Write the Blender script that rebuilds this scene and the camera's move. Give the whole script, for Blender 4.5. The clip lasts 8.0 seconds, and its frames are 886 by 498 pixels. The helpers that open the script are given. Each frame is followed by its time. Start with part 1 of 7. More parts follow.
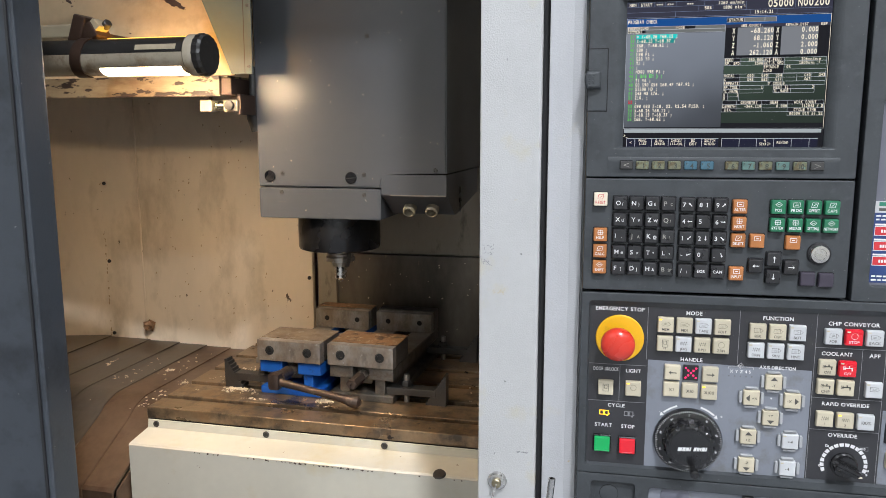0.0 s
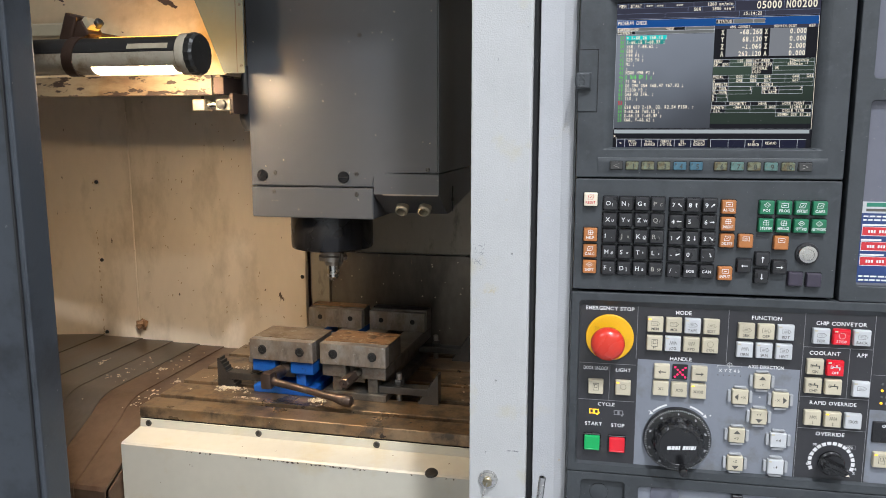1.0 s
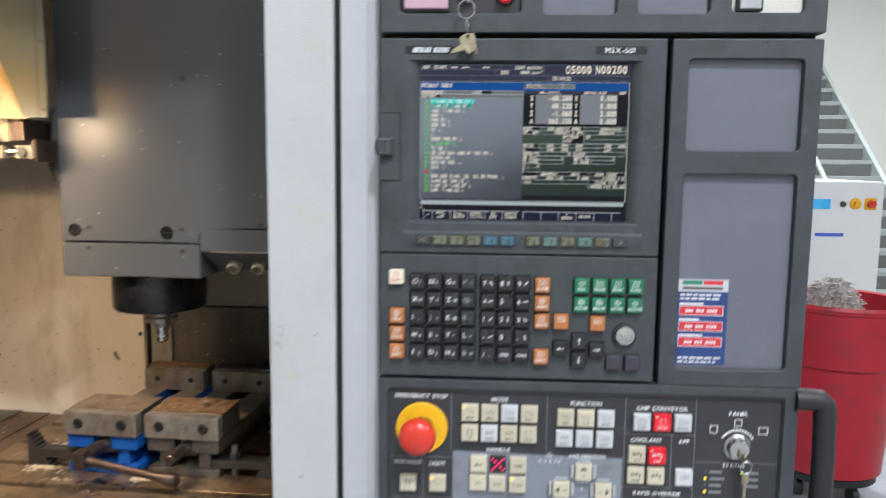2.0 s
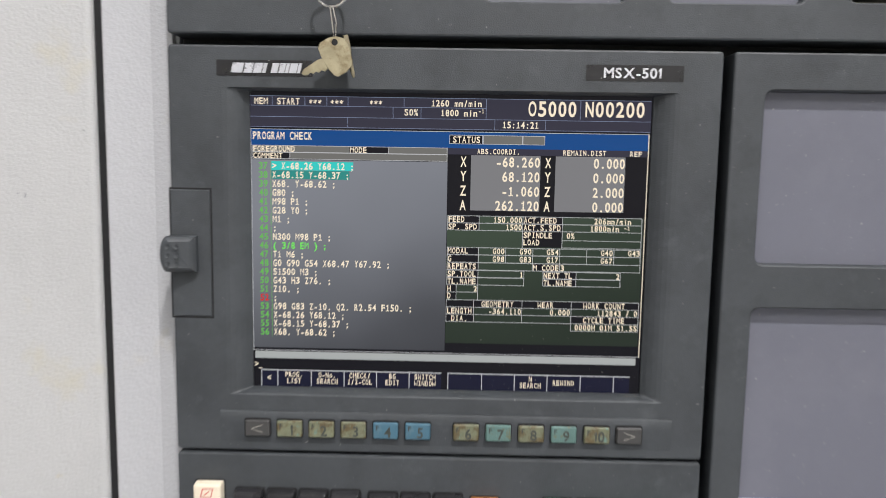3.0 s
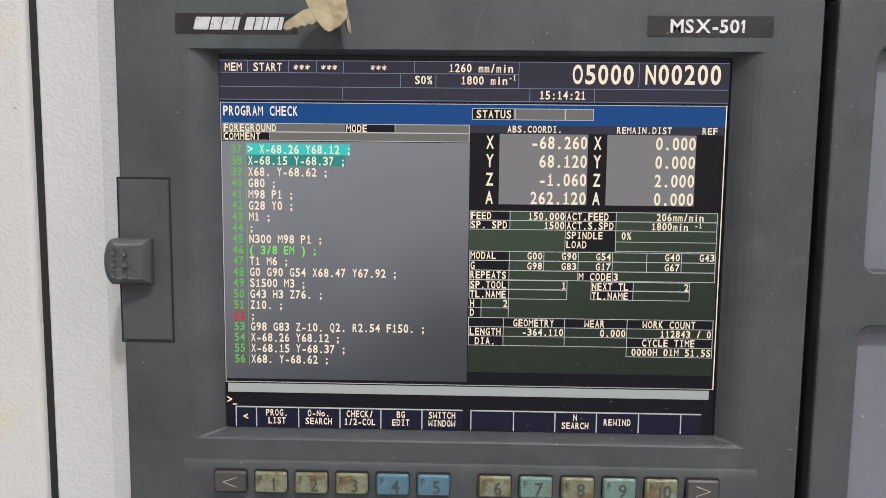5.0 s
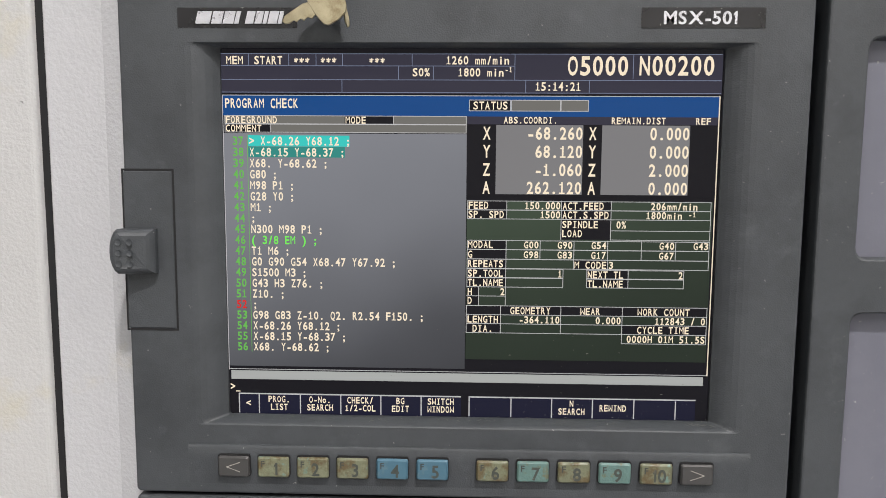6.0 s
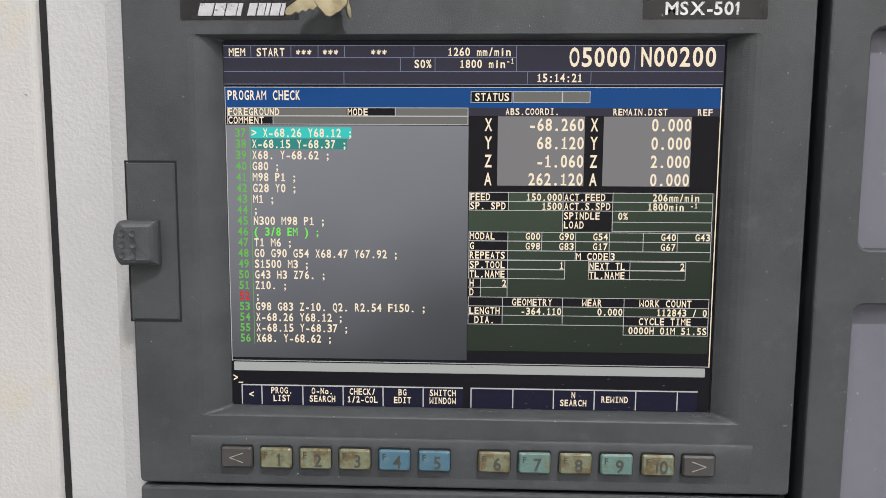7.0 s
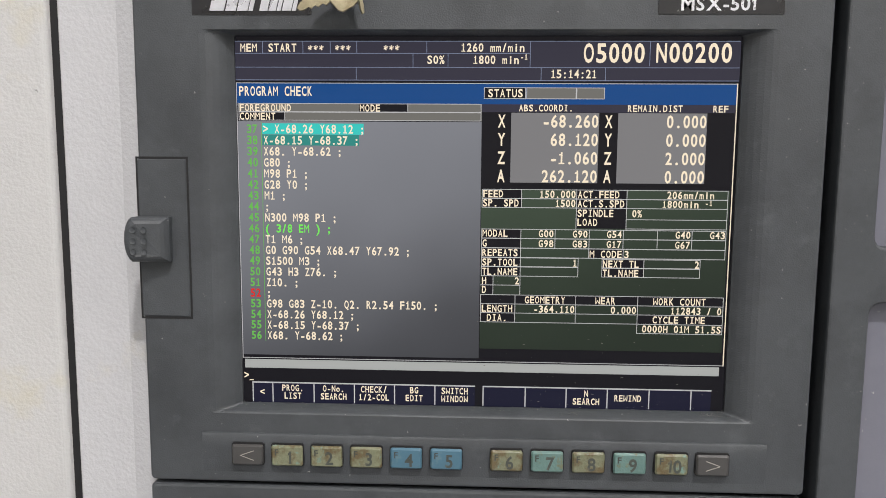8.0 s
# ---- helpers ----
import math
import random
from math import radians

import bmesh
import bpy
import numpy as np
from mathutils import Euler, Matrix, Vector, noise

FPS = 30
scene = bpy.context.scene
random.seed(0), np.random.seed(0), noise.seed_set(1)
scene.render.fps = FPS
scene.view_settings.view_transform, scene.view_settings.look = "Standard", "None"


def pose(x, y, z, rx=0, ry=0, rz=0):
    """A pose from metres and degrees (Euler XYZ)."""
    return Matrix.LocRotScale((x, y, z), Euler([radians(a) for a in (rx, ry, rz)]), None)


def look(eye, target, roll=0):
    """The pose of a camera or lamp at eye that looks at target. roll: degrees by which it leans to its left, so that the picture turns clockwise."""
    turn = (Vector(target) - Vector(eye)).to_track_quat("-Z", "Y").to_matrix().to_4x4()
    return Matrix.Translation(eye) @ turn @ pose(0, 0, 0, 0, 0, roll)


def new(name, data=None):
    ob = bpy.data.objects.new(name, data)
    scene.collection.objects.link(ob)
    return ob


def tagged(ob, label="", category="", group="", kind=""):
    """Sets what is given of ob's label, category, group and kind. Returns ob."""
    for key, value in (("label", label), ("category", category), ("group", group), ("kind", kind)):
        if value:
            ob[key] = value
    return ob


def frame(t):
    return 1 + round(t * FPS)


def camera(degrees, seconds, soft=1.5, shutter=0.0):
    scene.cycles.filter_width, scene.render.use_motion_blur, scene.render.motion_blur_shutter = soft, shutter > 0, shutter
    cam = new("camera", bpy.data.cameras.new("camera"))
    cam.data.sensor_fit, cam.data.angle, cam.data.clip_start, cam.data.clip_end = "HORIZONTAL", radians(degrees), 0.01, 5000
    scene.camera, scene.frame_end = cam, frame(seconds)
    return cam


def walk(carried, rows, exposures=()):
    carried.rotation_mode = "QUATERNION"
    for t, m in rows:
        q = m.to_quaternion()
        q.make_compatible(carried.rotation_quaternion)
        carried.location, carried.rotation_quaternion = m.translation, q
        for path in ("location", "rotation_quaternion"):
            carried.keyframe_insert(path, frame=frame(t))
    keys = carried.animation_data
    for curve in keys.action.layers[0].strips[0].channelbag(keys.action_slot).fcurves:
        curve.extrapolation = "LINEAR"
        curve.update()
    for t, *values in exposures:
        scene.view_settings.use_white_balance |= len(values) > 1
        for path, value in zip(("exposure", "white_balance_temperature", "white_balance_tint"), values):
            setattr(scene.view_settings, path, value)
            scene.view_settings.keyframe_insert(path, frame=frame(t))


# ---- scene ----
cam = camera(61.5, 8.0, soft=0.72, shutter=0.3)
PATH = [
    (0, (0.05, 0.023, 1.532), (-0.329, 1.963, 1.223), -0.1),
    (0.5, (0.05, 0.021, 1.53), (-0.323, 1.961, 1.225), 0.0),
    (1, (0.055, 0.021, 1.534), (-0.31, 1.963, 1.221), 0.0),
    (1.5, (0.072, 0.025, 1.53), (-0.189, 1.99, 1.261), 0.4),
    (1.6, (0.078, 0.029, 1.534), (-0.136, 2.0, 1.282), 0.5),
    (1.8, (0.117, 0.067, 1.556), (-0.055, 2.04, 1.298), 0.7),
    (2, (0.155, 0.133, 1.578), (0.045, 2.116, 1.339), 0.6),
    (2.2, (0.178, 0.22, 1.619), (0.111, 2.199, 1.336), 0.9),
    (3.3, (0.198, 0.564, 1.641), (0.17, 2.553, 1.426), 0.9),
    (3.5, (0.196, 0.582, 1.637), (0.172, 2.571, 1.425), 0.9),
    (4, (0.196, 0.599, 1.633), (0.166, 2.588, 1.425), 0.8),
    (4.5, (0.189, 0.596, 1.632), (0.155, 2.585, 1.424), 0.7),
    (5, (0.189, 0.592, 1.629), (0.143, 2.581, 1.419), 0.6),
    (6.5, (0.194, 0.585, 1.626), (0.125, 2.571, 1.399), 0.3),
    (7, (0.194, 0.585, 1.624), (0.119, 2.571, 1.398), 0.3),
    (7.5, (0.191, 0.587, 1.625), (0.118, 2.572, 1.389), 0.3),
    (8, (0.19, 0.587, 1.624), (0.106, 2.572, 1.389), 0.4),
]
walk(cam, [(t, look(eye, target, roll)) for t, eye, target, roll in PATH], [(0.0, 0.02, 6180, 11), (2.2, 0.02, 6080, 10), (3.3, 0.0, 6850, 14), (8.0, 0.0, 6900, 14)])

# ---- world and hall lights ----
world = bpy.data.worlds.new("hall_air")
scene.world = world
world.use_nodes = True
world.node_tree.nodes["Background"].inputs[0].default_value = (0.75, 0.82, 0.9, 1)
world.node_tree.nodes["Background"].inputs[1].default_value = 0.25

HALL_WATTS = 72.0
LAMP_GLOW = 290.0
FIXTURES = [(0.95, -1.25, 2.9), (-2.6, -2.8, 1.3), (1.9, -3.6, 1.6), (4.4, -2.6, 0.8), (4.4, 0.4, 0.8), (1.4, 5.8, 3.0), (4.6, 6.2, 3.4)]
for x, y, share in FIXTURES:
    lamp = bpy.data.lights.new("hall_lamp", "AREA")
    lamp.shape, lamp.size, lamp.size_y = "RECTANGLE", *((0.26, 0.2) if share == 2.9 else (0.55, 0.4))
    lamp.energy, lamp.color = HALL_WATTS * share, (0.975, 0.985, 1.0)
    ob = new("hall_lamp", lamp)
    ob.matrix_basis = pose(x, y, 4.78)

# ---- materials ----


def mat(name, col, rough=0.5, metal=0.0, var=0.1, scale=12.0, bump=0.0, bscale=300.0, spots=(), vrand=0.0, glow=None, power=0.0, coat=0.0, rvar=0.12, spec=0.5, shape=(1, 1, 1)):
    """Procedural surface: colour at two scales, stains with edges, fine relief."""
    m = bpy.data.materials.new(name)
    m.use_nodes = True
    t = m.node_tree
    n, l = t.nodes, t.links
    b = n["Principled BSDF"]
    tc = n.new("ShaderNodeTexCoord")
    mp = n.new("ShaderNodeMapping")
    mp.inputs["Scale"].default_value = shape
    l.new(tc.outputs["Object"], mp.inputs["Vector"])
    big, fine = n.new("ShaderNodeTexNoise"), n.new("ShaderNodeTexNoise")
    big.inputs["Scale"].default_value, big.inputs["Detail"].default_value = scale, 4
    fine.inputs["Scale"].default_value, fine.inputs["Detail"].default_value = scale * 11, 3
    for k in (big, fine):
        l.new(mp.outputs[0], k.inputs["Vector"])
    add = n.new("ShaderNodeMath")
    add.operation = "MULTIPLY_ADD"
    add.inputs[1].default_value = 0.4
    l.new(fine.outputs[0], add.inputs[0])
    l.new(big.outputs[0], add.inputs[2])
    span = n.new("ShaderNodeMapRange")
    span.inputs["From Min"].default_value, span.inputs["From Max"].default_value = 0.45, 0.95
    span.inputs["To Min"].default_value, span.inputs["To Max"].default_value = 1 - var, 1 + var
    l.new(add.outputs[0], span.inputs[0])
    value = span.outputs[0]
    if vrand:
        info = n.new("ShaderNodeObjectInfo")
        place = n.new("ShaderNodeVectorMath")
        place.operation = "SCALE"
        place.inputs[0].default_value = (7.3, 4.1, 9.7)
        l.new(info.outputs["Random"], place.inputs["Scale"])
        l.new(place.outputs[0], mp.inputs["Location"])
        r = n.new("ShaderNodeMapRange")
        r.inputs["To Min"].default_value, r.inputs["To Max"].default_value = 1 - vrand, 1 + vrand
        l.new(info.outputs["Random"], r.inputs[0])
        mul = n.new("ShaderNodeMath")
        mul.operation = "MULTIPLY"
        l.new(value, mul.inputs[0])
        l.new(r.outputs[0], mul.inputs[1])
        value = mul.outputs[0]
    mix = n.new("ShaderNodeVectorMath")
    mix.operation = "SCALE"
    mix.inputs[0].default_value = col
    l.new(value, mix.inputs["Scale"])
    colour = mix.outputs[0]
    rr_ = n.new("ShaderNodeMapRange")
    rr_.inputs["From Min"].default_value, rr_.inputs["From Max"].default_value = 0.1, 0.9
    rr_.inputs["To Min"].default_value, rr_.inputs["To Max"].default_value = max(rough - rvar, 0.02), min(rough + rvar, 1)
    l.new(big.outputs[0], rr_.inputs[0])
    for i, (scol, amount, sscale, soft) in enumerate(spots):
        sp = n.new("ShaderNodeTexNoise")
        sp.inputs["Scale"].default_value, sp.inputs["Detail"].default_value, sp.inputs["Roughness"].default_value = sscale, 6, 0.65
        off = n.new("ShaderNodeVectorMath")
        off.inputs[1].default_value = (3.7 * i + 1, 1.9 * i, 5.1 * i)
        l.new(mp.outputs[0], off.inputs[0])
        l.new(off.outputs[0], sp.inputs["Vector"])
        rm = n.new("ShaderNodeMapRange")
        edge = 0.72 - 0.4 * amount
        rm.inputs["From Min"].default_value, rm.inputs["From Max"].default_value = edge - soft, edge + soft
        l.new(sp.outputs[0], rm.inputs[0])
        mc = n.new("ShaderNodeMix")
        mc.data_type = "RGBA"
        l.new(rm.outputs[0], mc.inputs[0])
        l.new(colour, mc.inputs[6])
        mc.inputs[7].default_value = (*scol, 1)
        colour = mc.outputs[2]
    l.new(colour, b.inputs["Base Color"])
    l.new(rr_.outputs[0], b.inputs["Roughness"])
    b.inputs["Metallic"].default_value = metal
    b.inputs["Specular IOR Level"].default_value = spec
    b.inputs["Coat Weight"].default_value = coat
    b.inputs["Coat Roughness"].default_value = 0.12
    if bump:
        bn = n.new("ShaderNodeTexNoise")
        bn.inputs["Scale"].default_value, bn.inputs["Detail"].default_value = bscale, 2
        l.new(mp.outputs[0], bn.inputs["Vector"])
        bu = n.new("ShaderNodeBump")
        bu.inputs["Strength"].default_value, bu.inputs["Distance"].default_value = bump, 0.002
        l.new(bn.outputs[0], bu.inputs["Height"])
        l.new(bu.outputs[0], b.inputs["Normal"])
    if glow:
        b.inputs["Emission Color"].default_value = (*glow, 1)
        b.inputs["Emission Strength"].default_value = power
    return m


DUST = ((0.32, 0.32, 0.3), 0.06, 420.0, 0.02)
M = dict(
    panel=mat("charcoal_textured_plastic", (0.044, 0.0495, 0.0545), 0.55, var=0.14, scale=30, bump=0.12, bscale=1500, spots=[((0.029, 0.033, 0.037), 0.30, 34, 0.12), ((0.062, 0.069, 0.074), 0.10, 60, 0.08), ((0.24, 0.24, 0.23), 0.035, 420.0, 0.015)], rvar=0.1),
    gap=mat("black_rubber_seal", (0.006, 0.006, 0.007), 0.8),
    post=mat("white_orange_peel_paint", (0.460, 0.462, 0.460), 0.5, var=0.05, scale=9, bump=0.26, bscale=520, spots=[((0.47, 0.44, 0.34), 0.22, 9, 0.07), ((0.46, 0.38, 0.20), 0.02, 22, 0.03), ((0.2, 0.2, 0.2), 0.015, 33, 0.01)]),
    strip=mat("white_strip_paint", (0.435, 0.44, 0.455), 0.5, var=0.05, scale=9, bump=0.22, bscale=520, spots=[((0.45, 0.43, 0.38), 0.16, 12, 0.06), ((0.46, 0.36, 0.20), 0.015, 40, 0.03)]),
    recess=mat("blue_grey_smooth_plate", (0.126, 0.130, 0.160), 0.42, var=0.05, scale=14, bump=0.03, bscale=900, spots=[((0.15, 0.152, 0.182), 0.2, 9, 0.1), DUST]),
    key_black=mat("black_key_plastic", (0.020, 0.020, 0.022), 0.32, var=0.2, scale=90, spots=[((0.05, 0.05, 0.048), 0.16, 140, 0.05)], vrand=0.2),
    key_orange=mat("orange_key_plastic", (0.40, 0.15, 0.045), 0.38, var=0.1, scale=90, spots=[((0.22, 0.09, 0.04), 0.14, 160, 0.06)], vrand=0.1),
    key_green=mat("green_key_plastic", (0.018, 0.155, 0.075), 0.36, var=0.1, scale=90, spots=[((0.02, 0.08, 0.05), 0.16, 160, 0.06)], vrand=0.1),
    key_cream=mat("cream_key_plastic", (0.74, 0.66, 0.52), 0.4, var=0.05, scale=90),
    key_purple=mat("dark_violet_key_plastic", (0.045, 0.038, 0.055), 0.36, var=0.12, scale=90),
    fkey_olive=mat("worn_olive_key", (0.150, 0.160, 0.100), 0.38, var=0.12, scale=150, spots=[((0.10, 0.075, 0.035), 0.48, 200, 0.07), ((0.12, 0.21, 0.18), 0.22, 190, 0.05)], bump=0.2, bscale=500, vrand=0.08),
    fkey_teal=mat("worn_teal_key", (0.09, 0.165, 0.15), 0.38, var=0.12, scale=150, spots=[((0.13, 0.12, 0.065), 0.26, 220, 0.06)], bump=0.2, bscale=500, vrand=0.08),
    fkey_blue=mat("blue_key", (0.05, 0.125, 0.175), 0.36, var=0.1, scale=150, spots=[((0.12, 0.18, 0.19), 0.14, 130, 0.07)]),
    fkey_mark=mat("sunken_key_mark", (0.040, 0.046, 0.040), 0.5, var=0.2, scale=200, spots=[((0.11, 0.11, 0.08), 0.25, 240, 0.06)]),
    fkey_grey=mat("grey_brown_key", (0.046, 0.045, 0.044), 0.4, var=0.1, scale=150),
    white_ink=mat("white_ink", (0.72, 0.72, 0.72), 0.5, var=0.12, scale=300),
    faded_ink=mat("faded_ink", (0.34, 0.33, 0.29), 0.5, var=0.2, scale=300),
    dark_ink=mat("dark_ink", (0.09, 0.085, 0.075), 0.5, var=0.1, scale=300),
    grey_ink=mat("grey_ink", (0.25, 0.25, 0.26), 0.5, var=0.1, scale=300),
    lint=mat("grey_lint", (0.15, 0.145, 0.13), 0.8, var=0.3, scale=300),
    red_ink=mat("red_ink", (0.55, 0.03, 0.04), 0.45, var=0.1, scale=300),
    badge=mat("black_badge", (0.012, 0.012, 0.014), 0.3, var=0.1, scale=100, spots=[DUST]),
    silver=mat("embossed_silver", (0.62, 0.63, 0.68), 0.3, 0.6, var=0.1, scale=200),
    op_dark=mat("dark_overlay_film", (0.030, 0.030, 0.034), 0.4, var=0.1, scale=20, spots=[((0.045, 0.043, 0.04), 0.2, 18, 0.08), DUST]),
    op_grey=mat("grey_blue_overlay_film", (0.20, 0.215, 0.25), 0.4, var=0.06, scale=16, spots=[((0.13, 0.125, 0.11), 0.22, 12, 0.08), DUST]),
    btn_cream=mat("yellowed_button", (0.54, 0.485, 0.36), 0.35, var=0.06, scale=60, vrand=0.08, coat=0.3),
    btn_white=mat("white_button", (0.53, 0.54, 0.55), 0.35, var=0.05, scale=60, vrand=0.04, coat=0.3),
    btn_red=mat("red_button", (0.60, 0.010, 0.022), 0.3, var=0.06, scale=60, coat=0.1, glow=(1.0, 0.03, 0.05), power=0.12),
    btn_start=mat("lit_green_button", (0.008, 0.33, 0.085), 0.3, var=0.05, scale=60, coat=0.15, glow=(0.01, 0.6, 0.13), power=0.07),
    clear=mat("clear_guard_plastic", (0.36, 0.37, 0.38), 0.15, var=0.06, scale=60, spec=0.7),
    led=mat("amber_indicator", (0.8, 0.45, 0.02), 0.3, glow=(1.0, 0.5, 0.02), power=1.6),
    led_green=mat("green_indicator", (0.5, 0.8, 0.05), 0.3, glow=(0.6, 1.0, 0.05), power=1.4),
    led_red=mat("red_segment", (0.6, 0.0, 0.06), 0.3, glow=(1.0, 0.02, 0.12), power=1.3),
    led_off=mat("off_indicator", (0.12, 0.13, 0.13), 0.3),
    estop_red=mat("red_mushroom_plastic", (0.60, 0.035, 0.018), 0.28, var=0.08, scale=50, spots=[((0.40, 0.03, 0.02), 0.16, 40, 0.06)], coat=0.2),
    estop_yellow=mat("yellow_ring", (0.80, 0.43, 0.008), 0.38, var=0.06, scale=40, spots=[((0.55, 0.30, 0.02), 0.12, 45, 0.05)]),
    black_gloss=mat("glossy_black_plastic", (0.010, 0.010, 0.011), 0.24, var=0.15, scale=60, spots=[((0.03, 0.03, 0.03), 0.12, 120, 0.04)], coat=0.2),
    black_matt=mat("matt_black_plastic", (0.016, 0.016, 0.018), 0.5, var=0.12, scale=60),
    chrome=mat("brushed_steel", (0.58, 0.57, 0.55), 0.25, 1.0, var=0.08, scale=120),
    brass=mat("worn_nickel_brass", (0.44, 0.39, 0.27), 0.36, 1.0, var=0.16, scale=200, spots=[((0.25, 0.2, 0.12), 0.3, 160, 0.08)], bump=0.05, bscale=2200),
    plate_ivory=mat("ivory_plate", (0.58, 0.56, 0.50), 0.45, var=0.06, scale=30, spots=[((0.44, 0.42, 0.37), 0.2, 40, 0.08)]),
    pink=mat("faded_pink_button", (0.48, 0.31, 0.37), 0.4, var=0.05, scale=60),
    # inside the machine
    steel_tan=mat("oil_browned_ground_steel", (0.36, 0.285, 0.205), 0.4, 0.75, var=0.25, scale=26, spots=[((0.20, 0.125, 0.07), 0.30, 24, 0.12), ((0.50, 0.45, 0.38), 0.22, 60, 0.08), ((0.11, 0.08, 0.055), 0.14, 70, 0.05)], bump=0.08, bscale=400),
    vise_steel=mat("grey_vise_iron", (0.20, 0.182, 0.158), 0.4, 0.75, var=0.25, scale=26, spots=[((0.12, 0.08, 0.05), 0.28, 24, 0.1), ((0.09, 0.085, 0.08), 0.25, 40, 0.1)], bump=0.1, bscale=250),
    splash=mat("dried_coolant_splash", (0.40, 0.29, 0.175), 0.6, var=0.2, scale=60),
    cream_aged=mat("amber_aged_enamel", (0.50, 0.39, 0.235), 0.45, var=0.12, scale=6, bump=0.06, bscale=60, spots=[((0.24, 0.165, 0.085), 0.3, 5, 0.12), ((0.05, 0.03, 0.02), 0.05, 30, 0.015)]),
    cream=mat("cream_enamel", (0.71, 0.605, 0.47), 0.42, var=0.06, scale=5, bump=0.06, bscale=60, spots=[((0.44, 0.36, 0.25), 0.16, 6, 0.1), ((0.10, 0.065, 0.04), 0.07, 46, 0.012)], rvar=0.15, shape=(1, 1, 0.45)),
    cream_peel=mat("peeling_cream_enamel", (0.25, 0.195, 0.115), 0.5, var=0.12, scale=9, bump=0.2, bscale=70, spots=[((0.15, 0.095, 0.05), 0.36, 16, 0.1), ((0.03, 0.017, 0.011), 0.40, 52, 0.015)], shape=(0.4, 1, 1.3)),
    guard=mat("table_guard_enamel", (0.54, 0.515, 0.435), 0.42, var=0.06, scale=5, bump=0.05, bscale=60, spots=[((0.50, 0.43, 0.28), 0.14, 7, 0.1), ((0.12, 0.075, 0.045), 0.035, 60, 0.01)]),
    trim_and_shade_grey=mat("brown_grey_trim_and_shade", (0.27, 0.235, 0.18), 0.5, var=0.1, scale=9, spots=[((0.1, 0.075, 0.05), 0.2, 20, 0.06)], shape=(1, 1, 0.4)),
    sage=mat("grey_green_enamel", (0.085, 0.102, 0.088), 0.5, var=0.07, scale=9, bump=0.1, bscale=80, spots=[((0.1, 0.07, 0.045), 0.08, 40, 0.015)]),
    head=mat("grey_satin_head_paint", (0.074, 0.076, 0.081), 0.33, var=0.06, scale=4, bump=0.05, bscale=160, spots=[((0.30, 0.28, 0.24), 0.055, 120, 0.012)], rvar=0.06),
    nose=mat("blackened_spindle_steel", (0.022, 0.022, 0.024), 0.26, 0.6, var=0.15, scale=20),
    steel=mat("oily_ground_steel", (0.37, 0.345, 0.31), 0.36, 0.6, var=0.25, scale=22, spots=[((0.22, 0.15, 0.095), 0.34, 16, 0.16), ((0.16, 0.14, 0.115), 0.22, 60, 0.12), ((0.5, 0.48, 0.45), 0.10, 110, 0.05)], bump=0.06, bscale=400, shape=(1, 1, 0.6)),
    rust_top=mat("rusted_ground_steel", (0.29, 0.16, 0.075), 0.5, 0.5, var=0.25, scale=30, spots=[((0.50, 0.40, 0.27), 0.28, 70, 0.04), ((0.07, 0.035, 0.018), 0.36, 38, 0.06), ((0.40, 0.36, 0.30), 0.10, 120, 0.03)], bump=0.15, bscale=300),
    dark_steel=mat("dark_oiled_cast_iron", (0.085, 0.079, 0.072), 0.42, 0.7, var=0.2, scale=30, spots=[((0.1, 0.06, 0.035), 0.2, 25, 0.08)], bump=0.1, bscale=250),
    table=mat("oil_stained_table_iron", (0.26, 0.18, 0.105), 0.32, 0.5, var=0.25, scale=10, spots=[((0.22, 0.12, 0.05), 0.34, 9, 0.1), ((0.075, 0.058, 0.042), 0.42, 17, 0.09), ((0.03, 0.022, 0.016), 0.12, 55, 0.03), ((0.3, 0.27, 0.22), 0.06, 60, 0.02)], bump=0.08, bscale=200),
    cover=mat("dark_way_cover_steel", (0.15, 0.13, 0.11), 0.36, 0.6, var=0.18, scale=8, spots=[((0.16, 0.10, 0.06), 0.25, 5, 0.14)], bump=0.05, bscale=150, shape=(1, 0.35, 1)),
    cover_rust=mat("rusty_way_cover_steel", (0.165, 0.108, 0.07), 0.38, 0.5, var=0.22, scale=7, spots=[((0.20, 0.15, 0.11), 0.28, 6, 0.14), ((0.09, 0.05, 0.035), 0.26, 8, 0.1)], bump=0.05, bscale=150),
    backplate=mat("stained_dark_back_plate", (0.16, 0.135, 0.105), 0.38, 0.35, var=0.25, scale=6, spots=[((0.045, 0.038, 0.032), 0.36, 5, 0.14), ((0.22, 0.17, 0.11), 0.08, 40, 0.03)], bump=0.06, bscale=120, shape=(1, 1, 0.4)),
    vise_blue=mat("blue_vise_paint", (0.010, 0.085, 0.36), 0.4, var=0.12, scale=30, spots=[((0.02, 0.03, 0.07), 0.14, 40, 0.05)]),
    handle_rust=mat("worn_brown_handle_steel", (0.09, 0.063, 0.050), 0.38, 0.7, var=0.2, scale=30, spots=[((0.2, 0.16, 0.12), 0.2, 35, 0.08)], bump=0.06, bscale=250),
    chips=mat("pale_metal_chips", (0.62, 0.52, 0.38), 0.5, 0.2, var=0.2, scale=80),
    lamp_tube=mat("white_lamp_diffuser", (0.34, 0.30, 0.23), 0.2, var=0.1, scale=20, coat=0.4, spots=[((0.16, 0.10, 0.05), 0.25, 18, 0.1)]),
    lamp_lit=mat("glowing_lamp_tube", (0.9, 0.8, 0.6), 0.3, glow=(1.0, 0.73, 0.44), power=LAMP_GLOW),
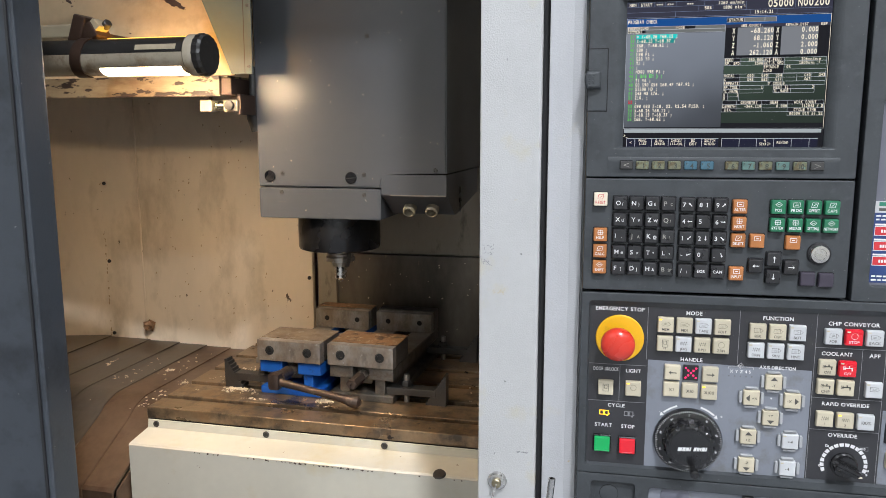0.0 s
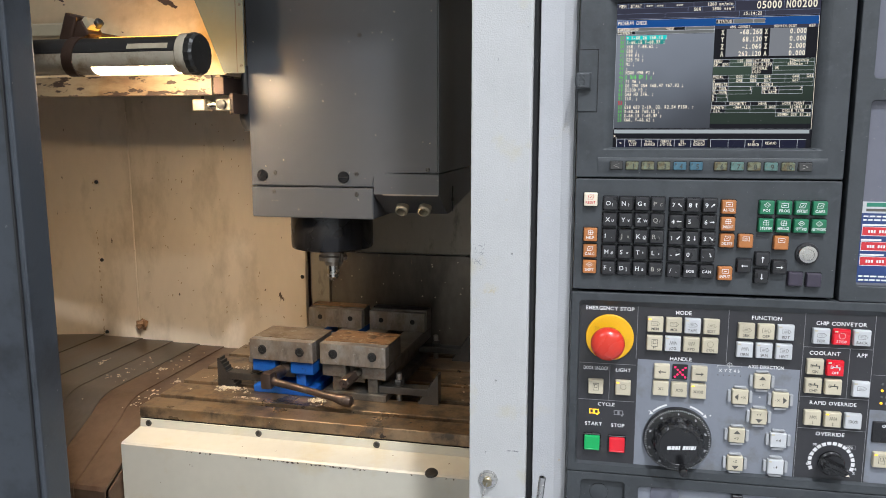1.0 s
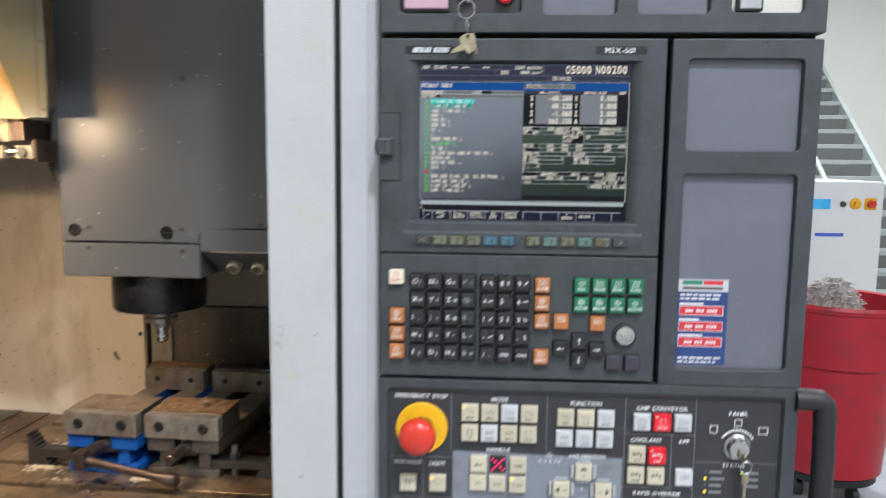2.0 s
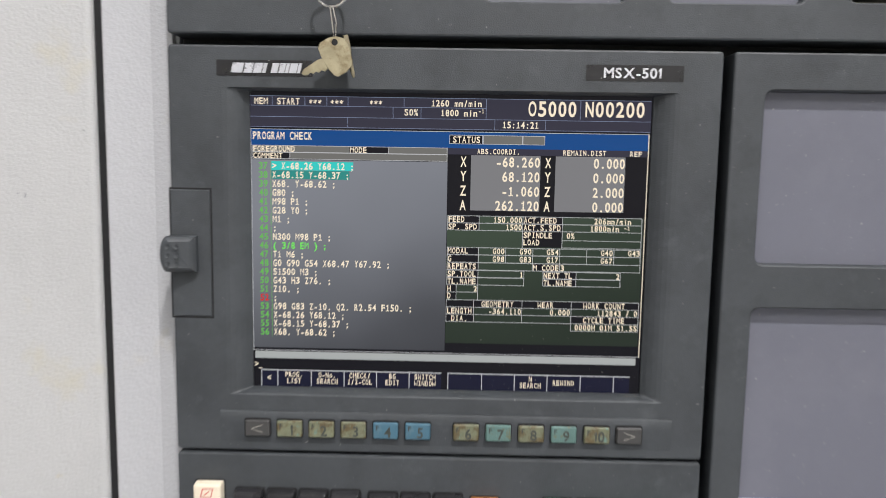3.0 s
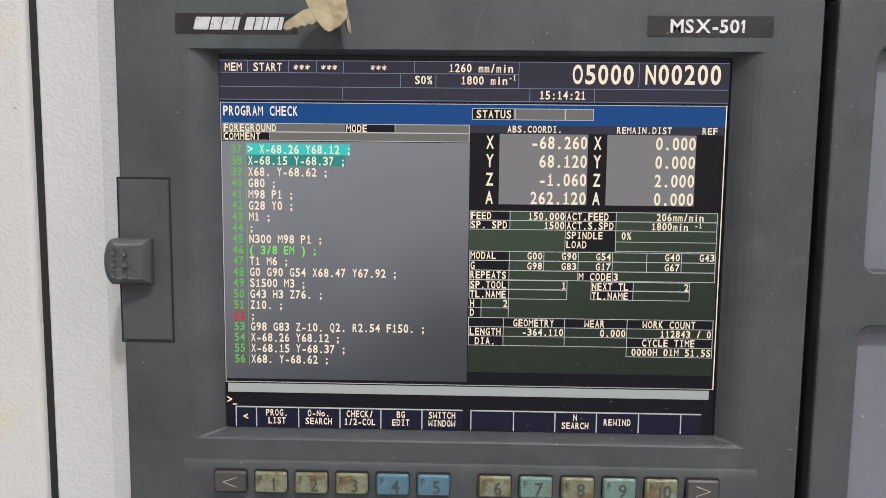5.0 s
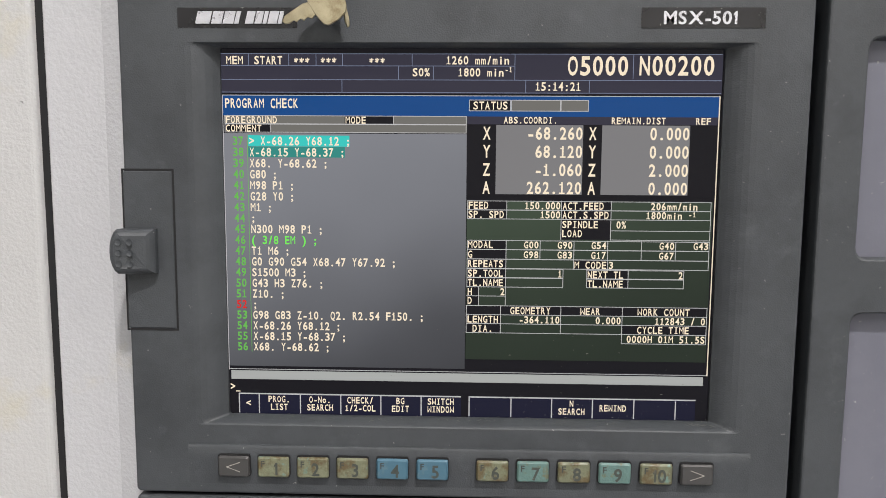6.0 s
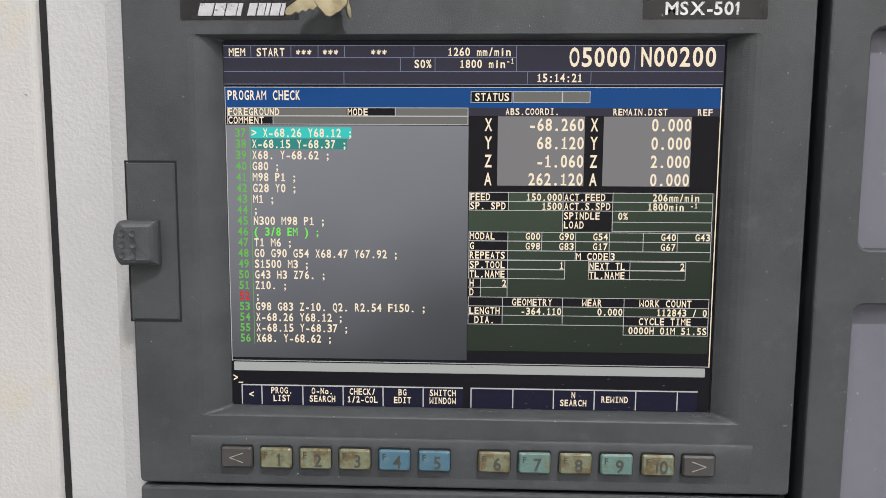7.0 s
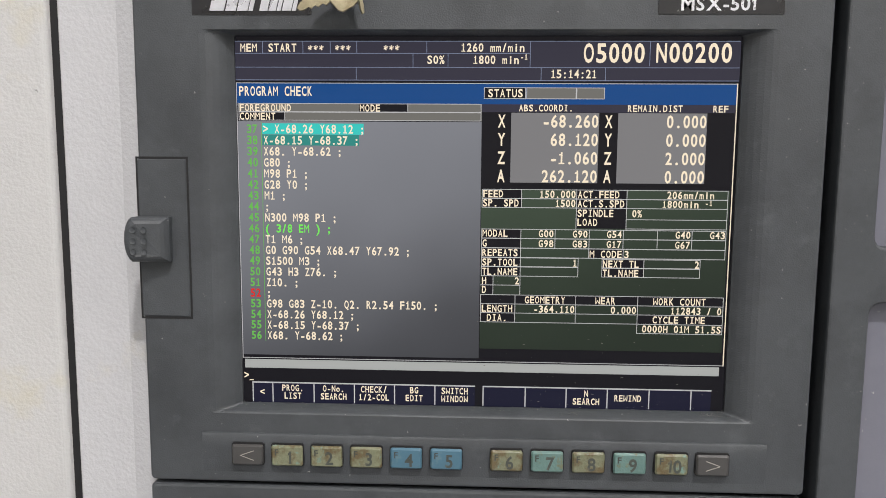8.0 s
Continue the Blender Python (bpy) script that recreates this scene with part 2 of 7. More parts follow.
    lamp_black=mat("sooty_cap_and_slot_shade_black", (0.014, 0.013, 0.012), 0.5, var=0.2, scale=60, spots=[((0.12, 0.11, 0.1), 0.06, 160, 0.02)]),
    bracket=mat("brown_lamp_bracket", (0.055, 0.032, 0.022), 0.5, 0.4, var=0.2, scale=40),
    door=mat("slate_door_paint", (0.044, 0.051, 0.062), 0.36, var=0.07, scale=7, bump=0.08, bscale=200, spots=[((0.20, 0.20, 0.20), 0.05, 60, 0.012), ((0.018, 0.02, 0.024), 0.2, 9, 0.1)]),
    nozzle=mat("tan_nozzle_plastic", (0.36, 0.31, 0.22), 0.45, var=0.1, scale=80),
    white_block=mat("aged_white_plastic", (0.33, 0.28, 0.19), 0.4, var=0.06, scale=60),
    # hall
    concrete=mat("sealed_grey_concrete", (0.30, 0.31, 0.33), 0.4, var=0.1, scale=2, bump=0.03, bscale=60, spots=[((0.2, 0.2, 0.21), 0.15, 3, 0.1)]),
    hall_wall=mat("pale_hall_paint", (0.80, 0.79, 0.72), 0.7, var=0.03, scale=2, bump=0.04, bscale=40),
    hall_roof=mat("hall_roof_deck", (0.42, 0.43, 0.44), 0.7, var=0.06, scale=2),
    yellow_line=mat("yellow_floor_paint", (0.75, 0.55, 0.03), 0.45, var=0.1, scale=12, spots=[((0.35, 0.33, 0.28), 0.12, 25, 0.04)]),
    bin_red=mat("red_bin_plastic", (0.40, 0.010, 0.024), 0.42, var=0.1, scale=6, spots=[((0.25, 0.02, 0.025), 0.3, 8, 0.1)]),
    swarf=mat("grey_metal_swarf", (0.34, 0.315, 0.29), 0.6, 0.1, var=0.3, scale=40),
    cabinet_white=mat("white_cabinet_paint", (0.74, 0.76, 0.77), 0.4, var=0.03, scale=4),
    stair_grey=mat("pale_stair_paint", (0.50, 0.56, 0.52), 0.5, var=0.06, scale=6),
    stair_riser=mat("grey_riser_steel", (0.095, 0.10, 0.095), 0.6, 0.1, var=0.1, scale=8),
    stair_tread=mat("stair_tread_steel", (0.30, 0.32, 0.31), 0.5, 0.3, var=0.1, scale=8),
    tube_light=mat("lit_ceiling_diffuser", (0.9, 0.9, 0.9), 0.4, glow=(1.0, 0.98, 0.94), power=3.0),
)


def lcd(name, col, power=1.14, fall=None):
    """Backlit screen colour; fall: viewing-angle dimming painted into the glow, strength at the lower and the upper
    edge.
    """
    m = mat(name, (0.004, 0.004, 0.005), 0.16, var=0.0, rvar=0.05, glow=col, power=power, spec=0.08)
    if fall:
        n, l = m.node_tree.nodes, m.node_tree.links
        tc = n.new("ShaderNodeTexCoord")
        dot = n.new("ShaderNodeVectorMath")
        dot.operation = "DOT_PRODUCT"
        dot.inputs[1].default_value = (-0.28, 0.0, 0.95)
        cloud = n.new("ShaderNodeTexNoise")
        cloud.inputs["Scale"].default_value, cloud.inputs["Detail"].default_value = 18.0, 1.0
        wob = n.new("ShaderNodeMath")
        wob.operation = "MULTIPLY_ADD"
        wob.inputs[1].default_value = 0.035
        span = n.new("ShaderNodeMapRange")
        span.interpolation_type = "SMOOTHSTEP"
        span.inputs["From Min"].default_value, span.inputs["From Max"].default_value = 0.055, 0.185
        span.inputs["To Min"].default_value, span.inputs["To Max"].default_value = power * fall[0], power * fall[1]
        l.new(tc.outputs["Object"], dot.inputs[0])
        l.new(tc.outputs["Object"], cloud.inputs["Vector"])
        l.new(cloud.outputs[0], wob.inputs[0])
        l.new(dot.outputs["Value"], wob.inputs[2])
        l.new(wob.outputs[0], span.inputs[0])
        l.new(span.outputs[0], n["Principled BSDF"].inputs["Emission Strength"])
    return m


L = dict(
    black=lcd("lcd_black", (0.006, 0.006, 0.008)),
    navy=lcd("lcd_navy", (0.030, 0.030, 0.047)),
    blue=lcd("lcd_blue", (0.004, 0.056, 0.21)),
    slate=lcd("lcd_slate", (0.150, 0.164, 0.188), fall=(0.25, 1.2)),
    cell=lcd("lcd_cell_grey", (0.170, 0.176, 0.186)),
    field=lcd("lcd_field_grey", (0.135, 0.138, 0.130)),
    green=lcd("lcd_dark_green", (0.040, 0.062, 0.042), fall=(0.42, 1.25)),
    key_field=lcd("lcd_soft_key_blue", (0.008, 0.009, 0.024)),
    cyan=lcd("lcd_cyan", (0.02, 0.50, 0.47)),
    teal=lcd("lcd_teal", (0.02, 0.22, 0.20)),
    bar=lcd("lcd_pale_bar", (0.33, 0.36, 0.36)),
    line=lcd("lcd_line", (0.42, 0.44, 0.46)),
    dim=lcd("lcd_dim_line", (0.16, 0.20, 0.30)),
    white=lcd("lcd_white", (0.78, 0.70, 0.55)),
    lime=lcd("lcd_lime", (0.14, 0.72, 0.10)),
    leaf=lcd("lcd_green_digits", (0.11, 0.43, 0.08)),
    red=lcd("lcd_red_digits", (0.60, 0.02, 0.02)),
)

# ---- geometry helpers ----
ORIGIN = {}


def thing(name, at, label, category, group="", m=None):
    """An Empty at the thing's base. Parts are written in the space of m (the world by default)."""
    ob = tagged(new(name), label, category, group)
    ob.empty_display_size = 0.02
    ob.matrix_basis = (m or Matrix.Identity(4)) @ Matrix.Translation(at)
    ORIGIN[ob.name] = Vector(at)
    return ob


def finish(name, bm, smooth):
    bmesh.ops.recalc_face_normals(bm, faces=bm.faces[:])
    if smooth:
        for e in bm.edges:
            if len(e.link_faces) == 2 and e.calc_face_angle(0.0) > 0.6:
                e.smooth = False
        for f in bm.faces:
            f.smooth = True
    me = bpy.data.meshes.new(name)
    bm.to_mesh(me)
    bm.free()
    return me


def part(name, bm, material, parent, label="", smooth=False, mm=False, recalc=True):
    if mm:
        bm.transform(Matrix.Diagonal((0.001, 0.001, 0.001, 1)))
    o = ORIGIN[parent.name]
    bm.transform(Matrix.Translation(-o))
    me = finish(name, bm, smooth)
    me.materials.append(material)
    ob = new(name, me)
    ob.parent = parent
    ORIGIN[ob.name] = o
    return tagged(ob, label)


def again(ob, name, offset, material=None, parent=None):
    """Another object on the same mesh, moved by offset."""
    c = ob.copy()
    c.name = name
    scene.collection.objects.link(c)
    c.parent = parent or ob.parent
    c.location = Vector(offset)
    ORIGIN[c.name] = ORIGIN[c.parent.name] + Vector(offset)
    if material:
        c.material_slots[0].link = "OBJECT"
        c.material_slots[0].material = material
    return c


def setting(name, bm, material, label="", m=None, category=""):
    me = finish(name, bm, False)
    me.materials.append(material)
    ob = new(name, me)
    if m:
        ob.matrix_basis = m
    return tagged(ob, label, category, kind="structure")


def B():
    return bmesh.new()


def merge(bm, other):
    me = bpy.data.meshes.new("tmp")
    other.to_mesh(me)
    other.free()
    bm.from_mesh(me)
    bpy.data.meshes.remove(me)
    return bm


def box(bm, x0, x1, y0, y1, z0, z1, bev=0.0, seg=2, m=None):
    t = B()
    bmesh.ops.create_cube(t, size=1, matrix=Matrix.Translation(((x0 + x1) / 2, (y0 + y1) / 2, (z0 + z1) / 2)) @ Matrix.Diagonal((abs(x1 - x0), abs(y1 - y0), abs(z1 - z0), 1)))
    if bev:
        bmesh.ops.bevel(t, geom=t.edges[:], offset=bev, segments=seg, affect="EDGES", profile=0.6)
    if m:
        t.transform(m)
    return merge(bm, t)


def rr(x0, x1, z0, z1, r, n=3):
    """Rounded rectangle, as points (x, z)."""
    pts = []
    r = max(r, 1e-5)
    for cx, cz, a0 in ((x1 - r, z1 - r, 0), (x0 + r, z1 - r, 90), (x0 + r, z0 + r, 180), (x1 - r, z0 + r, 270)):
        for k in range(n + 1):
            a = radians(a0 + 90 * k / n)
            pts.append((cx + r * math.cos(a), cz + r * math.sin(a)))
    return pts


def skin(bm, loops, first=False, last=False, closed=True):
    rings = [[bm.verts.new(p) for p in lp] for lp in loops]
    for a, b in zip(rings, rings[1:]):
        k = len(a)
        for i in range(k if closed else k - 1):
            j = (i + 1) % k
            bm.faces.new((a[i], a[j], b[j], b[i]))
    if first:
        bm.faces.new(rings[0])
    if last:
        bm.faces.new(rings[-1])
    return bm


def stack(bm, x0, x1, z0, z1, steps, r=1.0, n=3, last=True):
    """Rounded slab facing -y: steps of (inset, y)."""
    loops = []
    for inset, y in steps:
        loops.append([(x, y, z) for x, z in rr(x0 + inset, x1 - inset, z0 + inset, z1 - inset, max(r - inset * 0.5, 0.05), n)])
    return skin(bm, loops, last=last)


def lathe(bm, prof, c, axis=(0, -1, 0), n=24, first=True, last=True):
    """Turned form: prof of (radius, height along axis) from c."""
    q = Vector((0, 0, 1)).rotation_difference(Vector(axis)).to_matrix()
    loops = []
    for r, h in prof:
        loops.append([Vector(c) + q @ Vector((r * math.cos(2 * math.pi * k / n), r * math.sin(2 * math.pi * k / n), h)) for k in range(n)])
    return skin(bm, loops, first, last)


def rod(bm, p0, p1, r0, r1=None, n=14):
    d = Vector(p1) - Vector(p0)
    return lathe(bm, [(r0, 0), (r0 if r1 is None else r1, d.length)], p0, d.normalized(), n)


def sweep(bm, pts, r, n=8, ends=True):
    pts = [Vector(p) for p in pts]
    loops = []
    up = Vector((0.13, 0.21, 0.97))
    for i, p in enumerate(pts):
        d = (pts[min(i + 1, len(pts) - 1)] - pts[max(i - 1, 0)]).normalized()
        a = d.cross(up).normalized()
        b = d.cross(a)
        rad = r[i] if isinstance(r, (list, tuple)) else r
        loops.append([p + rad * (a * math.cos(2 * math.pi * k / n) + b * math.sin(2 * math.pi * k / n)) for k in range(n)])
    return skin(bm, loops, ends, ends)


def prism(bm, pts, axis, a, b):
    """Polygon pushed from a to b along an axis: pts in the two other axes, in order."""
    def at(p, q):
        return {"x": (q, p[0], p[1]), "y": (p[0], q, p[1]), "z": (p[0], p[1], q)}[axis]
    return skin(bm, [[at(p, a) for p in pts], [at(p, b) for p in pts]], True, True)


def rect(bm, x0, x1, z0, z1, y):
    v = [bm.verts.new((x, y, z)) for x, z in ((x0, z0), (x1, z0), (x1, z1), (x0, z1))]
    bm.faces.new(v)
    return bm


def poly(bm, pts, y):
    bm.faces.new([bm.verts.new((x, y, z)) for x, z in pts])
    return bm


def segment(bm, p, q, w, y):
    d = (Vector(q) - Vector(p)).normalized() * (w / 2)
    return poly(bm, [(p[0] - d.y, p[1] + d.x), (p[0] + d.y, p[1] - d.x), (q[0] + d.y, q[1] - d.x), (q[0] - d.y, q[1] + d.x)], y)


# ---- lettering ----
GLYPH = {}


def load_glyphs(chars, bold):
    made = []
    for ch in chars:
        cu = bpy.data.curves.new("glyph", "FONT")
        cu.body, cu.size, cu.resolution_u, cu.offset = ch, 1.0, 3, bold
        ob = new("glyph", cu)
        made.append((ch, ob, cu))
    bpy.context.view_layer.update()
    deps = bpy.context.evaluated_depsgraph_get()
    for ch, ob, cu in made:
        me = bpy.data.meshes.new_from_object(ob.evaluated_get(deps))
        vs = [(v.co.x, v.co.y) for v in me.vertices]
        fs = [tuple(p.vertices) for p in me.polygons]
        xs = [v[0] for v in vs] or [0, 0.3]
        GLYPH[ch, bold > 0.015] = (vs, fs, min(xs), max(xs))
        bpy.data.meshes.remove(me)
    for ch, ob, cu in made:
        bpy.data.objects.remove(ob)
        bpy.data.curves.remove(cu)


CHARS = "ABCDEFGHIJKLMNOPQRSTUVWXYZabcdefghijklmnopqrstuvwxyz0123456789.,:;-+*/()<>%_?#=&@[]\\"
load_glyphs(CHARS, 0.010)
load_glyphs(CHARS, 0.022)
CAP = max(v[1] for v in GLYPH["H", False][0])
for heavy, w in ((False, 0.085), (True, 0.13)):
    GLYPH["1", heavy] = ([(0.2 - w, 0), (0.2, 0), (0.2, CAP), (0.2 - w * 0.8, CAP), (0.2 - w, CAP * 0.93), (0.0, CAP * 0.80), (0.0, CAP * 0.80 - w), (0.2 - w, CAP * 0.93 - w)], [(0, 1, 2, 3, 4, 7), (4, 5, 6, 7)], 0.0, 0.2)


def slab_glyph(rects):
    """A character of upright and level bars, as wide as 0.5."""
    vs, fs = [], []
    for x0, x1, y0, y1 in rects:
        k = len(vs)
        vs += [(x0, y0 * CAP), (x1, y0 * CAP), (x1, y1 * CAP), (x0, y1 * CAP)]
        fs.append((k, k + 1, k + 2, k + 3))
    return vs, fs, 0.0, 0.42


SCREEN_GLYPH = {"1": slab_glyph([(0.16, 0.26, 0, 1), (0.06, 0.16, 0.72, 0.84), (0.04, 0.38, -0.01, 0.11)]), "I": slab_glyph([(0.16, 0.26, 0.1, 0.9), (0.05, 0.37, 0.89, 1), (0.05, 0.37, 0, 0.11)])}

for ch, flip in (("M", False), ("W", True)):
    corners = [(0, 0), (0.075, 0), (0.075, 1), (0, 1), (0.345, 0), (0.42, 0), (0.42, 1), (0.345, 1), (0.075, 1), (0.075, 0.78), (0.21, 0.36), (0.21, 0.58), (0.345, 1), (0.345, 0.78)]
    SCREEN_GLYPH[ch] = ([(p, (1 - q if flip else q) * CAP) for p, q in corners], [(0, 1, 2, 3), (4, 5, 6, 7), (8, 9, 10, 11), (12, 13, 10, 11)], 0.0, 0.42)


def letters(bm, s, x, z, h, y, pitch=None, sx=1.0, align="l", bold=False):
    """Flat letters facing -y: x, z of the left, middle or right of the base line, cap height h."""
    k = h / CAP
    if pitch:
        total = pitch * len(s)
    else:
        total = 0.0
        for ch in s:
            total += (0.36 if ch == " " else GLYPH[ch, bold][3] - GLYPH[ch, bold][2] + 0.09) * k * sx
    x -= {"l": 0, "c": total / 2, "r": total}[align]
    for ch in s:
        if ch == " ":
            x += pitch or 0.36 * k * sx
            continue
        vs, fs, a, b = SCREEN_GLYPH[ch] if pitch and ch in SCREEN_GLYPH else GLYPH[ch, bold or bool(pitch)]
        w = (b - a) * k * sx
        if pitch:
            f = min(1.0, 0.88 * pitch / w) if ch not in "MW" else 0.88 * pitch / w
            if ch.isalnum() and ch not in "I1il":
                f = 0.80 * pitch / w
            if ch in "MW":
                f = 0.84 * pitch / w
            x0 = x + (pitch - w * f) / 2
        else:
            f, x0 = 1.0, x
        new_v = [bm.verts.new((x0 + (vx - a) * k * sx * f, y, z + vy * k)) for vx, vy in vs]
        for fc in fs:
            try:
                bm.faces.new([new_v[i] for i in fc])
            except ValueError:
                pass
        x += pitch or w + 0.09 * k * sx
    return bm


def ink(name, s, x, z, h, y, material, parent, **kw):
    return part(name, letters(B(), s, x, z, h, y, **kw), material, parent, mm=True)


# ---- the hall ----
b = B()
box(b, -7, 9, -6, 11, -0.2, 0)
setting("floor", b, M["concrete"], "grey sealed concrete workshop floor")
for nm, a in (("wall_north", (-7.2, 9.2, 11, 11.2)), ("wall_south", (-7.2, 9.2, -6.2, -6)), ("wall_east", (9, 9.2, -6, 11)), ("wall_west", (-7.2, -7, -6, 11))):
    b = B()
    box(b, *a, 0, 5)
    setting(nm, b, M["hall_wall"], "pale painted workshop wall")
b = B()
box(b, -7.2, 9.2, -6.2, 11.2, 5, 5.2)
setting("ceiling", b, M["hall_roof"], "grey workshop ceiling deck")
for i, (x0, x1, y0, y1) in enumerate(((2.9, 3.0, 1.0, 9.0), (1.2, 9.0, 4.35, 4.45))):
    b = B()
    box(b, x0, x1, y0, y1, 0.0, 0.004)
    setting("floor_line", b, M["yellow_line"], "yellow painted line on the floor")
for x, y, share in FIXTURES:
    f = thing("ceiling_light", (x, y, 4.8), "white square light fixed under the workshop ceiling", "ceiling light", "ceiling lights")
    b = B()
    box(b, x - 0.33, x + 0.33, y - 0.25, y + 0.25, 4.86, 5.0, 0.02)
    part("housing", b, M["cabinet_white"], f)
    b = B()
    box(b, x - 0.29, x + 0.29, y - 0.21, y + 0.21, 4.82, 4.86, 0.01)
    part("diffuser", b, M["tube_light"], f, "glowing diffuser")

# ---- the machine's shell ----
MACH = pose(-0.45, 1.4, 0, 0, 0, -2)


def enclosure():
    """Outer sheet metal: front apron, unseen top strip, sides, back, roof."""
    e = thing("machine_enclosure", (-0.4, 1.6, 0.0), "white painted sheet metal enclosure of a milling machine", "machine enclosure")
    for nm, a in (("apron", (-1.75, 0.03, 0.93, 0.96, 0.05, 0.72)), ("side_panel", (-1.78, -1.75, 0.93, 2.5, 0.05, 2.3)),
                  ("side_panel", (0.50, 0.53, 1.27, 2.5, 0.05, 2.3)), ("rear_panel", (-1.78, 0.53, 2.5, 2.53, 0.05, 2.3)), ("roof_panel", (-1.78, 0.53, 0.93, 2.53, 2.3, 2.33)),
                  ("chip_tray", (-1.75, 0.5, 0.97, 2.5, 0.45, 0.48)), ("plinth", (-1.7, 0.48, 1.0, 2.48, 0.0, 0.05))):
        b = B()
        box(b, *a, 0.004)
        part(nm, b, M["post"], e)
    # unseen strip over the opening, added to keep hall light off the upper head
    b = B()
    box(b, -1.75, 0.03, 0.932, 0.96, 2.236, 2.298, 0.003)
    part("header", b, M["post"], e)
    b = B()
    box(b, 0.075, 0.10, 0.97, 1.27, 0.45, 2.3)
    part("inner_panel", b, M["cream"], e)


enclosure()


def door_post():
    p = thing("door_post", (-0.04, 0.93, 0.0), "white textured steel post beside the machine opening", "post")
    b = B()
    edge = [(-0.0062 - 0.005 + 0.005 * math.sin(radians(a)), 0.935 - 0.005 * math.cos(radians(a))) for a in range(0, 91, 15)]
    prism(b, [(-0.081, 0.990), (-0.081, 0.9318), (-0.0805, 0.9304), (-0.079, 0.930)] + edge + [(-0.0062, 0.990)], "z", 0.04, 2.25)
    part("post_face", b, M["post"], p)
    b = B()
    box(b, -0.078, -0.008, 0.935, 0.985, 0.0, 0.04, 0.002)
    part("foot", b, M["dark_steel"], p)
    b = B()
    box(b, -0.0060, 0.0012, 0.9312, 0.98, 0.04, 2.25)
    part("seal", b, M["gap"], p, "black rubber seal")
    s = thing("corner_strip", (0.025, 0.93, 0.0), "white textured steel corner strip beside the control panel", "corner strip")
    b = B()
    prism(b, [(0.0016, 0.924), (0.0024, 0.9232), (0.029, 0.9226), (0.0305, 0.9220), (0.0428, 0.9175), (0.0428, 0.990), (0.0016, 0.990)], "z", 0.0, 2.25)
    part("strip_face", b, M["strip"], s)
    b = B()
    box(b, 0.0432, 0.0452, 0.9215, 1.0, 0.0, 2.25)
    part("return_fold", b, M["strip"], s)
    rs = random.Random(5)
    for x, z, n_, r_ in ((-0.069, 1.388, 16, 0.006), (-0.076, 1.375, 7, 0.003), (-0.070, 1.372, 4, 0.003), (-0.028, 1.126, 10, 0.008), (-0.059, 1.123, 2, 0.001), (-0.05, 1.62, 2, 0.004)):
        b = B()
        for _ in range(n_):
            a, q = (rs.uniform(-0.3, 0.3), rs.uniform(0.3, 1)) if r_ > 0.007 else (rs.uniform(0, 6.28), rs.uniform(0.3, 1))
            x0, z0 = x + rs.uniform(-r_, r_), z + rs.uniform(-r_, r_) * (0.15 if r_ > 0.007 else 1)
            segment(b, (x0, z0), (x0 + 0.004 * q * math.cos(a), z0 + 0.004 * q * math.sin(a)), rs.uniform(0.0003, 0.001), 0.9297)
        part("scuff_mark", b, M["grey_ink"], p, "dark scuffs in the paint")
    # lock with its key
    k = thing("door_lock", (-0.054, 0.908, 1.085), "round chrome door lock with its key in it", "lock", "", Matrix.Translation((-0.002, 0.0212, 0.0)))
    c = (-0.054, 0.9095, 1.085)
    part("escutcheon", lathe(B(), [(0.0125, 0), (0.0125, 0.002), (0.0105, 0.005), (0.0065, 0.006)], c, n=28), M["chrome"], k, smooth=True)
    part("cylinder", lathe(B(), [(0.006, 0.006), (0.006, 0.011), (0.005, 0.012)], c), M["brass"], k, smooth=True)
    b = B()
    box(b, -0.0548, -0.0532, 0.875, 0.896, 1.074, 1.088, 0.0006, m=pose(-0.054, 0.9, 1.085, 12, 18, 0) @ pose(0.054, -0.9, -1.085))
    box(b, -0.0552, -0.0528, 0.867, 0.877, 1.070, 1.091, 0.0006, m=pose(-0.054, 0.9, 1.085, 12, 18, 0) @ pose(0.054, -0.9, -1.085))
    part("key", b, M["chrome"], k)
    ring = [(-0.056 + 0.008 * math.sin(a * math.pi / 8), 0.871, 1.064 + 0.008 * math.cos(a * math.pi / 8)) for a in range(17)]
    part("split_ring", sweep(B(), ring, 0.0007, 6), M["chrome"], k, smooth=True)
    # open pipe end in front of the strip
    t = thing("steel_pipe", (0.004, 0.885, 0.55), "thin leaning stainless pipe with an open upper end", "pipe")
    q = Vector((0.10, 0, 1)).normalized()
    part("pipe", lathe(B(), [(0.0043, 0), (0.0043, 0.55), (0.0034, 0.55), (0.0034, 0.50)], (-0.0384, 0.888, 0.567), q, 16), M["chrome"], t, smooth=True)
    b = B()
    box(b, -0.043, -0.023, 0.888, 0.935, 0.60, 0.62, 0.002)
    part("clip", b, M["dark_steel"], t)


door_post()


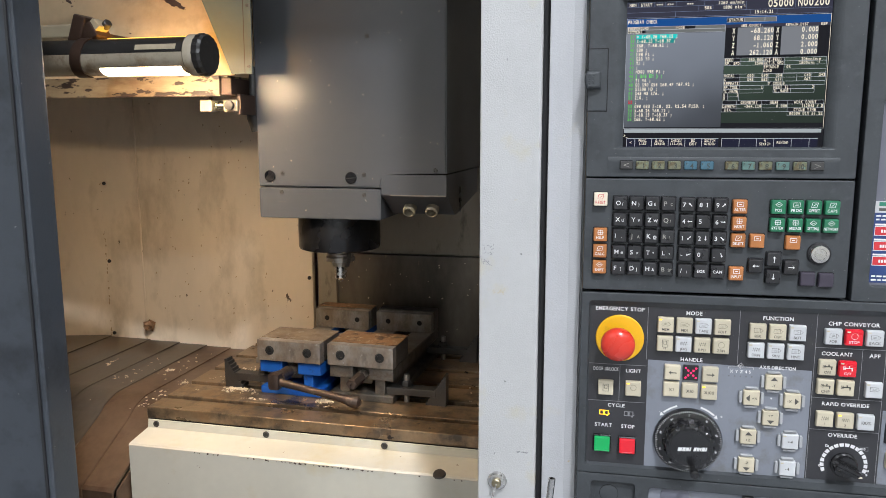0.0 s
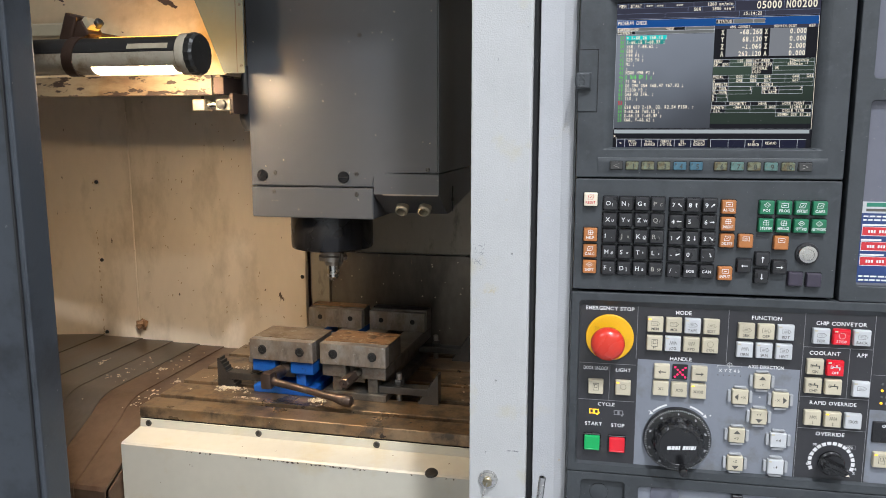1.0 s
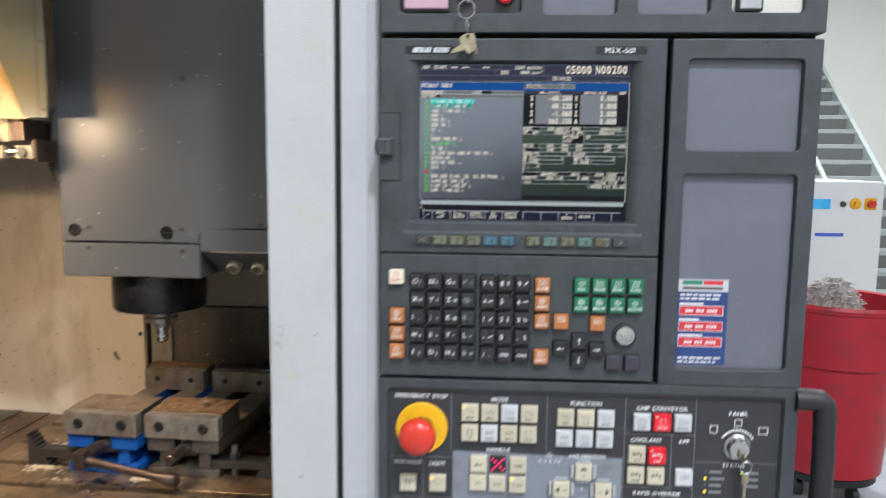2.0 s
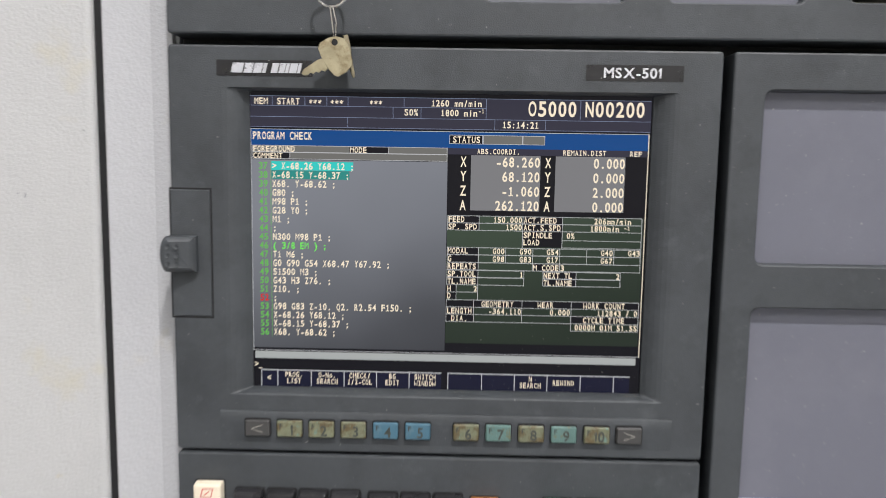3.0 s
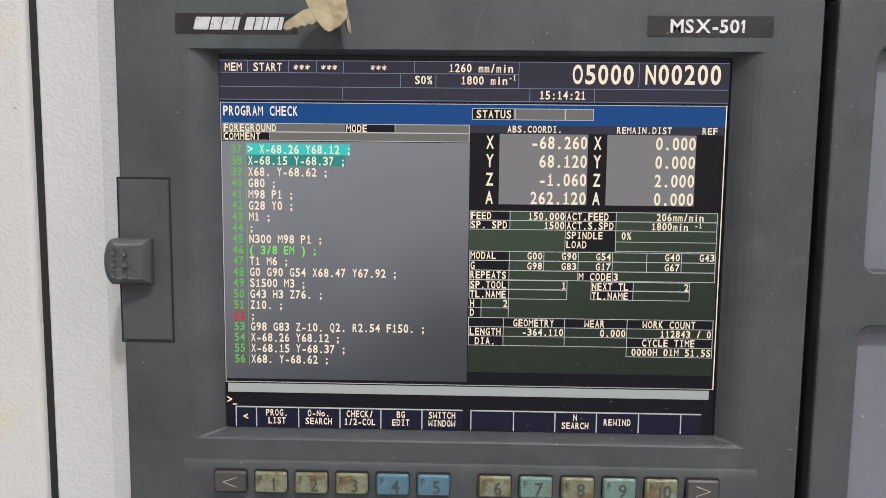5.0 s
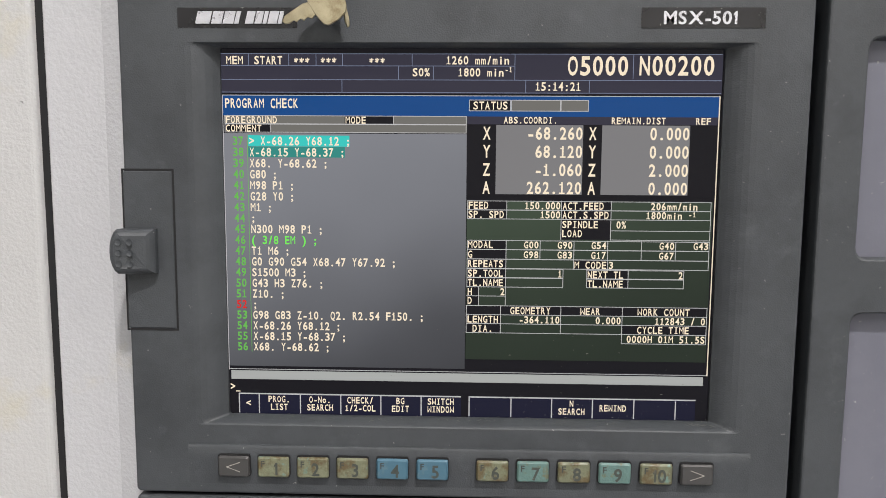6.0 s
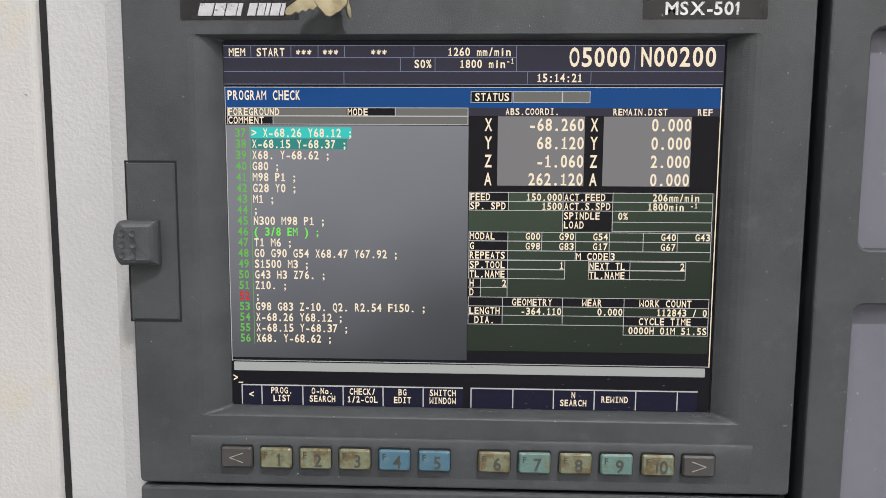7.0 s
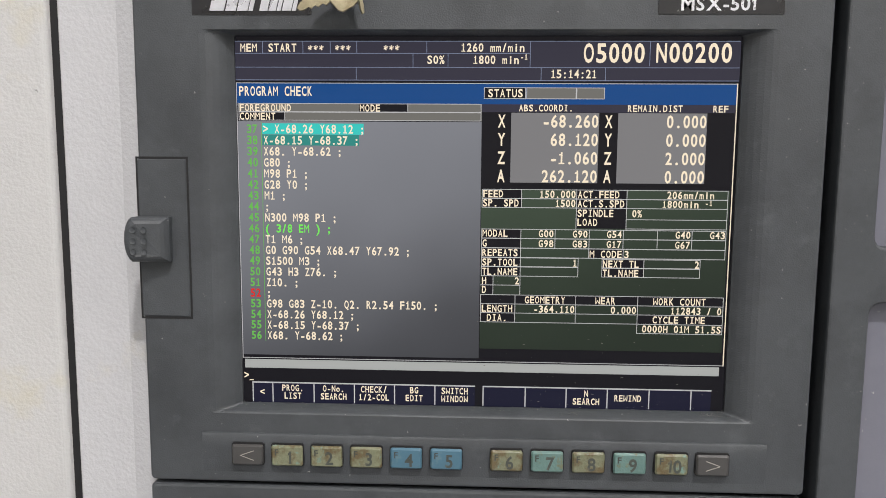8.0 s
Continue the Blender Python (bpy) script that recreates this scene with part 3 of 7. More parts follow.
def sliding_door():
    d = thing("machine_door", (-1.1, 0.9, 0.05), "slate grey sliding machine door standing open", "machine door")
    b = B()
    box(b, -0.80, -0.650, 0.852, 0.902, 0.06, 2.05, 0.005, 3)
    part("stile", b, M["door"], d)
    b = B()
    box(b, -1.6, -0.8, 0.88, 0.925, 0.06, 0.95, 0.004)
    box(b, -1.6, -0.8, 0.88, 0.925, 1.85, 2.05, 0.004)
    box(b, -1.7, -1.6, 0.88, 0.925, 0.06, 2.05, 0.004)
    part("frame", b, M["door"], d)
    b = B()
    box(b, -1.6, -0.8, 0.90, 0.906, 0.95, 1.85)
    part("window", b, M["black_gloss"], d, "dark tinted window")
    b = B()
    box(b, -0.661, -0.657, 0.849, 0.854, 0.1, 2.0, 0.001)
    part("edge_trim", b, M["black_matt"], d)


sliding_door()

# ---- control cabinet ----
cab = thing("control_cabinet", (0.265, 1.1, 0.0), "charcoal steel housing of a machine control", "control cabinet")
b = B()
box(b, 0.048, 0.482, 0.926, 1.26, 0.0, 1.79, 0.004)
part("body", b, M["panel"], cab)
b = B()
box(b, 0.0475, 0.4835, 0.9205, 0.9265, 0.9, 1.788)
part("seal", b, M["gap"], cab, "black gap between the panel units")


def bezel_plate(x0, x1, z0, z1, holes=()):
    """Slab facing -y with rounded edges, in mm."""
    return stack(B(), x0, x1, z0, z1, [(0, 922), (0, 901.2), (0.4, 900.3), (1.2, 900)], 2.0, 4)


def ring_plate(bm, outer, opening, inner, y_in, ro=2.0, ri=2.0, n=4, round_edge=True):
    """Slab with one opening whose edge slopes from opening at the face to inner at y_in."""
    x0, x1, z0, z1 = outer
    lo = [[(x, y, z) for x, z in rr(x0 + i, x1 - i, z0 + i, z1 - i, ro, n)] for i, y in ((0, 922), (0, 901.2), (0.4, 900.3), (1.2, 900))]
    lo.append([(x, 900, z) for x, z in rr(*opening, ri, n)])
    for k in range(1, 6):
        t = k / 5
        mid = [o + (i - o) * t for o, i in zip(opening, inner)]
        lo.append([(x, 900 + (y_in - 900) * (t * t if round_edge else t), z) for x, z in rr(*mid, max(ri - t, 0.3), n)])
    lo.append([(x, y_in + 6, z) for x, z in rr(*inner, max(ri - 1, 0.3), n)])
    return skin(bm, lo)


def arrow(bm, x, z, s, ang, y, w=0.9):
    """Line arrow of length s, pointing at ang degrees."""
    c, d = math.cos(radians(ang)), math.sin(radians(ang))
    tip, tail = (x + c * s / 2, z + d * s / 2), (x - c * s / 2, z - d * s / 2)
    neck = (x + c * s * 0.2, z + d * s * 0.2)
    segment(bm, tail, neck, w * 0.8, y)
    k = s * 0.26
    return poly(bm, [tip, (neck[0] - d * k, neck[1] + c * k), (neck[0] + d * k, neck[1] - c * k)], y)


def outline(bm, x0, x1, z0, z1, w, y):
    rect(bm, x0, x1, z0, z0 + w, y)
    rect(bm, x0, x1, z1 - w, z1, y)
    rect(bm, x0, x0 + w, z0 + w, z1 - w, y)
    return rect(bm, x1 - w, x1, z0 + w, z1 - w, y)


# ---- display unit ----
disp = thing("display_unit", (0.19, 0.91, 1.481), "charcoal control display unit with a lit program screen", "display unit")
b = ring_plate(B(), (46.5, 333.2, 1481.5, 1699), (74.5, 312, 1513, 1677.6), (87, 300, 1515.5, 1676.4), 907)
part("bezel", b, M["panel"], disp, mm=True)
scr = part("screen", rect(B(), 86, 301, 1514, 1677.5, 908.6), L["black"], disp, "lit colour screen with program text", mm=True)


def area(x0, x1, z0, z1, key, y=908.4, name="screen_field"):
    return part(name, rect(B(), x0, x1, z0, z1, y), L[key], scr, mm=True)


def boxed(x0, x1, z0, z1, key="line", w=0.28, y=908.0):
    return part("screen_box", outline(B(), x0, x1, z0, z1, w, y), L[key], scr, mm=True)


def rules(segs, key="line", w=0.28, y=908.0):
    for x0, z0, x1, z1 in segs:
        bb = rect(B(), min(x0, x1) - w / 2, max(x0, x1) + w / 2, min(z0, z1) - w / 2, max(z0, z1) + w / 2, y)
        part("screen_line", bb, L[key], scr, mm=True)


def say(s, x, z, h=3.4, key="white", pitch=2.26, align="l", y=907.8, bold=False):
    """Screen text: z is the middle of the line."""
    return ink("screen_text", s, x, z - h / 2, h, y, L[key], scr, pitch=pitch, align=align, bold=bold)


area(87, 299.5, 1657.5, 1674, "navy")
area(87, 299, 1648, 1656.5, "blue")
area(87.2, 192.5, 1537.5, 1640.5, "slate")
area(88, 192.5, 1640.8, 1648, "field", 908.3)
area(192.5, 298.5, 1644.7, 1648, "navy", 908.3)
area(192.5, 298.5, 1614, 1644.7, "black", 908.3)
area(205, 242, 1615, 1644.5, "cell", 908.2)
area(250, 287, 1615, 1644.5, "cell", 908.2)
area(192.8, 298, 1542, 1612.2, "green", 908.3)
area(88, 297.3, 1531.4, 1535.4, "bar")
for x0, x1 in ((91.2, 191), (194.4, 294.4)):
    area(x0, x1, 1515.6, 1525, "key_field")
area(98, 142, 1634.9, 1639.6, "cyan", 908.2)
area(98, 140, 1630.2, 1634.8, "teal", 908.2)
# header
rules([(87, 1669, 212.5, 1669), (87, 1663.2, 299, 1663.2), (87, 1657.9, 299, 1657.9), (87, 1674, 299, 1674), (99, 1669, 99, 1674), (116.3, 1669, 116.3, 1674), (128, 1669, 128, 1674), (139.3, 1669, 139.3, 1674), (169, 1669, 169, 1674),
       (212.5, 1663.2, 212.5, 1674), (163.2, 1663.2, 163.2, 1669), (178, 1663.2, 178, 1669), (139, 1657.9, 139, 1663.2), (217.2, 1657.9, 217.2, 1663.2), (244, 1657.9, 244, 1663.2), (262.2, 1664, 262.2, 1674)], "dim", 0.25)
say("MEM", 89.3, 1671.3, 3.3, pitch=2.5)
say("START", 101.3, 1671.3, 3.3, pitch=2.5)
for x in (118.3, 129.8, 150.5):
    say("***", x, 1670.6, 3.0, pitch=2.4)
say("1260 mm/min", 183.2, 1671.4, 3.3, pitch=2.46)
say("S0%", 169, 1666.4, 3.3, pitch=2.55)
say("1800 min", 188.3, 1666.4, 3.3, pitch=2.46)
say("-1", 208.2, 1667.6, 2.2, pitch=1.7)
say("O5000", 234.2, 1669.2, 7.6, pitch=5.25)
say("N00200", 264.2, 1669.3, 7.6, pitch=5.35)
say("15:14:21", 221, 1660.6, 3.4, pitch=2.45)
# outer window and title
rules([(87.3, 1656.6, 298.8, 1656.6), (87.3, 1536, 87.3, 1656.6), (87.3, 1536.2, 299, 1536.2)], "line", 0.3)
rules([(298.8, 1536.2, 298.8, 1656.6)], "white", 0.45)
say("PROGRAM CHECK", 88.2, 1653.2, 3.9, pitch=2.47)
area(193.3, 211, 1650.2, 1655, "black", 908.2)
area(211.3, 232, 1650.2, 1655, "field", 908.2)
area(232, 244, 1650.2, 1655, "field", 908.2)
boxed(193.3, 211, 1650.2, 1655)
boxed(211.2, 232.2, 1650.2, 1655)
boxed(232.2, 244, 1650.2, 1655)
say("STATUS", 194.9, 1652.6, 3.2, pitch=2.5)
# program list
boxed(88, 192.3, 1644.4, 1648.1)
boxed(88, 192.3, 1640.8, 1644.5)
area(88.2, 108, 1641, 1644.3, "black", 908.15)
area(140, 161, 1644.6, 1648, "black", 908.15)
rules([(108, 1641, 108, 1644.3), (161, 1644.6, 161, 1648)])
say("FOREGROUND", 88.3, 1646.2, 2.9, pitch=2.27)
say("MODE", 140.3, 1646.2, 2.9, pitch=2.27)
say("COMMENT", 88.3, 1642.6, 2.9, pitch=2.27)
PROGRAM = ["> X-68.26 Y68.12 ;", "X-68.15 Y-68.37 ;", "X68. Y-68.62 ;", "G80 ;", "M98 P1 ;", "G28 Y0 ;", "M1 ;", ";", "N300 M98 P1 ;", "( 3/8 EM ) ;", "T1 M6 ;", "G0 G90 G54 X68.47 Y67.92 ;", "S1500 M3 ;",
           "G43 H3 Z76. ;", "Z10. ;", ";", "G98 G83 Z-10. Q2. R2.54 F150. ;", "X-68.26 Y68.12 ;", "X-68.15 Y-68.37 ;", "X68. Y-68.62 ;"]
for i, s in enumerate(PROGRAM):
    z = 1637.2 - 4.77 * i
    say(str(37 + i), 91.2, z, 3.5, "red" if i == 15 else "leaf", 2.5)
    say(s, 98.4, z, 3.5, "lime" if i == 9 else "white", 2.46)
rules([(97.7, 1544, 97.7, 1640)], "leaf", 0.2)
# coordinates
say("ABS.COORDI.", 208, 1646.5, 2.7, pitch=2.1)
say("REMAIN.DIST", 253.6, 1646.4, 2.7, pitch=2.1)
say("REF", 289, 1646.3, 2.7, pitch=2.2)
for i, (ax, p, q) in enumerate((("X", "-68.260", "0.000"), ("Y", "68.120", "0.000"), ("Z", "-1.060", "2.000"), ("A", "262.120", "0.000"))):
    z = 1641 - 7.72 * i
    say(ax, 201, z, 5.2, pitch=4.0, align="c")
    say(p, 242, z, 5.0, pitch=3.42, align="r")
    say(ax, 246, z, 5.2, pitch=4.0, align="c")
    say(q, 287, z, 5.0, pitch=3.42, align="r")
# feeds
for x0, x1, z0, z1 in ((193, 210, 1604.3, 1612), (233.5, 254.8, 1595.6, 1612), (193, 210, 1586.6, 1595), (193, 210, 1574.4, 1586.6), (239.3, 254, 1582.6, 1586.6), (245, 263, 1574.6, 1582.4), (193, 198.3, 1566.5, 1574.4),
                       (193, 297.5, 1562.2, 1566.1), (193, 208, 1554, 1562.2), (261, 297.5, 1554.3, 1558.2)):
    area(x0, x1, z0, z1, "black", 908.2)
boxed(193, 297.3, 1608.1, 1612.2)
boxed(193, 297.3, 1604.2, 1608.3)
rules([(210, 1604.3, 210, 1612.2), (233.5, 1595.5, 233.5, 1612.2), (254.8, 1595.5, 254.8, 1612.2), (254.8, 1599.6, 297.2, 1599.6), (254.8, 1595.6, 297.2, 1595.6), (297.2, 1595.6, 297.2, 1604)])
say("FEED", 193.3, 1610.2, 3.0, pitch=2.24)
say("SP. SPD", 193.3, 1606.3, 3.0, pitch=2.24)
say("150.000", 233.2, 1610.2, 3.0, pitch=2.24, align="r")
say("1500", 233.2, 1606.3, 3.0, pitch=2.24, align="r")
say("ACT.FEED", 233.8, 1610.2, 3.0, pitch=2.24)
say("ACT.S.SPD", 233.8, 1606.3, 3.0, pitch=2.24)
say("206", 271.5, 1610.2, 3.0, pitch=2.24)
say("mm/min", 278.4, 1610.2, 3.0, pitch=2.2)
say("1800", 269.5, 1606.3, 3.0, pitch=2.24)
say("min", 278.6, 1606.3, 3.0, pitch=2.2)
say("-1", 287.6, 1606.9, 2.2, pitch=1.7)
say("SPINDLE", 233.8, 1602.2, 3.0, pitch=2.24)
say("LOAD", 233.8, 1598.3, 3.0, pitch=2.24)
say("0%", 257, 1602.2, 3.0, pitch=2.24)
# modal codes
boxed(193, 297.3, 1590.9, 1595.1)
boxed(193, 297.3, 1586.7, 1591.1)
boxed(193, 297.3, 1582.6, 1586.9)
rules([(x, 1586.8, x, 1595) for x in (210, 224.7, 239.3, 253.8, 268.3, 282.9)])
say("MODAL", 193.3, 1593.2, 3.0, pitch=2.24)
say("G", 193.3, 1588.9, 3.0, pitch=2.24)
for i, (p, q) in enumerate((("G00", "G98"), ("G90", "G83"), ("G54", "G17"), ("", ""), ("G40", "G67"), ("G43", ""))):
    for s, z in ((p, 1593.2), (q, 1588.9)):
        if s:
            say(s, 224.2 + 14.55 * i, z, 2.9, pitch=2.24, align="r")
say("REPEATS", 193.3, 1584.8, 3.0, pitch=2.24)
say("M CODE", 239.5, 1584.6, 3.0, pitch=2.35)
say("3", 254.3, 1584.6, 3.0, pitch=2.24)
boxed(193, 235, 1578.6, 1582.7)
boxed(193, 235, 1574.4, 1578.7)
boxed(245, 287, 1578.5, 1582.5)
boxed(245, 287, 1574.5, 1578.6)
rules([(210, 1566.4, 210, 1586.7), (263, 1574.6, 263, 1582.4), (193, 1570.5, 210, 1570.5), (198.3, 1566.4, 198.3, 1574.4), (239.3, 1582.7, 239.3, 1586.7), (254, 1582.7, 254, 1586.7)])
say("SP.TOOL", 193.3, 1580.6, 3.0, pitch=2.24)
say("TL.NAME", 193.3, 1576.5, 3.0, pitch=2.24)
say("NEXT TL", 245.3, 1580.4, 3.0, pitch=2.24)
say("TL.NAME", 245.3, 1576.4, 3.0, pitch=2.24)
say("1", 234.6, 1580.6, 3.0, pitch=2.24, align="r")
say("2", 286.6, 1580.4, 3.0, pitch=2.24, align="r")
say("H", 193.3, 1572.5, 3.0, pitch=2.24)
say("2", 209.8, 1572.5, 3.0, pitch=2.24, align="r")
say("D", 193.3, 1568.5, 3.0, pitch=2.24)
# tool lengths and counters
for z in (1566.2, 1562.2, 1558.2, 1554.1):
    rules([(193, z, 297.5, z)])
rules([(193, 1554.1, 193, 1566.2), (208, 1554.1, 208, 1566.2), (234.3, 1554.1, 234.3, 1566.2), (261, 1550, 261, 1566.2), (297.5, 1550, 297.5, 1566.2), (261, 1550, 297.5, 1550)])
say("GEOMETRY", 212, 1564.2, 3.0, pitch=2.24)
say("WEAR", 242.6, 1564.2, 3.0, pitch=2.24)
say("WORK COUNT", 267.4, 1564.2, 3.0, pitch=2.28)
say("LENGTH", 193.3, 1560.2, 3.0, pitch=2.3)
say("-364.110", 234, 1560.2, 3.0, pitch=2.26, align="r")
say("0.000", 260.6, 1560.2, 3.0, pitch=2.26, align="r")
say("112843 / 0", 297, 1560.2, 3.0, pitch=2.2, align="r")
say("DIA.", 195.6, 1556.1, 3.0, pitch=2.3)
say("CYCLE TIME", 267.4, 1556.2, 3.0, pitch=2.28)
say("0000H 01M 51.5S", 297.2, 1552.1, 3.0, pitch=2.28, align="r")
# prompt and soft keys
say(">_", 87.6, 1528.2, 3.4, pitch=2.3)
for x0, x1 in ((91.2, 100.2), (100.2, 118.8), (118.8, 137), (137, 155), (155, 173), (173, 191), (194.4, 213), (213, 231), (231, 249), (249, 267.2), (267.2, 285.4), (285.4, 294.4)):
    part("soft_key_edge", poly(B(), [(x0, 1516), (x0 + 0.5, 1516), (x0 + 0.5, 1524.6), (x1, 1524.6), (x1, 1525.2), (x0, 1525.2)], 908.0), L["line"], scr, mm=True)
say("<", 94.5, 1520.6, 3.0, pitch=2.4)
for x, rows_ in ((109.5, ("PROG.", "LIST")), (127.9, ("O-No.", "SEARCH")), (146, ("CHECK/", "1/2-COL")), (164, ("BG", "EDIT")), (182, ("SWITCH", "WINDOW")), (240, ("N", "SEARCH")), (258.2, ("REWIND",))):
    for j, s in enumerate(rows_):
        say(s, x, (1522.6 if len(rows_) == 2 else 1520.8) - 3.6 * j, 2.8, pitch=2.0, align="c")

# dust and lint on the ledge below the screen
dr = random.Random(3)
bb = B()
for _ in range(130):
    x = dr.choice((dr.uniform(88, 299), dr.uniform(88, 299), dr.gauss(296, 4)))
    if 86 < x < 300:
        r_ = dr.uniform(0.06, 0.24)
        y = dr.uniform(901.5, 907.5)
        box(bb, -r_, r_, -r_, r_, 0, r_, m=pose(x, y, 1513.2 + (y - 900) * 0.36, dr.uniform(0, 40), dr.uniform(0, 40), dr.uniform(0, 90)))
for _ in range(34):
    x, y = dr.choice((dr.uniform(92, 296), dr.gauss(295, 3))), dr.uniform(902, 907)
    a, q = dr.uniform(0, 6.28), dr.uniform(0.6, 2.0)
    sweep(bb, [(x, y, 1514.6), (x + q * math.cos(a), y - 0.4, 1514.9 + q * 0.4), (x + 2 * q * math.cos(a), y, 1514.7 + q * 0.5 * abs(math.sin(a)))], 0.05, 3)
tagged(part("ledge_dust", bb, M["lint"], disp, "grey dust and lint", mm=True), kind="stuff")

bb = B()
for _ in range(150):
    x, z, r_ = dr.uniform(190, 299) if dr.random() < 0.75 else dr.uniform(88, 299), 1516 + 60 * dr.random() ** 1.6, dr.uniform(0.05, 0.17)
    segment(bb, (x, z), (x + r_ * dr.choice((1, 1, 1, 6)), z + r_ * dr.uniform(-1.5, 1.5)), r_ * 1.3, 907.6)
tagged(part("screen_dust", bb, M["lint"], scr, "pale specks of dust", mm=True), kind="stuff")

# function key bar
bb = B()
prof = [(900.6, 1504.6), (899.0, 1504.2), (898.5, 1503.2), (898.7, 1498), (899.5, 1489), (900.3, 1484.6)]
lo = [[(x, y, z) for y, z in prof] for x in (71, 316)]
skin(bb, lo, closed=False)
part("key_bar", bb, M["panel"], disp, mm=True, smooth=True)
KEYS_F = [("", "fkey_grey", 91.6)] + [("F%d" % i, c, x) for i, c, x in zip(range(1, 11), ("fkey_olive", "fkey_olive", "fkey_olive", "fkey_blue", "fkey_blue", "fkey_olive", "fkey_teal", "fkey_olive", "fkey_teal", "fkey_olive"),
          (109.1, 126.5, 143.9, 161.4, 178.9, 205.0, 222.5, 240.2, 257.8, 275.6))] + [("", "fkey_grey", 293)]
fk = None
well = None
for s, c, x in KEYS_F:
    if fk is None:
        fk = part("function_key", stack(B(), x - 6.9, x + 6.9, 1490.6, 1499.8, [(0, 905), (0, 897.4), (0.7, 896.6)], 1.0), M[c], disp, mm=True)
        well = part("key_well", stack(B(), x - 7.25, x + 7.25, 1490.3, 1500.6, [(0, 903.3), (0, 898.0)], 1.2), M["gap"], disp, "black surround of a key", mm=True)
        me_x = x
        key = fk
    else:
        key = again(fk, "function_key", ((x - me_x) / 1000, 0, 0), M[c])
        again(well, "key_well", ((x - me_x) / 1000, 0, 0))
    bb = B()
    if s:
        letters(bb, "F", x - 5.2, 1495.6, 2.7, 896.5, bold=True)
        letters(bb, s[1:], x + 1.6, 1491.9, 5.6, 896.5, sx=0.9, align="c", bold=True)
    else:
        d = -1 if x < 200 else 1
        segment(bb, (x - d * 3, 1497.4), (x + d * 3, 1495.2), 0.35, 896.5)
        segment(bb, (x - d * 3, 1493), (x + d * 3, 1495.2), 0.35, 896.5)
    o = ORIGIN[key.name]
    part("legend", bb, M["fkey_mark"] if s else M["faded_ink"], key, mm=True)

# card slot cover with its latch
bb = stack(B(), 46.2, 67.3, 1556, 1624, [(0, 902), (0, 900.0), (0.5, 899.4)], 0.8)
sc = part("slot_cover", bb, M["panel"], disp, mm=True)
bb = B()
outline(bb, 45.6, 68.3, 1555.0, 1625.0, 0.9, 899.85)
part("cover_gap", bb, M["gap"], disp, mm=True)
bb = B()
lo = []
for inset, y0, y1 in ((0.0, 899.4, 899.4), (0.0, 893.6, 896.6), (0.5, 892.2, 895.8), (1.4, 891.2, 895.0), (2.6, 890.8, 894.6)):
    pts = [(46.2 - 3.9 * math.cos(radians(a)) + inset, 1590.1 + (9.6 - inset) * math.sin(radians(a))) for a in range(-80, 81, 20)] + [(60.6 - inset, 1599.6 - inset), (60.6 - inset, 1580.6 + inset)]
    lo.append([(x, y0 + (y1 - y0) * max(0.0, (x - 52.0) / 9.0), z) for x, z in pts])
skin(bb, lo, last=True)
latch = part("latch", bb, M["panel"], disp, "rounded sliding latch", mm=True)
for zz in (1585.2, 1589.8, 1594.4):
    for xx in (47.3, 52.0):
        part("grip_dimple", lathe(B(), [(1.35, 0.30), (1.1, 0.16), (0.7, 0.06), (0.1, 0.02)], (xx, 890.77 + 0.1 * (xx > 50), zz), n=14, first=False), M["panel"], latch, mm=True, smooth=True)

# name plates
for x0, x1, nm in ((72, 122, "maker_plate"), (263, 313, "model_plate")):
    pl = part(nm, stack(B(), x0, x1, 1683.3, 1691.4, [(0, 900.5), (0, 899.8)], 0.3), M["badge"], disp, "black glossy name plate", mm=True)
    bb = B()
    if x0 < 100:
        for i, (xa, w) in enumerate(((79.5, 6.0), (86.1, 4.4), (91, 4.4), (95.8, 1.8), (100.3, 3.4), (104.2, 3.0), (107.6, 1.6), (109.7, 3.8), (113.9, 1.6))):
            part("raised_mark", prism(B(), [(xa, 1684.9), (xa + w, 1684.9), (xa + w + 1.3, 1689.9), (xa + 1.3, 1689.9)], "y", 899.8, 899.4), M["silver"], pl, "slanted silver mark", mm=True)
        bb.free()
    else:
        letters(bb, "MSX-501", 272, 1684.9, 5.0, 899.6, sx=1.06, bold=True)
        part("raised_mark", bb, M["silver"], pl, "silver raised letters", mm=True)

# ---- keyboard unit ----
kb = thing("keyboard_unit", (0.19, 0.91, 1.349), "charcoal machine keyboard unit with worn keys", "keyboard")
part("plate", bezel_plate(46.5, 333.2, 1349.5, 1479.8), M["panel"], kb, mm=True)
KEY0 = None


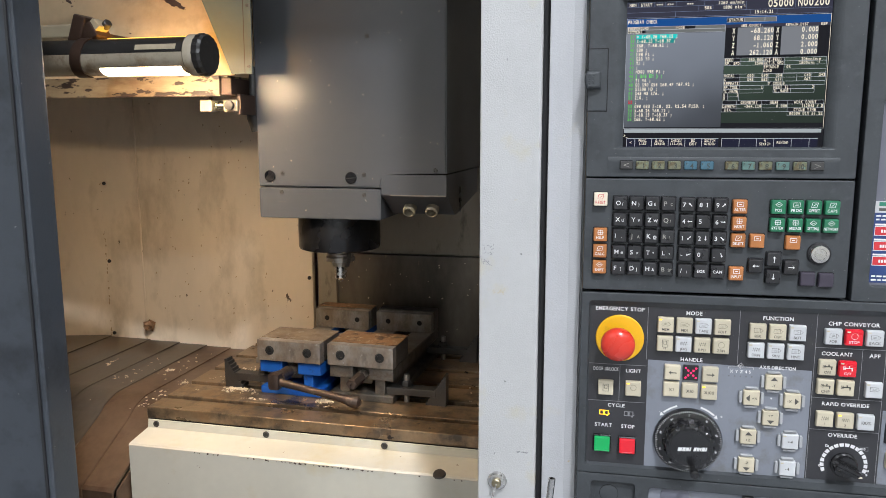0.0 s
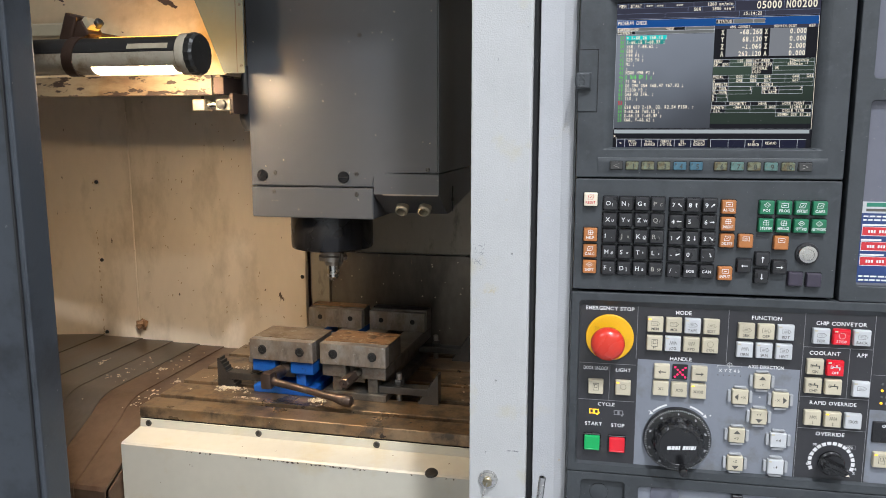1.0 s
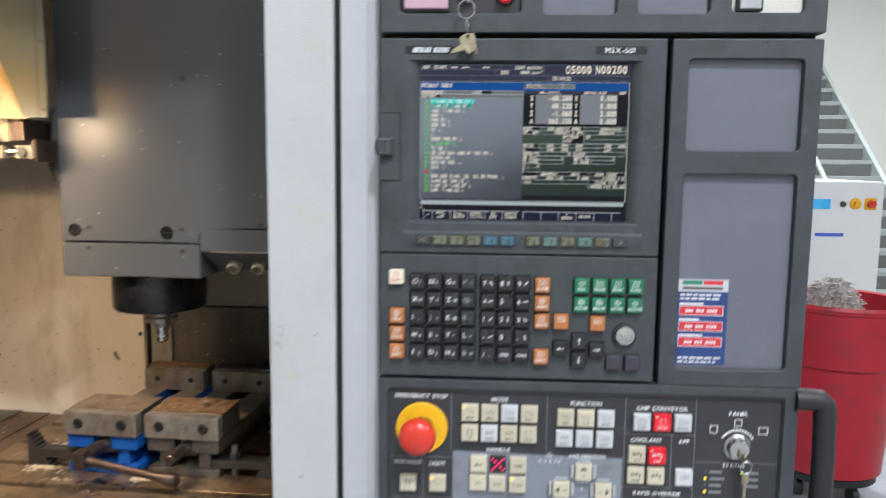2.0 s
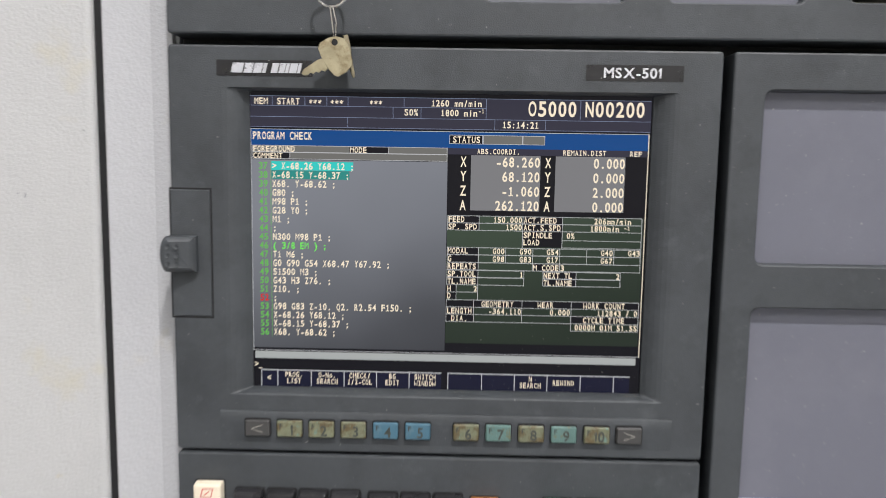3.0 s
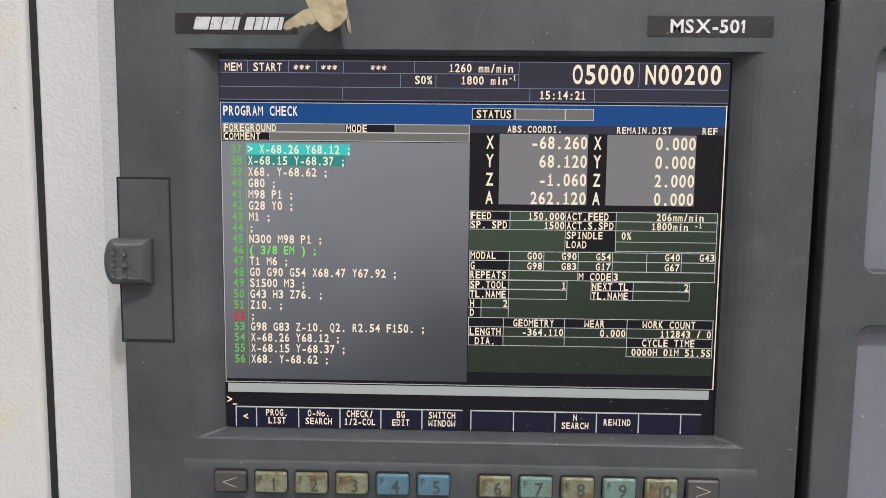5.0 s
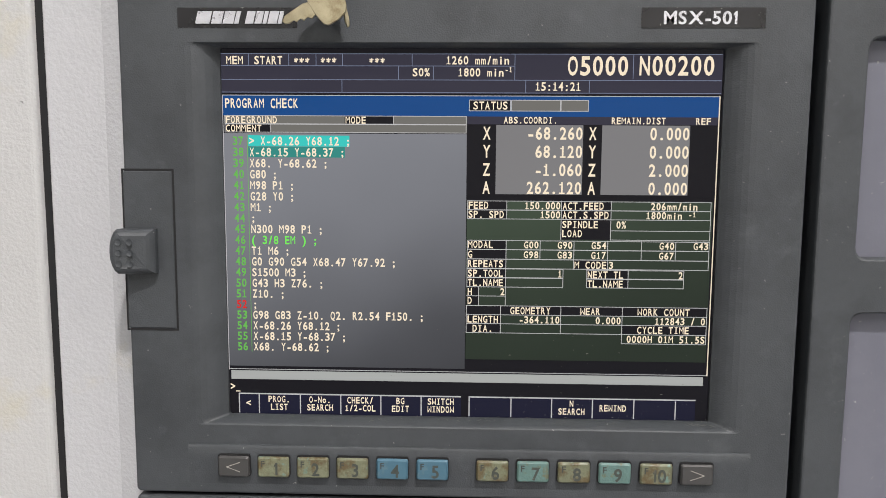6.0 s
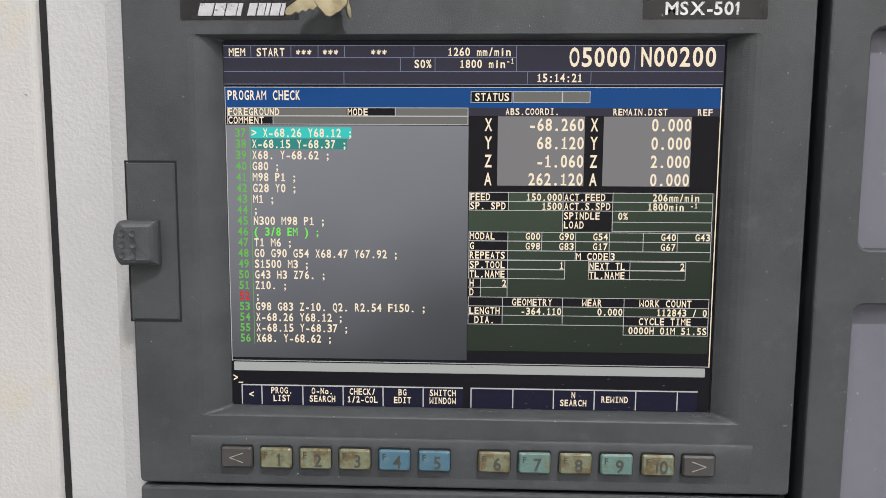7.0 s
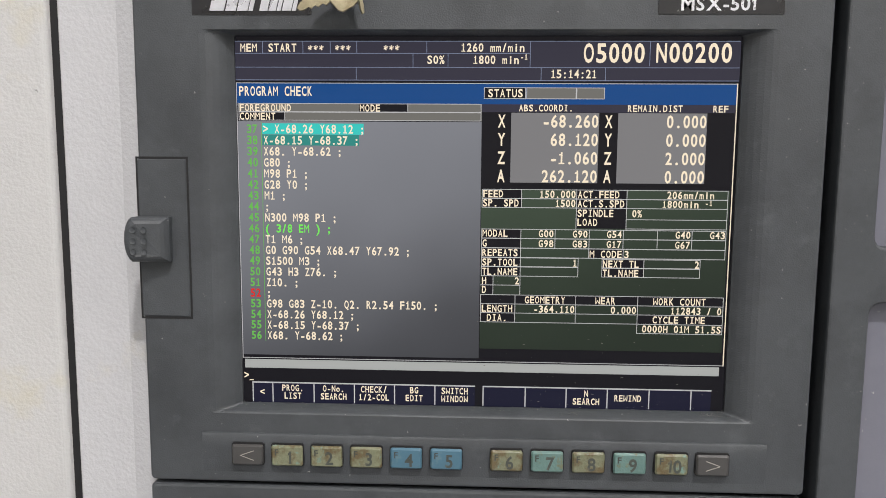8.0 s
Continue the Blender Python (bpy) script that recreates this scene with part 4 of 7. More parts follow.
def kkey(x, z, colour, main="", small="", ink_key="white_ink", arrow_ang=None, icon=False, s=7.9):
    """One key cap with a surround and its legend."""
    global KEY0
    if KEY0 is None:
        bb = stack(B(), x - s, x + s, z - s, z + s, [(0, 900.2), (0.3, 895.2), (0.9, 894.2), (1.6, 894.0)], 1.4)
        KEY0 = (part("key", bb, M[colour], kb, mm=True), x, z, part("key_well", stack(B(), x - s - 0.7, x + s + 0.7, z - s - 0.7, z + s + 0.7, [(0, 900.1), (0, 899.7)], 1.6), M["gap"], kb, mm=True))
        k = KEY0[0]
    else:
        off = ((x - KEY0[1]) / 1000, 0, (z - KEY0[2]) / 1000)
        k = again(KEY0[0], "key", off, M[colour])
        again(KEY0[3], "key_well", off)
    bb = B()
    y = 893.85
    if icon:
        kind = sum(map(ord, main)) % 4
        if kind == 0:
            outline(bb, x - 3.6, x + 3.6, z + 0.4, z + 5.4, 0.5, y)
            rect(bb, x - 1.6, x + 1.6, z + 2.4, z + 3.2, y)
        elif kind == 1:
            outline(bb, x - 2.8, x + 2.8, z + 0.4, z + 5.6, 0.5, y)
            segment(bb, (x, z - 0.2), (x, z + 6.2), 0.5, y - 0.02)
            segment(bb, (x - 3.4, z + 3.0), (x + 3.4, z + 3.0), 0.5, y - 0.02)
        elif kind == 2:
            for p, q in (((-3.4, 3.0), (0, 5.8)), ((0, 5.8), (3.4, 3.0)), ((3.4, 3.0), (0, 0.2)), ((0, 0.2), (-3.4, 3.0)), ((-1.4, 3.0), (1.4, 3.0))):
                segment(bb, (x + p[0], z + p[1]), (x + q[0], z + q[1]), 0.5, y)
        else:
            for p, q in (((-3.4, 0.5), (2.2, 0.5)), ((2.2, 0.5), (3.4, 5.5)), ((3.4, 5.5), (-2.2, 5.5)), ((-2.2, 5.5), (-3.4, 0.5)), ((-1.4, 1.8), (1.6, 4.2))):
                segment(bb, (x + p[0], z + p[1]), (x + q[0], z + q[1]), 0.5, y)
        if main:
            letters(bb, main, x, z - 4.6, 3.0, y, sx=min(0.9, 4.4 / len(main)), align="c", bold=True)
    elif arrow_ang is not None:
        if main:
            letters(bb, main, x - 5.2, z - 2.4, 4.9, y)
            arrow(bb, x + 3.0, z + 0.2, 5.2, arrow_ang, y, 1.2)
        else:
            arrow(bb, x, z, 7, arrow_ang, y, 1.1)
    elif len(main) > 1:
        letters(bb, main, x, z - 1.5, 3.2, y, sx=0.95, align="c", bold=True)
    elif main:
        letters(bb, main, x - 5.0, z - 2.2, 4.9, y)
        if small:
            letters(bb, small, x + 2.0, z - 2.2, 3.2, y, sx=0.9)
    if bb.verts:
        part("legend", bb, M[ink_key], k, mm=True)
    else:
        bb.free()
    return k


LETTERS = [[("O", "("), ("N", ")"), ("G", "E"), ("P", "C")], [("X", "U"), ("Y", "V"), ("Z", "W"), ("Q", "?")], [("I", ","), ("J", "A"), ("K", "@"), ("R", "\\")], [("M", "#"), ("S", "="), ("T", "*"), ("L", "+")], [("F", "["), ("D", "]"), ("H", "&"), ("B", "SP")]]
for r, row in enumerate(LETTERS):
    z = 1452 - 18.8 * r
    for c, (p, q) in enumerate(row):
        kkey(86.4 + 17.7 * c, z, "key_black", p, q, "faded_ink" if (c == 3 and r < 3) or (r == 4 and c == 3) or (r == 2 and c == 1) else "white_ink")
NUMS = [[("7", 135), ("8", 90), ("9", 45)], [("4", 180), ("5", None), ("6", 0)], [("1", 225), ("2", 270), ("3", 315)], [("-", 200), ("0", None), (".", 290)], [("/", None), ("EOB", None), ("CAN", None)]]
for r, row in enumerate(NUMS):
    z = 1451.4 - 18.9 * r
    for c, (p, ang) in enumerate(row):
        kkey(160 + 17.9 * c, z, "key_black", p, ":" if p == "/" else "", arrow_ang=ang)
kkey(64.2, 1456, "key_cream", "RESET", icon=True, ink_key="red_ink")
for z, s in ((1415, "HELP"), (1396, "CALC"), (1377.2, "SHIFT")):
    kkey(65, z, "key_orange", s, icon=True)
for z, s in ((1450, "ALTER"), (1431, "INSERT"), (1412, "DELETE"), (1374.3, "INPUT")):
    kkey(216, z, "key_orange", s, icon=True)
kkey(236, 1412, "key_orange", icon=True)
kkey(273.4, 1411, "key_orange", icon=True)
for r, row in enumerate((("POS", "PROG", "OFFSET", "CAPS"), ("SYSTEM", "MESSAGE", "SETTING", "NETWORK"))):
    for c, s in enumerate(row):
        kkey(256 + 18.3 * c, 1450.2 - 19.8 * r, "key_green", s, icon=True)
for x, z, ang in ((255, 1392, 90), (255, 1372.4, 270), (236, 1384, 180), (273.3, 1383.4, 0)):
    kkey(x, z, "key_black", arrow_ang=ang)
for x, z in ((291, 1370.6), (310.2, 1370)):
    k = kkey(x, z, "key_purple")
    part("legend", rect(B(), x - 5, x + 5, z - 0.5, z + 0.5, 893.8), M["key_purple"], k, mm=True)
c = (302, 900, 1399)
part("joystick_collar", lathe(B(), [(12.6, 0), (12.2, 2.2), (10.8, 2.6)], c, n=32), M["black_matt"], kb, mm=True, smooth=True)
part("joystick_cap", lathe(B(), [(10.2, 2.4), (10.2, 5.2), (9.4, 6.4), (6.4, 6.6), (6.2, 6.2), (5.6, 6.2), (5.4, 6.6), (0.3, 6.7)], c, n=32), M["chrome"], kb, "round brushed steel cap", mm=True, smooth=True)

# ---- blank side panel ----
sp = thing("side_panel_unit", (0.41, 0.91, 1.346), "charcoal blanking panel with two blue-grey recessed plates", "blanking panel")
bb = B()
X0, X1 = 338.5, 484.5
HOLES = ((354.5, 468, 1588.5, 1680.5), (354.5, 468, 1363.5, 1567))


def holed_slab(bm, x0, x1, z0, z1, holes, yin):
    """Slab facing -y with rounded openings set side by side or above one another."""
    lo = [[(x, y, z) for x, z in rr(x0 + i, x1 - i, z0 + i, z1 - i, 2.0, 3)] for i, y in ((0, 922), (0, 901.2), (0.4, 900.3), (1.2, 900.0))]
    skin(bm, lo)
    outer_pts = rr(x0 + 1.2, x1 - 1.2, z0 + 1.2, z1 - 1.2, 2.0, 3)
    t = B()
    rings = [[t.verts.new((x, 900.0, z)) for x, z in outer_pts]]
    for h in holes:
        rings.append([t.verts.new((x, 900.0, z)) for x, z in rr(*h, 5.0, 4)])
    es = []
    for rg in rings:
        for i in range(len(rg)):
            es.append(t.edges.new((rg[i], rg[(i + 1) % len(rg)])))
    bmesh.ops.triangle_fill(t, edges=es, use_beauty=True)
    merge(bm, t)
    for h in holes:
        lo = [[(x, y, z) for x, z in rr(h[0] + i, h[1] - i, h[2] + i, h[3] - i, 5.0, 4)] for i, y in ((0, 900), (0.7, 900.6), (1.2, yin))]
        skin(bm, lo)
    bmesh.ops.remove_doubles(bm, verts=bm.verts[:], dist=0.002)
    return bm


part("plate", holed_slab(bb, X0, X1, 1346.5, 1699, HOLES, 908), M["panel"], sp, mm=True)
for h in HOLES:
    bb = stack(B(), h[0] - 1, h[1] + 1, h[2] - 1, h[3] + 1, [(0, 910), (0, 906.8)], 2.0)
    part("recessed_plate", bb, M["recess"], sp, "blue-grey recessed plate", mm=True)

st = thing("service_sticker", (0.38, 0.9067, 1.367), "red, white and blue service sticker on the blanking panel", "sticker")
bb = stack(B(), 355.8, 407.5, 1367.5, 1458, [(0, 906.75), (0, 906.5)], 1.0)
sheet = part("sheet", bb, mat("sticker_blue", (0.022, 0.05, 0.17), 0.35, var=0.05, scale=60), st, mm=True)
part("white_head", rect(B(), 355.9, 407.4, 1445, 1457.8, 906.4), M["btn_white"], sheet, mm=True)
part("green_bar", rect(B(), 361, 381, 1452.2, 1456.6, 906.3), mat("sticker_green", (0.03, 0.2, 0.13), 0.4, var=0.05), sheet, mm=True)
part("red_bar", rect(B(), 382, 402, 1452.2, 1456.6, 906.3), M["red_ink"], sheet, mm=True)
part("dark_bar", rect(B(), 361, 402, 1447, 1450, 906.3), M["dark_ink"], sheet, mm=True)
for i in range(3):
    z = 1424 - 16.6 * i
    part("caption_bar", rect(B(), 358.5, 383 - 4 * (i == 1), z + 7, z + 9, 906.3), M["white_ink"], sheet, mm=True)
    t_ = stack(B(), 359, 403, z - 3.6, z + 5.6, [(0, 906.4), (0, 906.3)], 1.4)
    part("red_field", t_, M["red_ink"], sheet, mm=True)
    part("field_edge", outline(B(), 358.4, 403.6, z - 4.2, z + 6.2, 0.6, 906.2), M["white_ink"], sheet, mm=True)
    t_ = B()
    for k in range(12):
        if k not in (3, 7):
            rect(t_, 365 + 2.75 * k, 366.9 + 2.75 * k, z - 0.8, z + 2.4, 906.15)
    tagged(part("number_bar", t_, M["white_ink"], sheet, mm=True), kind="stuff")
for z, x1 in ((1441.4, 402), (1437.4, 399), (1374.6, 404), (1370.4, 400)):
    t_, x = B(), 359.0
    while x < x1 - 2:
        w = min(dr.uniform(3.0, 8.0), x1 - x)
        rect(t_, x, x + w, z - 0.8, z + 1.0, 906.3)
        x += w + 1.3
    tagged(part("caption_bar", t_, M["white_ink"], sheet, mm=True), kind="stuff")

# ---- switch box above the display ----
sw = thing("switch_box", (0.265, 0.91, 1.7045), "charcoal switch box with inset key switch and buttons", "switch box")
HS = ((66, 189, 1722.5, 1765), (208.5, 283, 1721.5, 1765), (302, 373.5, 1722, 1765), (393, 464.5, 1723, 1765))
part("plate", holed_slab(B(), 46.5, 485.5, 1704.5, 1785, HS, 908), M["panel"], sw, mm=True)
for i, h in enumerate(HS):
    bb = stack(B(), h[0] - 1, h[1] + 1, h[2] - 1, h[3] + 1, [(0, 910), (0, 906.8)], 2.0)
    part("inset_plate", bb, M[("op_dark", "recess", "recess", "plate_ivory")[i]], sw, mm=True)
part("square_button", stack(B(), 71, 115, 1727.5, 1760, [(0, 907), (0, 899.5), (1, 898.6)], 1.5), M["pink"], sw, "faded pink lit button", mm=True)
part("button_rim", stack(B(), 69, 117, 1725.4, 1762, [(0, 907), (0, 903.2)], 1.5), M["black_gloss"], sw, mm=True)
part("button_rim", lathe(B(), [(9.5, 0), (9.5, 3), (8.4, 4)], (172, 906.8, 1741), n=28), M["black_gloss"], sw, mm=True, smooth=True)
part("round_button", lathe(B(), [(7.8, 3), (7.8, 8), (6.6, 9.4), (0.3, 9.8)], (172, 906.8, 1741), n=28), M["btn_red"], sw, "red round push button", mm=True, smooth=True)
part("key_switch", lathe(B(), [(9, 0), (9, 4), (7.4, 6), (5, 6.4)], (134, 906.8, 1743), n=28), M["chrome"], sw, mm=True, smooth=True)
part("push_switch", stack(B(), 399, 423.5, 1725.5, 1742.5, [(0, 907), (0, 900.5), (1.2, 899.6)], 1.2), M["black_matt"], sw, mm=True)
part("switch_face", stack(B(), 401, 421.5, 1727.5, 1740.5, [(0, 899.7), (0.5, 899.0)], 1.0), M["clear"], sw, mm=True)
bb = B()
ov = [(445 + 15 * math.cos(k * math.pi / 16), 1748 + 9.5 * math.sin(k * math.pi / 16)) for k in range(33)]
for p, q in zip(ov, ov[1:]):
    segment(bb, p, q, 0.35, 906.6)
segment(bb, (436, 1748), (454, 1748), 0.35, 906.6)
segment(bb, (445, 1742), (445, 1754), 0.35, 906.55)
part("dial_print", bb, M["grey_ink"], sw, "faint oval print", mm=True)

# keys hanging on a ring from the key switch
kr = thing("key_bunch", (0.1335, 0.891, 1.742), "worn nickel-brass keys hanging on a split ring", "keys")
part("bow", sweep(B(), [(134, 900, 1743), (134, 893, 1742), (134, 890, 1738), (133.8, 889.5, 1733)], 1.2, 8), M["brass"], kr, mm=True, smooth=True)
ring = [(133.6 + 8.3 * math.sin(a * math.pi / 12), 889.5 + 0.6 * math.sin(a * 0.5), 1725 + 8.6 * math.cos(a * math.pi / 12)) for a in range(25)]
part("split_ring", sweep(B(), ring, 0.75, 8), M["chrome"], kr, mm=True, smooth=True)
part("link", sweep(B(), [(133.0, 889, 1717), (134.2, 888.4, 1708), (135.4, 888.3, 1699), (136.2, 888.5, 1708), (134.4, 889, 1717)], 0.6, 6), M["chrome"], kr, mm=True, smooth=True)


def flat_key(pts, blade, m):
    """A flat key: bow outline and toothed blade, in mm, hanging from its hole."""
    b_ = B()
    prism(b_, pts, "y", -0.9, 0.9)
    prism(b_, blade, "y", -0.7, 0.7)
    bmesh.ops.bevel(b_, geom=[e for e in b_.edges], offset=0.25, segments=1, affect="EDGES")
    b_.transform(m)
    return b_


bow = [(-3.4, 2.0), (0.4, 3.0), (4.2, 2.3), (6.2, -0.2), (7.8, -4.0), (9.2, -8.5), (9.0, -11.0), (6.4, -14.2), (2.4, -16.8), (0.4, -16.4), (-3.2, -12.8), (-6.6, -7.4), (-8.4, -3.4), (-7.6, -1.0)]
blade = [(-5.0, -8.0), (-8.2, -9.2), (-14.8, -14.4), (-15.8, -16.6), (-14.6, -17.6), (-12.6, -17.2), (-11.4, -15.4), (-10.0, -16.6), (-8.8, -14.6), (-7.2, -15.8), (-6.0, -13.8), (-4.2, -14.8), (-2.4, -12.6)]
part("key", flat_key(bow, blade, pose(135.6, 888.3, 1699.0) @ pose(0, 0, 0, 0, 3, 8)), M["brass"], kr, mm=True)
part("key_hole", lathe(B(), [(1.6, 0), (1.6, 0.3)], (135.6, 887.2, 1698.9), n=16), M["gap"], kr, mm=True)
side_bow = [(-1.2, 2), (1.4, 2), (1.6, -5), (0.9, -9), (-0.9, -9), (-1.4, -5)]
side_blade = [(-0.8, -8.5), (0.9, -8.5), (0.5, -11), (1.0, -12), (0.5, -14), (1.0, -16), (0.6, -19), (-0.4, -19.4), (-0.9, -17)]
part("key", flat_key(side_bow, side_blade, pose(140.6, 890.5, 1701.0) @ pose(0, 0, 0, 0, -13, 30)), M["brass"], kr, mm=True)

# ---- operation panel ----
op = thing("operation_panel", (0.265, 0.91, 1.12), "charcoal machine operation panel with buttons, dials and emergency stop", "operation panel")
bb = ring_plate(B(), (45.5, 484, 1121, 1346), (54.5, 470, 1131, 1336.5), (56.5, 468, 1133, 1330.0), 905, 2.0, 5.0, round_edge=False)
part("rim", bb, M["panel"], op, mm=True)
film = part("overlay", rect(B(), 55, 469.5, 1131.5, 1331, 905.2), M["op_dark"], op, mm=True)
part("handle_field", poly(B(), [(125, 1132), (306, 1132), (306, 1263), (125, 1266)], 905.0), M["op_grey"], op, mm=True)
part("spindle_field", poly(B(), [(383, 1132.5), (468, 1132.5), (468, 1220), (383, 1221)], 905.0), M["op_grey"], op, mm=True)
bb = B()
for p, q in (((123, 1266), (123, 1330)), ((225, 1267), (225, 1330)), ((307.5, 1133), (307.5, 1330)), ((381, 1133), (381, 1330)), ((56, 1258), (123, 1258)), ((56, 1212), (123, 1212)), ((93, 1212), (93, 1258)), ((307, 1291), (381, 1291)), ((307, 1232), (381, 1232)),
             ((307, 1194), (381, 1194)), ((357, 1232), (357, 1291)), ((383, 1262), (468, 1262))):
    part("divider_line", segment(B(), p, q, 0.5, 904.9), M["grey_ink"], film, mm=True)
BTN0 = None


def button(x, z, colour, mark="", lit=False, icon=0, s=9.0, small=""):
    """Square illuminated push button with a printed face."""
    global BTN0
    if BTN0 is None:
        bb_ = stack(B(), x - s, x + s, z - s, z + s, [(0, 905.2), (0.15, 900.6), (0.9, 899.6), (1.6, 899.5)], 1.0)
        BTN0 = (part("button", bb_, M[colour], op, mm=True), x, z)
        k = BTN0[0]
    else:
        k = again(BTN0[0], "button", ((x - BTN0[1]) / 1000, 0, (z - BTN0[2]) / 1000), M[colour])
    y = 899.3
    pen = M["white_ink"] if colour == "btn_red" else M["dark_ink"]
    b_ = B()
    if mark:
        zz = z - 1.8 if not icon else z - 6.4
        letters(b_, mark, x, zz, 3.0 if icon else 3.6, y, sx=min(1.0, 5.2 / max(len(mark), 1)), align="c")
    if icon == 1:
        outline(b_, x - 4.6, x + 2.4, z - 1.0, z + 4.0, 0.3, y)
        for p_, q_ in (((x + 2.4, z - 1.0), (x + 5.2, z + 1.5)), ((x + 5.2, z + 1.5), (x + 2.4, z + 4.0)), ((x - 2.6, z + 2.2), (x + 1.0, z + 2.2)), ((x - 2.6, z + 0.9), (x + 1.0, z + 0.9))):
            segment(b_, p_, q_, 0.32, y)
    elif icon == 2:
        for j in range(4):
            segment(b_, (x - 4 + 2 * j, z - 0.6), (x - 3 + 2 * j, z + 3.8), 0.32, y)
            segment(b_, (x - 3 + 2 * j, z + 3.8), (x - 2 + 2 * j, z - 0.6), 0.32, y)
    elif icon == 3:
        lathe_pts = [(x + 3.4 * math.cos(a * math.pi / 8), z + 1.8 + 3.4 * math.sin(a * math.pi / 8)) for a in range(17)]
        for p, q in zip(lathe_pts, lathe_pts[1:]):
            segment(b_, p, q, 0.32, y)
    elif icon == 4:
        rect(b_, x - 4.5, x + 4.5, z + 1.0, z + 2.2, y)
        rect(b_, x + 0.2, x + 1.6, z + 1.0, z + 4.2, y)
        rect(b_, x + 3.4, x + 4.8, z - 1.6, z + 2.2, y)
        outline(b_, x - 5.4, x - 2.6, z - 0.2, z + 3.4, 0.5, y)
    elif icon == 5:
        outline(b_, x - 3.4, x + 3.4, z - 4, z + 5, 0.5, y)
        outline(b_, x - 1.8, x + 1.8, z - 0.6, z + 3.6, 0.45, y)
    elif icon in (6, 7):
        arrow(b_, x, z, 9, 180 if icon == 6 else 0, y, 1.6)
    elif icon == 8:
        poly(b_, [(x - 4, z - 3), (x + 4, z - 3), (x + 4, z + 4)], y)
    if b_.verts:
        part("legend", b_, pen, k, mm=True)
    else:
        b_.free()
    part("indicator", rect(B(), x - 8, x - 4.6, z + 5.8, z + 7.4, 899.25), M["led"] if lit else M["btn_cream"], k, mm=True)
    return k


for i, (m_, c_) in enumerate((("MEM", "btn_cream"), ("MDI", "btn_cream"), ("TAPE", "btn_white"), ("EDIT", "btn_cream"))):
    button(143 + 21 * i, 1310, c_, m_, i == 0, 1)
for i, (m_, c_) in enumerate((("H", "btn_cream"), ("JOG", "btn_white"), ("RPD", "btn_cream"), ("ZRN", "btn_cream"))):
    button(143 + 20.8 * i, 1287.6, c_, m_, False, (5, 2, 2, 3)[i])
for i, m_ in enumerate(("SBK", "OSP", "BDT")):
    button(244.4 + 21.2 * i, 1307.2, "btn_white" if i == 2 else "btn_cream", m_, False, 1)
for i, m_ in enumerate(("DRN", "SRN", "HINT")):
    button(243.6 + 21.2 * i, 1284.8, "btn_white", m_, False, (2, 1, 1)[i])
for i, m_ in enumerate(("FOR", "STOP", "BACK")):
    button(324.4 + 21.3 * i, 1305, "btn_red" if i == 1 else "btn_white", m_, False, (1, 3, 1)[i])
button(320.5, 1269, "btn_cream", "ON", False, 4)
button(341.8, 1268.4, "btn_red", "OFF", False, 4)
button(320, 1246.4, "btn_cream", "CHIP", False, 4)
button(341.2, 1246, "btn_cream", "", False, 4)
button(370.6, 1245.4, "btn_white", "", False, 1)
button(322, 1208, "btn_cream", "1", False, 2)
button(343.6, 1207.4, "btn_cream", "2", True, 2)
button(365.2, 1207, "btn_white", "100%")
button(109, 1230, "btn_cream", "", True, 3)
button(77, 1229.6, "btn_cream", "", False, 5)
button(153, 1253.2, "btn_cream", "", False, 6)
button(195.4, 1253, "btn_cream", "", False, 7)
button(152.4, 1232.6, "btn_cream", "X1")
button(173.4, 1232, "btn_cream", "X10")
button(195, 1231.4, "btn_cream", "X100", True)
button(446.5, 1205, "btn_white", "", False, 8)
button(446.8, 1184.6, "btn_white", "", False, 8)
button(398.4, 1163, "btn_cream", "", True, 5)
button(421.6, 1162.8, "btn_white", "", False, 5)
button(444.4, 1162.4, "btn_white", "", False, 5)
button(421.6, 1141.0, "btn_red", "", False, 3)

# axis keys with clear side guards
for x, z, s, ang in ((265, 1248, "-Y", 90), (242, 1228, "+X", 180), (286.4, 1227.2, "-X", 0), (264, 1205, "+Y", 270), (241, 1180.6, "+Z", 90), (241, 1145.6, "-Z", 270), (287, 1178.2, "+4", None), (286, 1145.2, "-4", None)):
    k = button(x, z, "btn_white" if ang is None else "btn_cream", s if ang is None else "")
    b_ = B()
    for x0, x1, z0, z1 in ((x - 13.6, x - 10, z - 7, z + 7), (x + 10, x + 13.6, z - 7, z + 7), (x - 7, x + 7, z + 9.8, z + 12.4), (x - 7, x + 7, z - 12.4, z - 9.8)):
        stack(b_, x0, x1, z0, z1, [(0, 905), (0, 901.6), (0.5, 901)], 1.2)
    part("clear_guard", b_, M["clear"], op, "clear plastic key guard", mm=True)
    if ang is not None:
        b_ = B()
        c_, d_ = math.cos(radians(ang)), math.sin(radians(ang))
        q = (x + c_ * 2.2, z + d_ * 2.2)
        poly(b_, [(q[0] + c_ * 4.4, q[1] + d_ * 4.4), (q[0] - d_ * 4, q[1] + c_ * 4), (q[0] + d_ * 4, q[1] - c_ * 4)], 899.2)
        letters(b_, s, x - c_ * 3.4, z - d_ * 3.4 - 1.6, 3.0, 899.2, align="c")
        part("axis_legend", b_, M["dark_ink"], k, mm=True)


def label(s, x, z, h=4.4, sx=1.0, key="white_ink", bold=True):
    return ink("label_text", s, x, z - h / 2, h, 904.7, M[key], film, align="c", sx=sx, bold=bold)


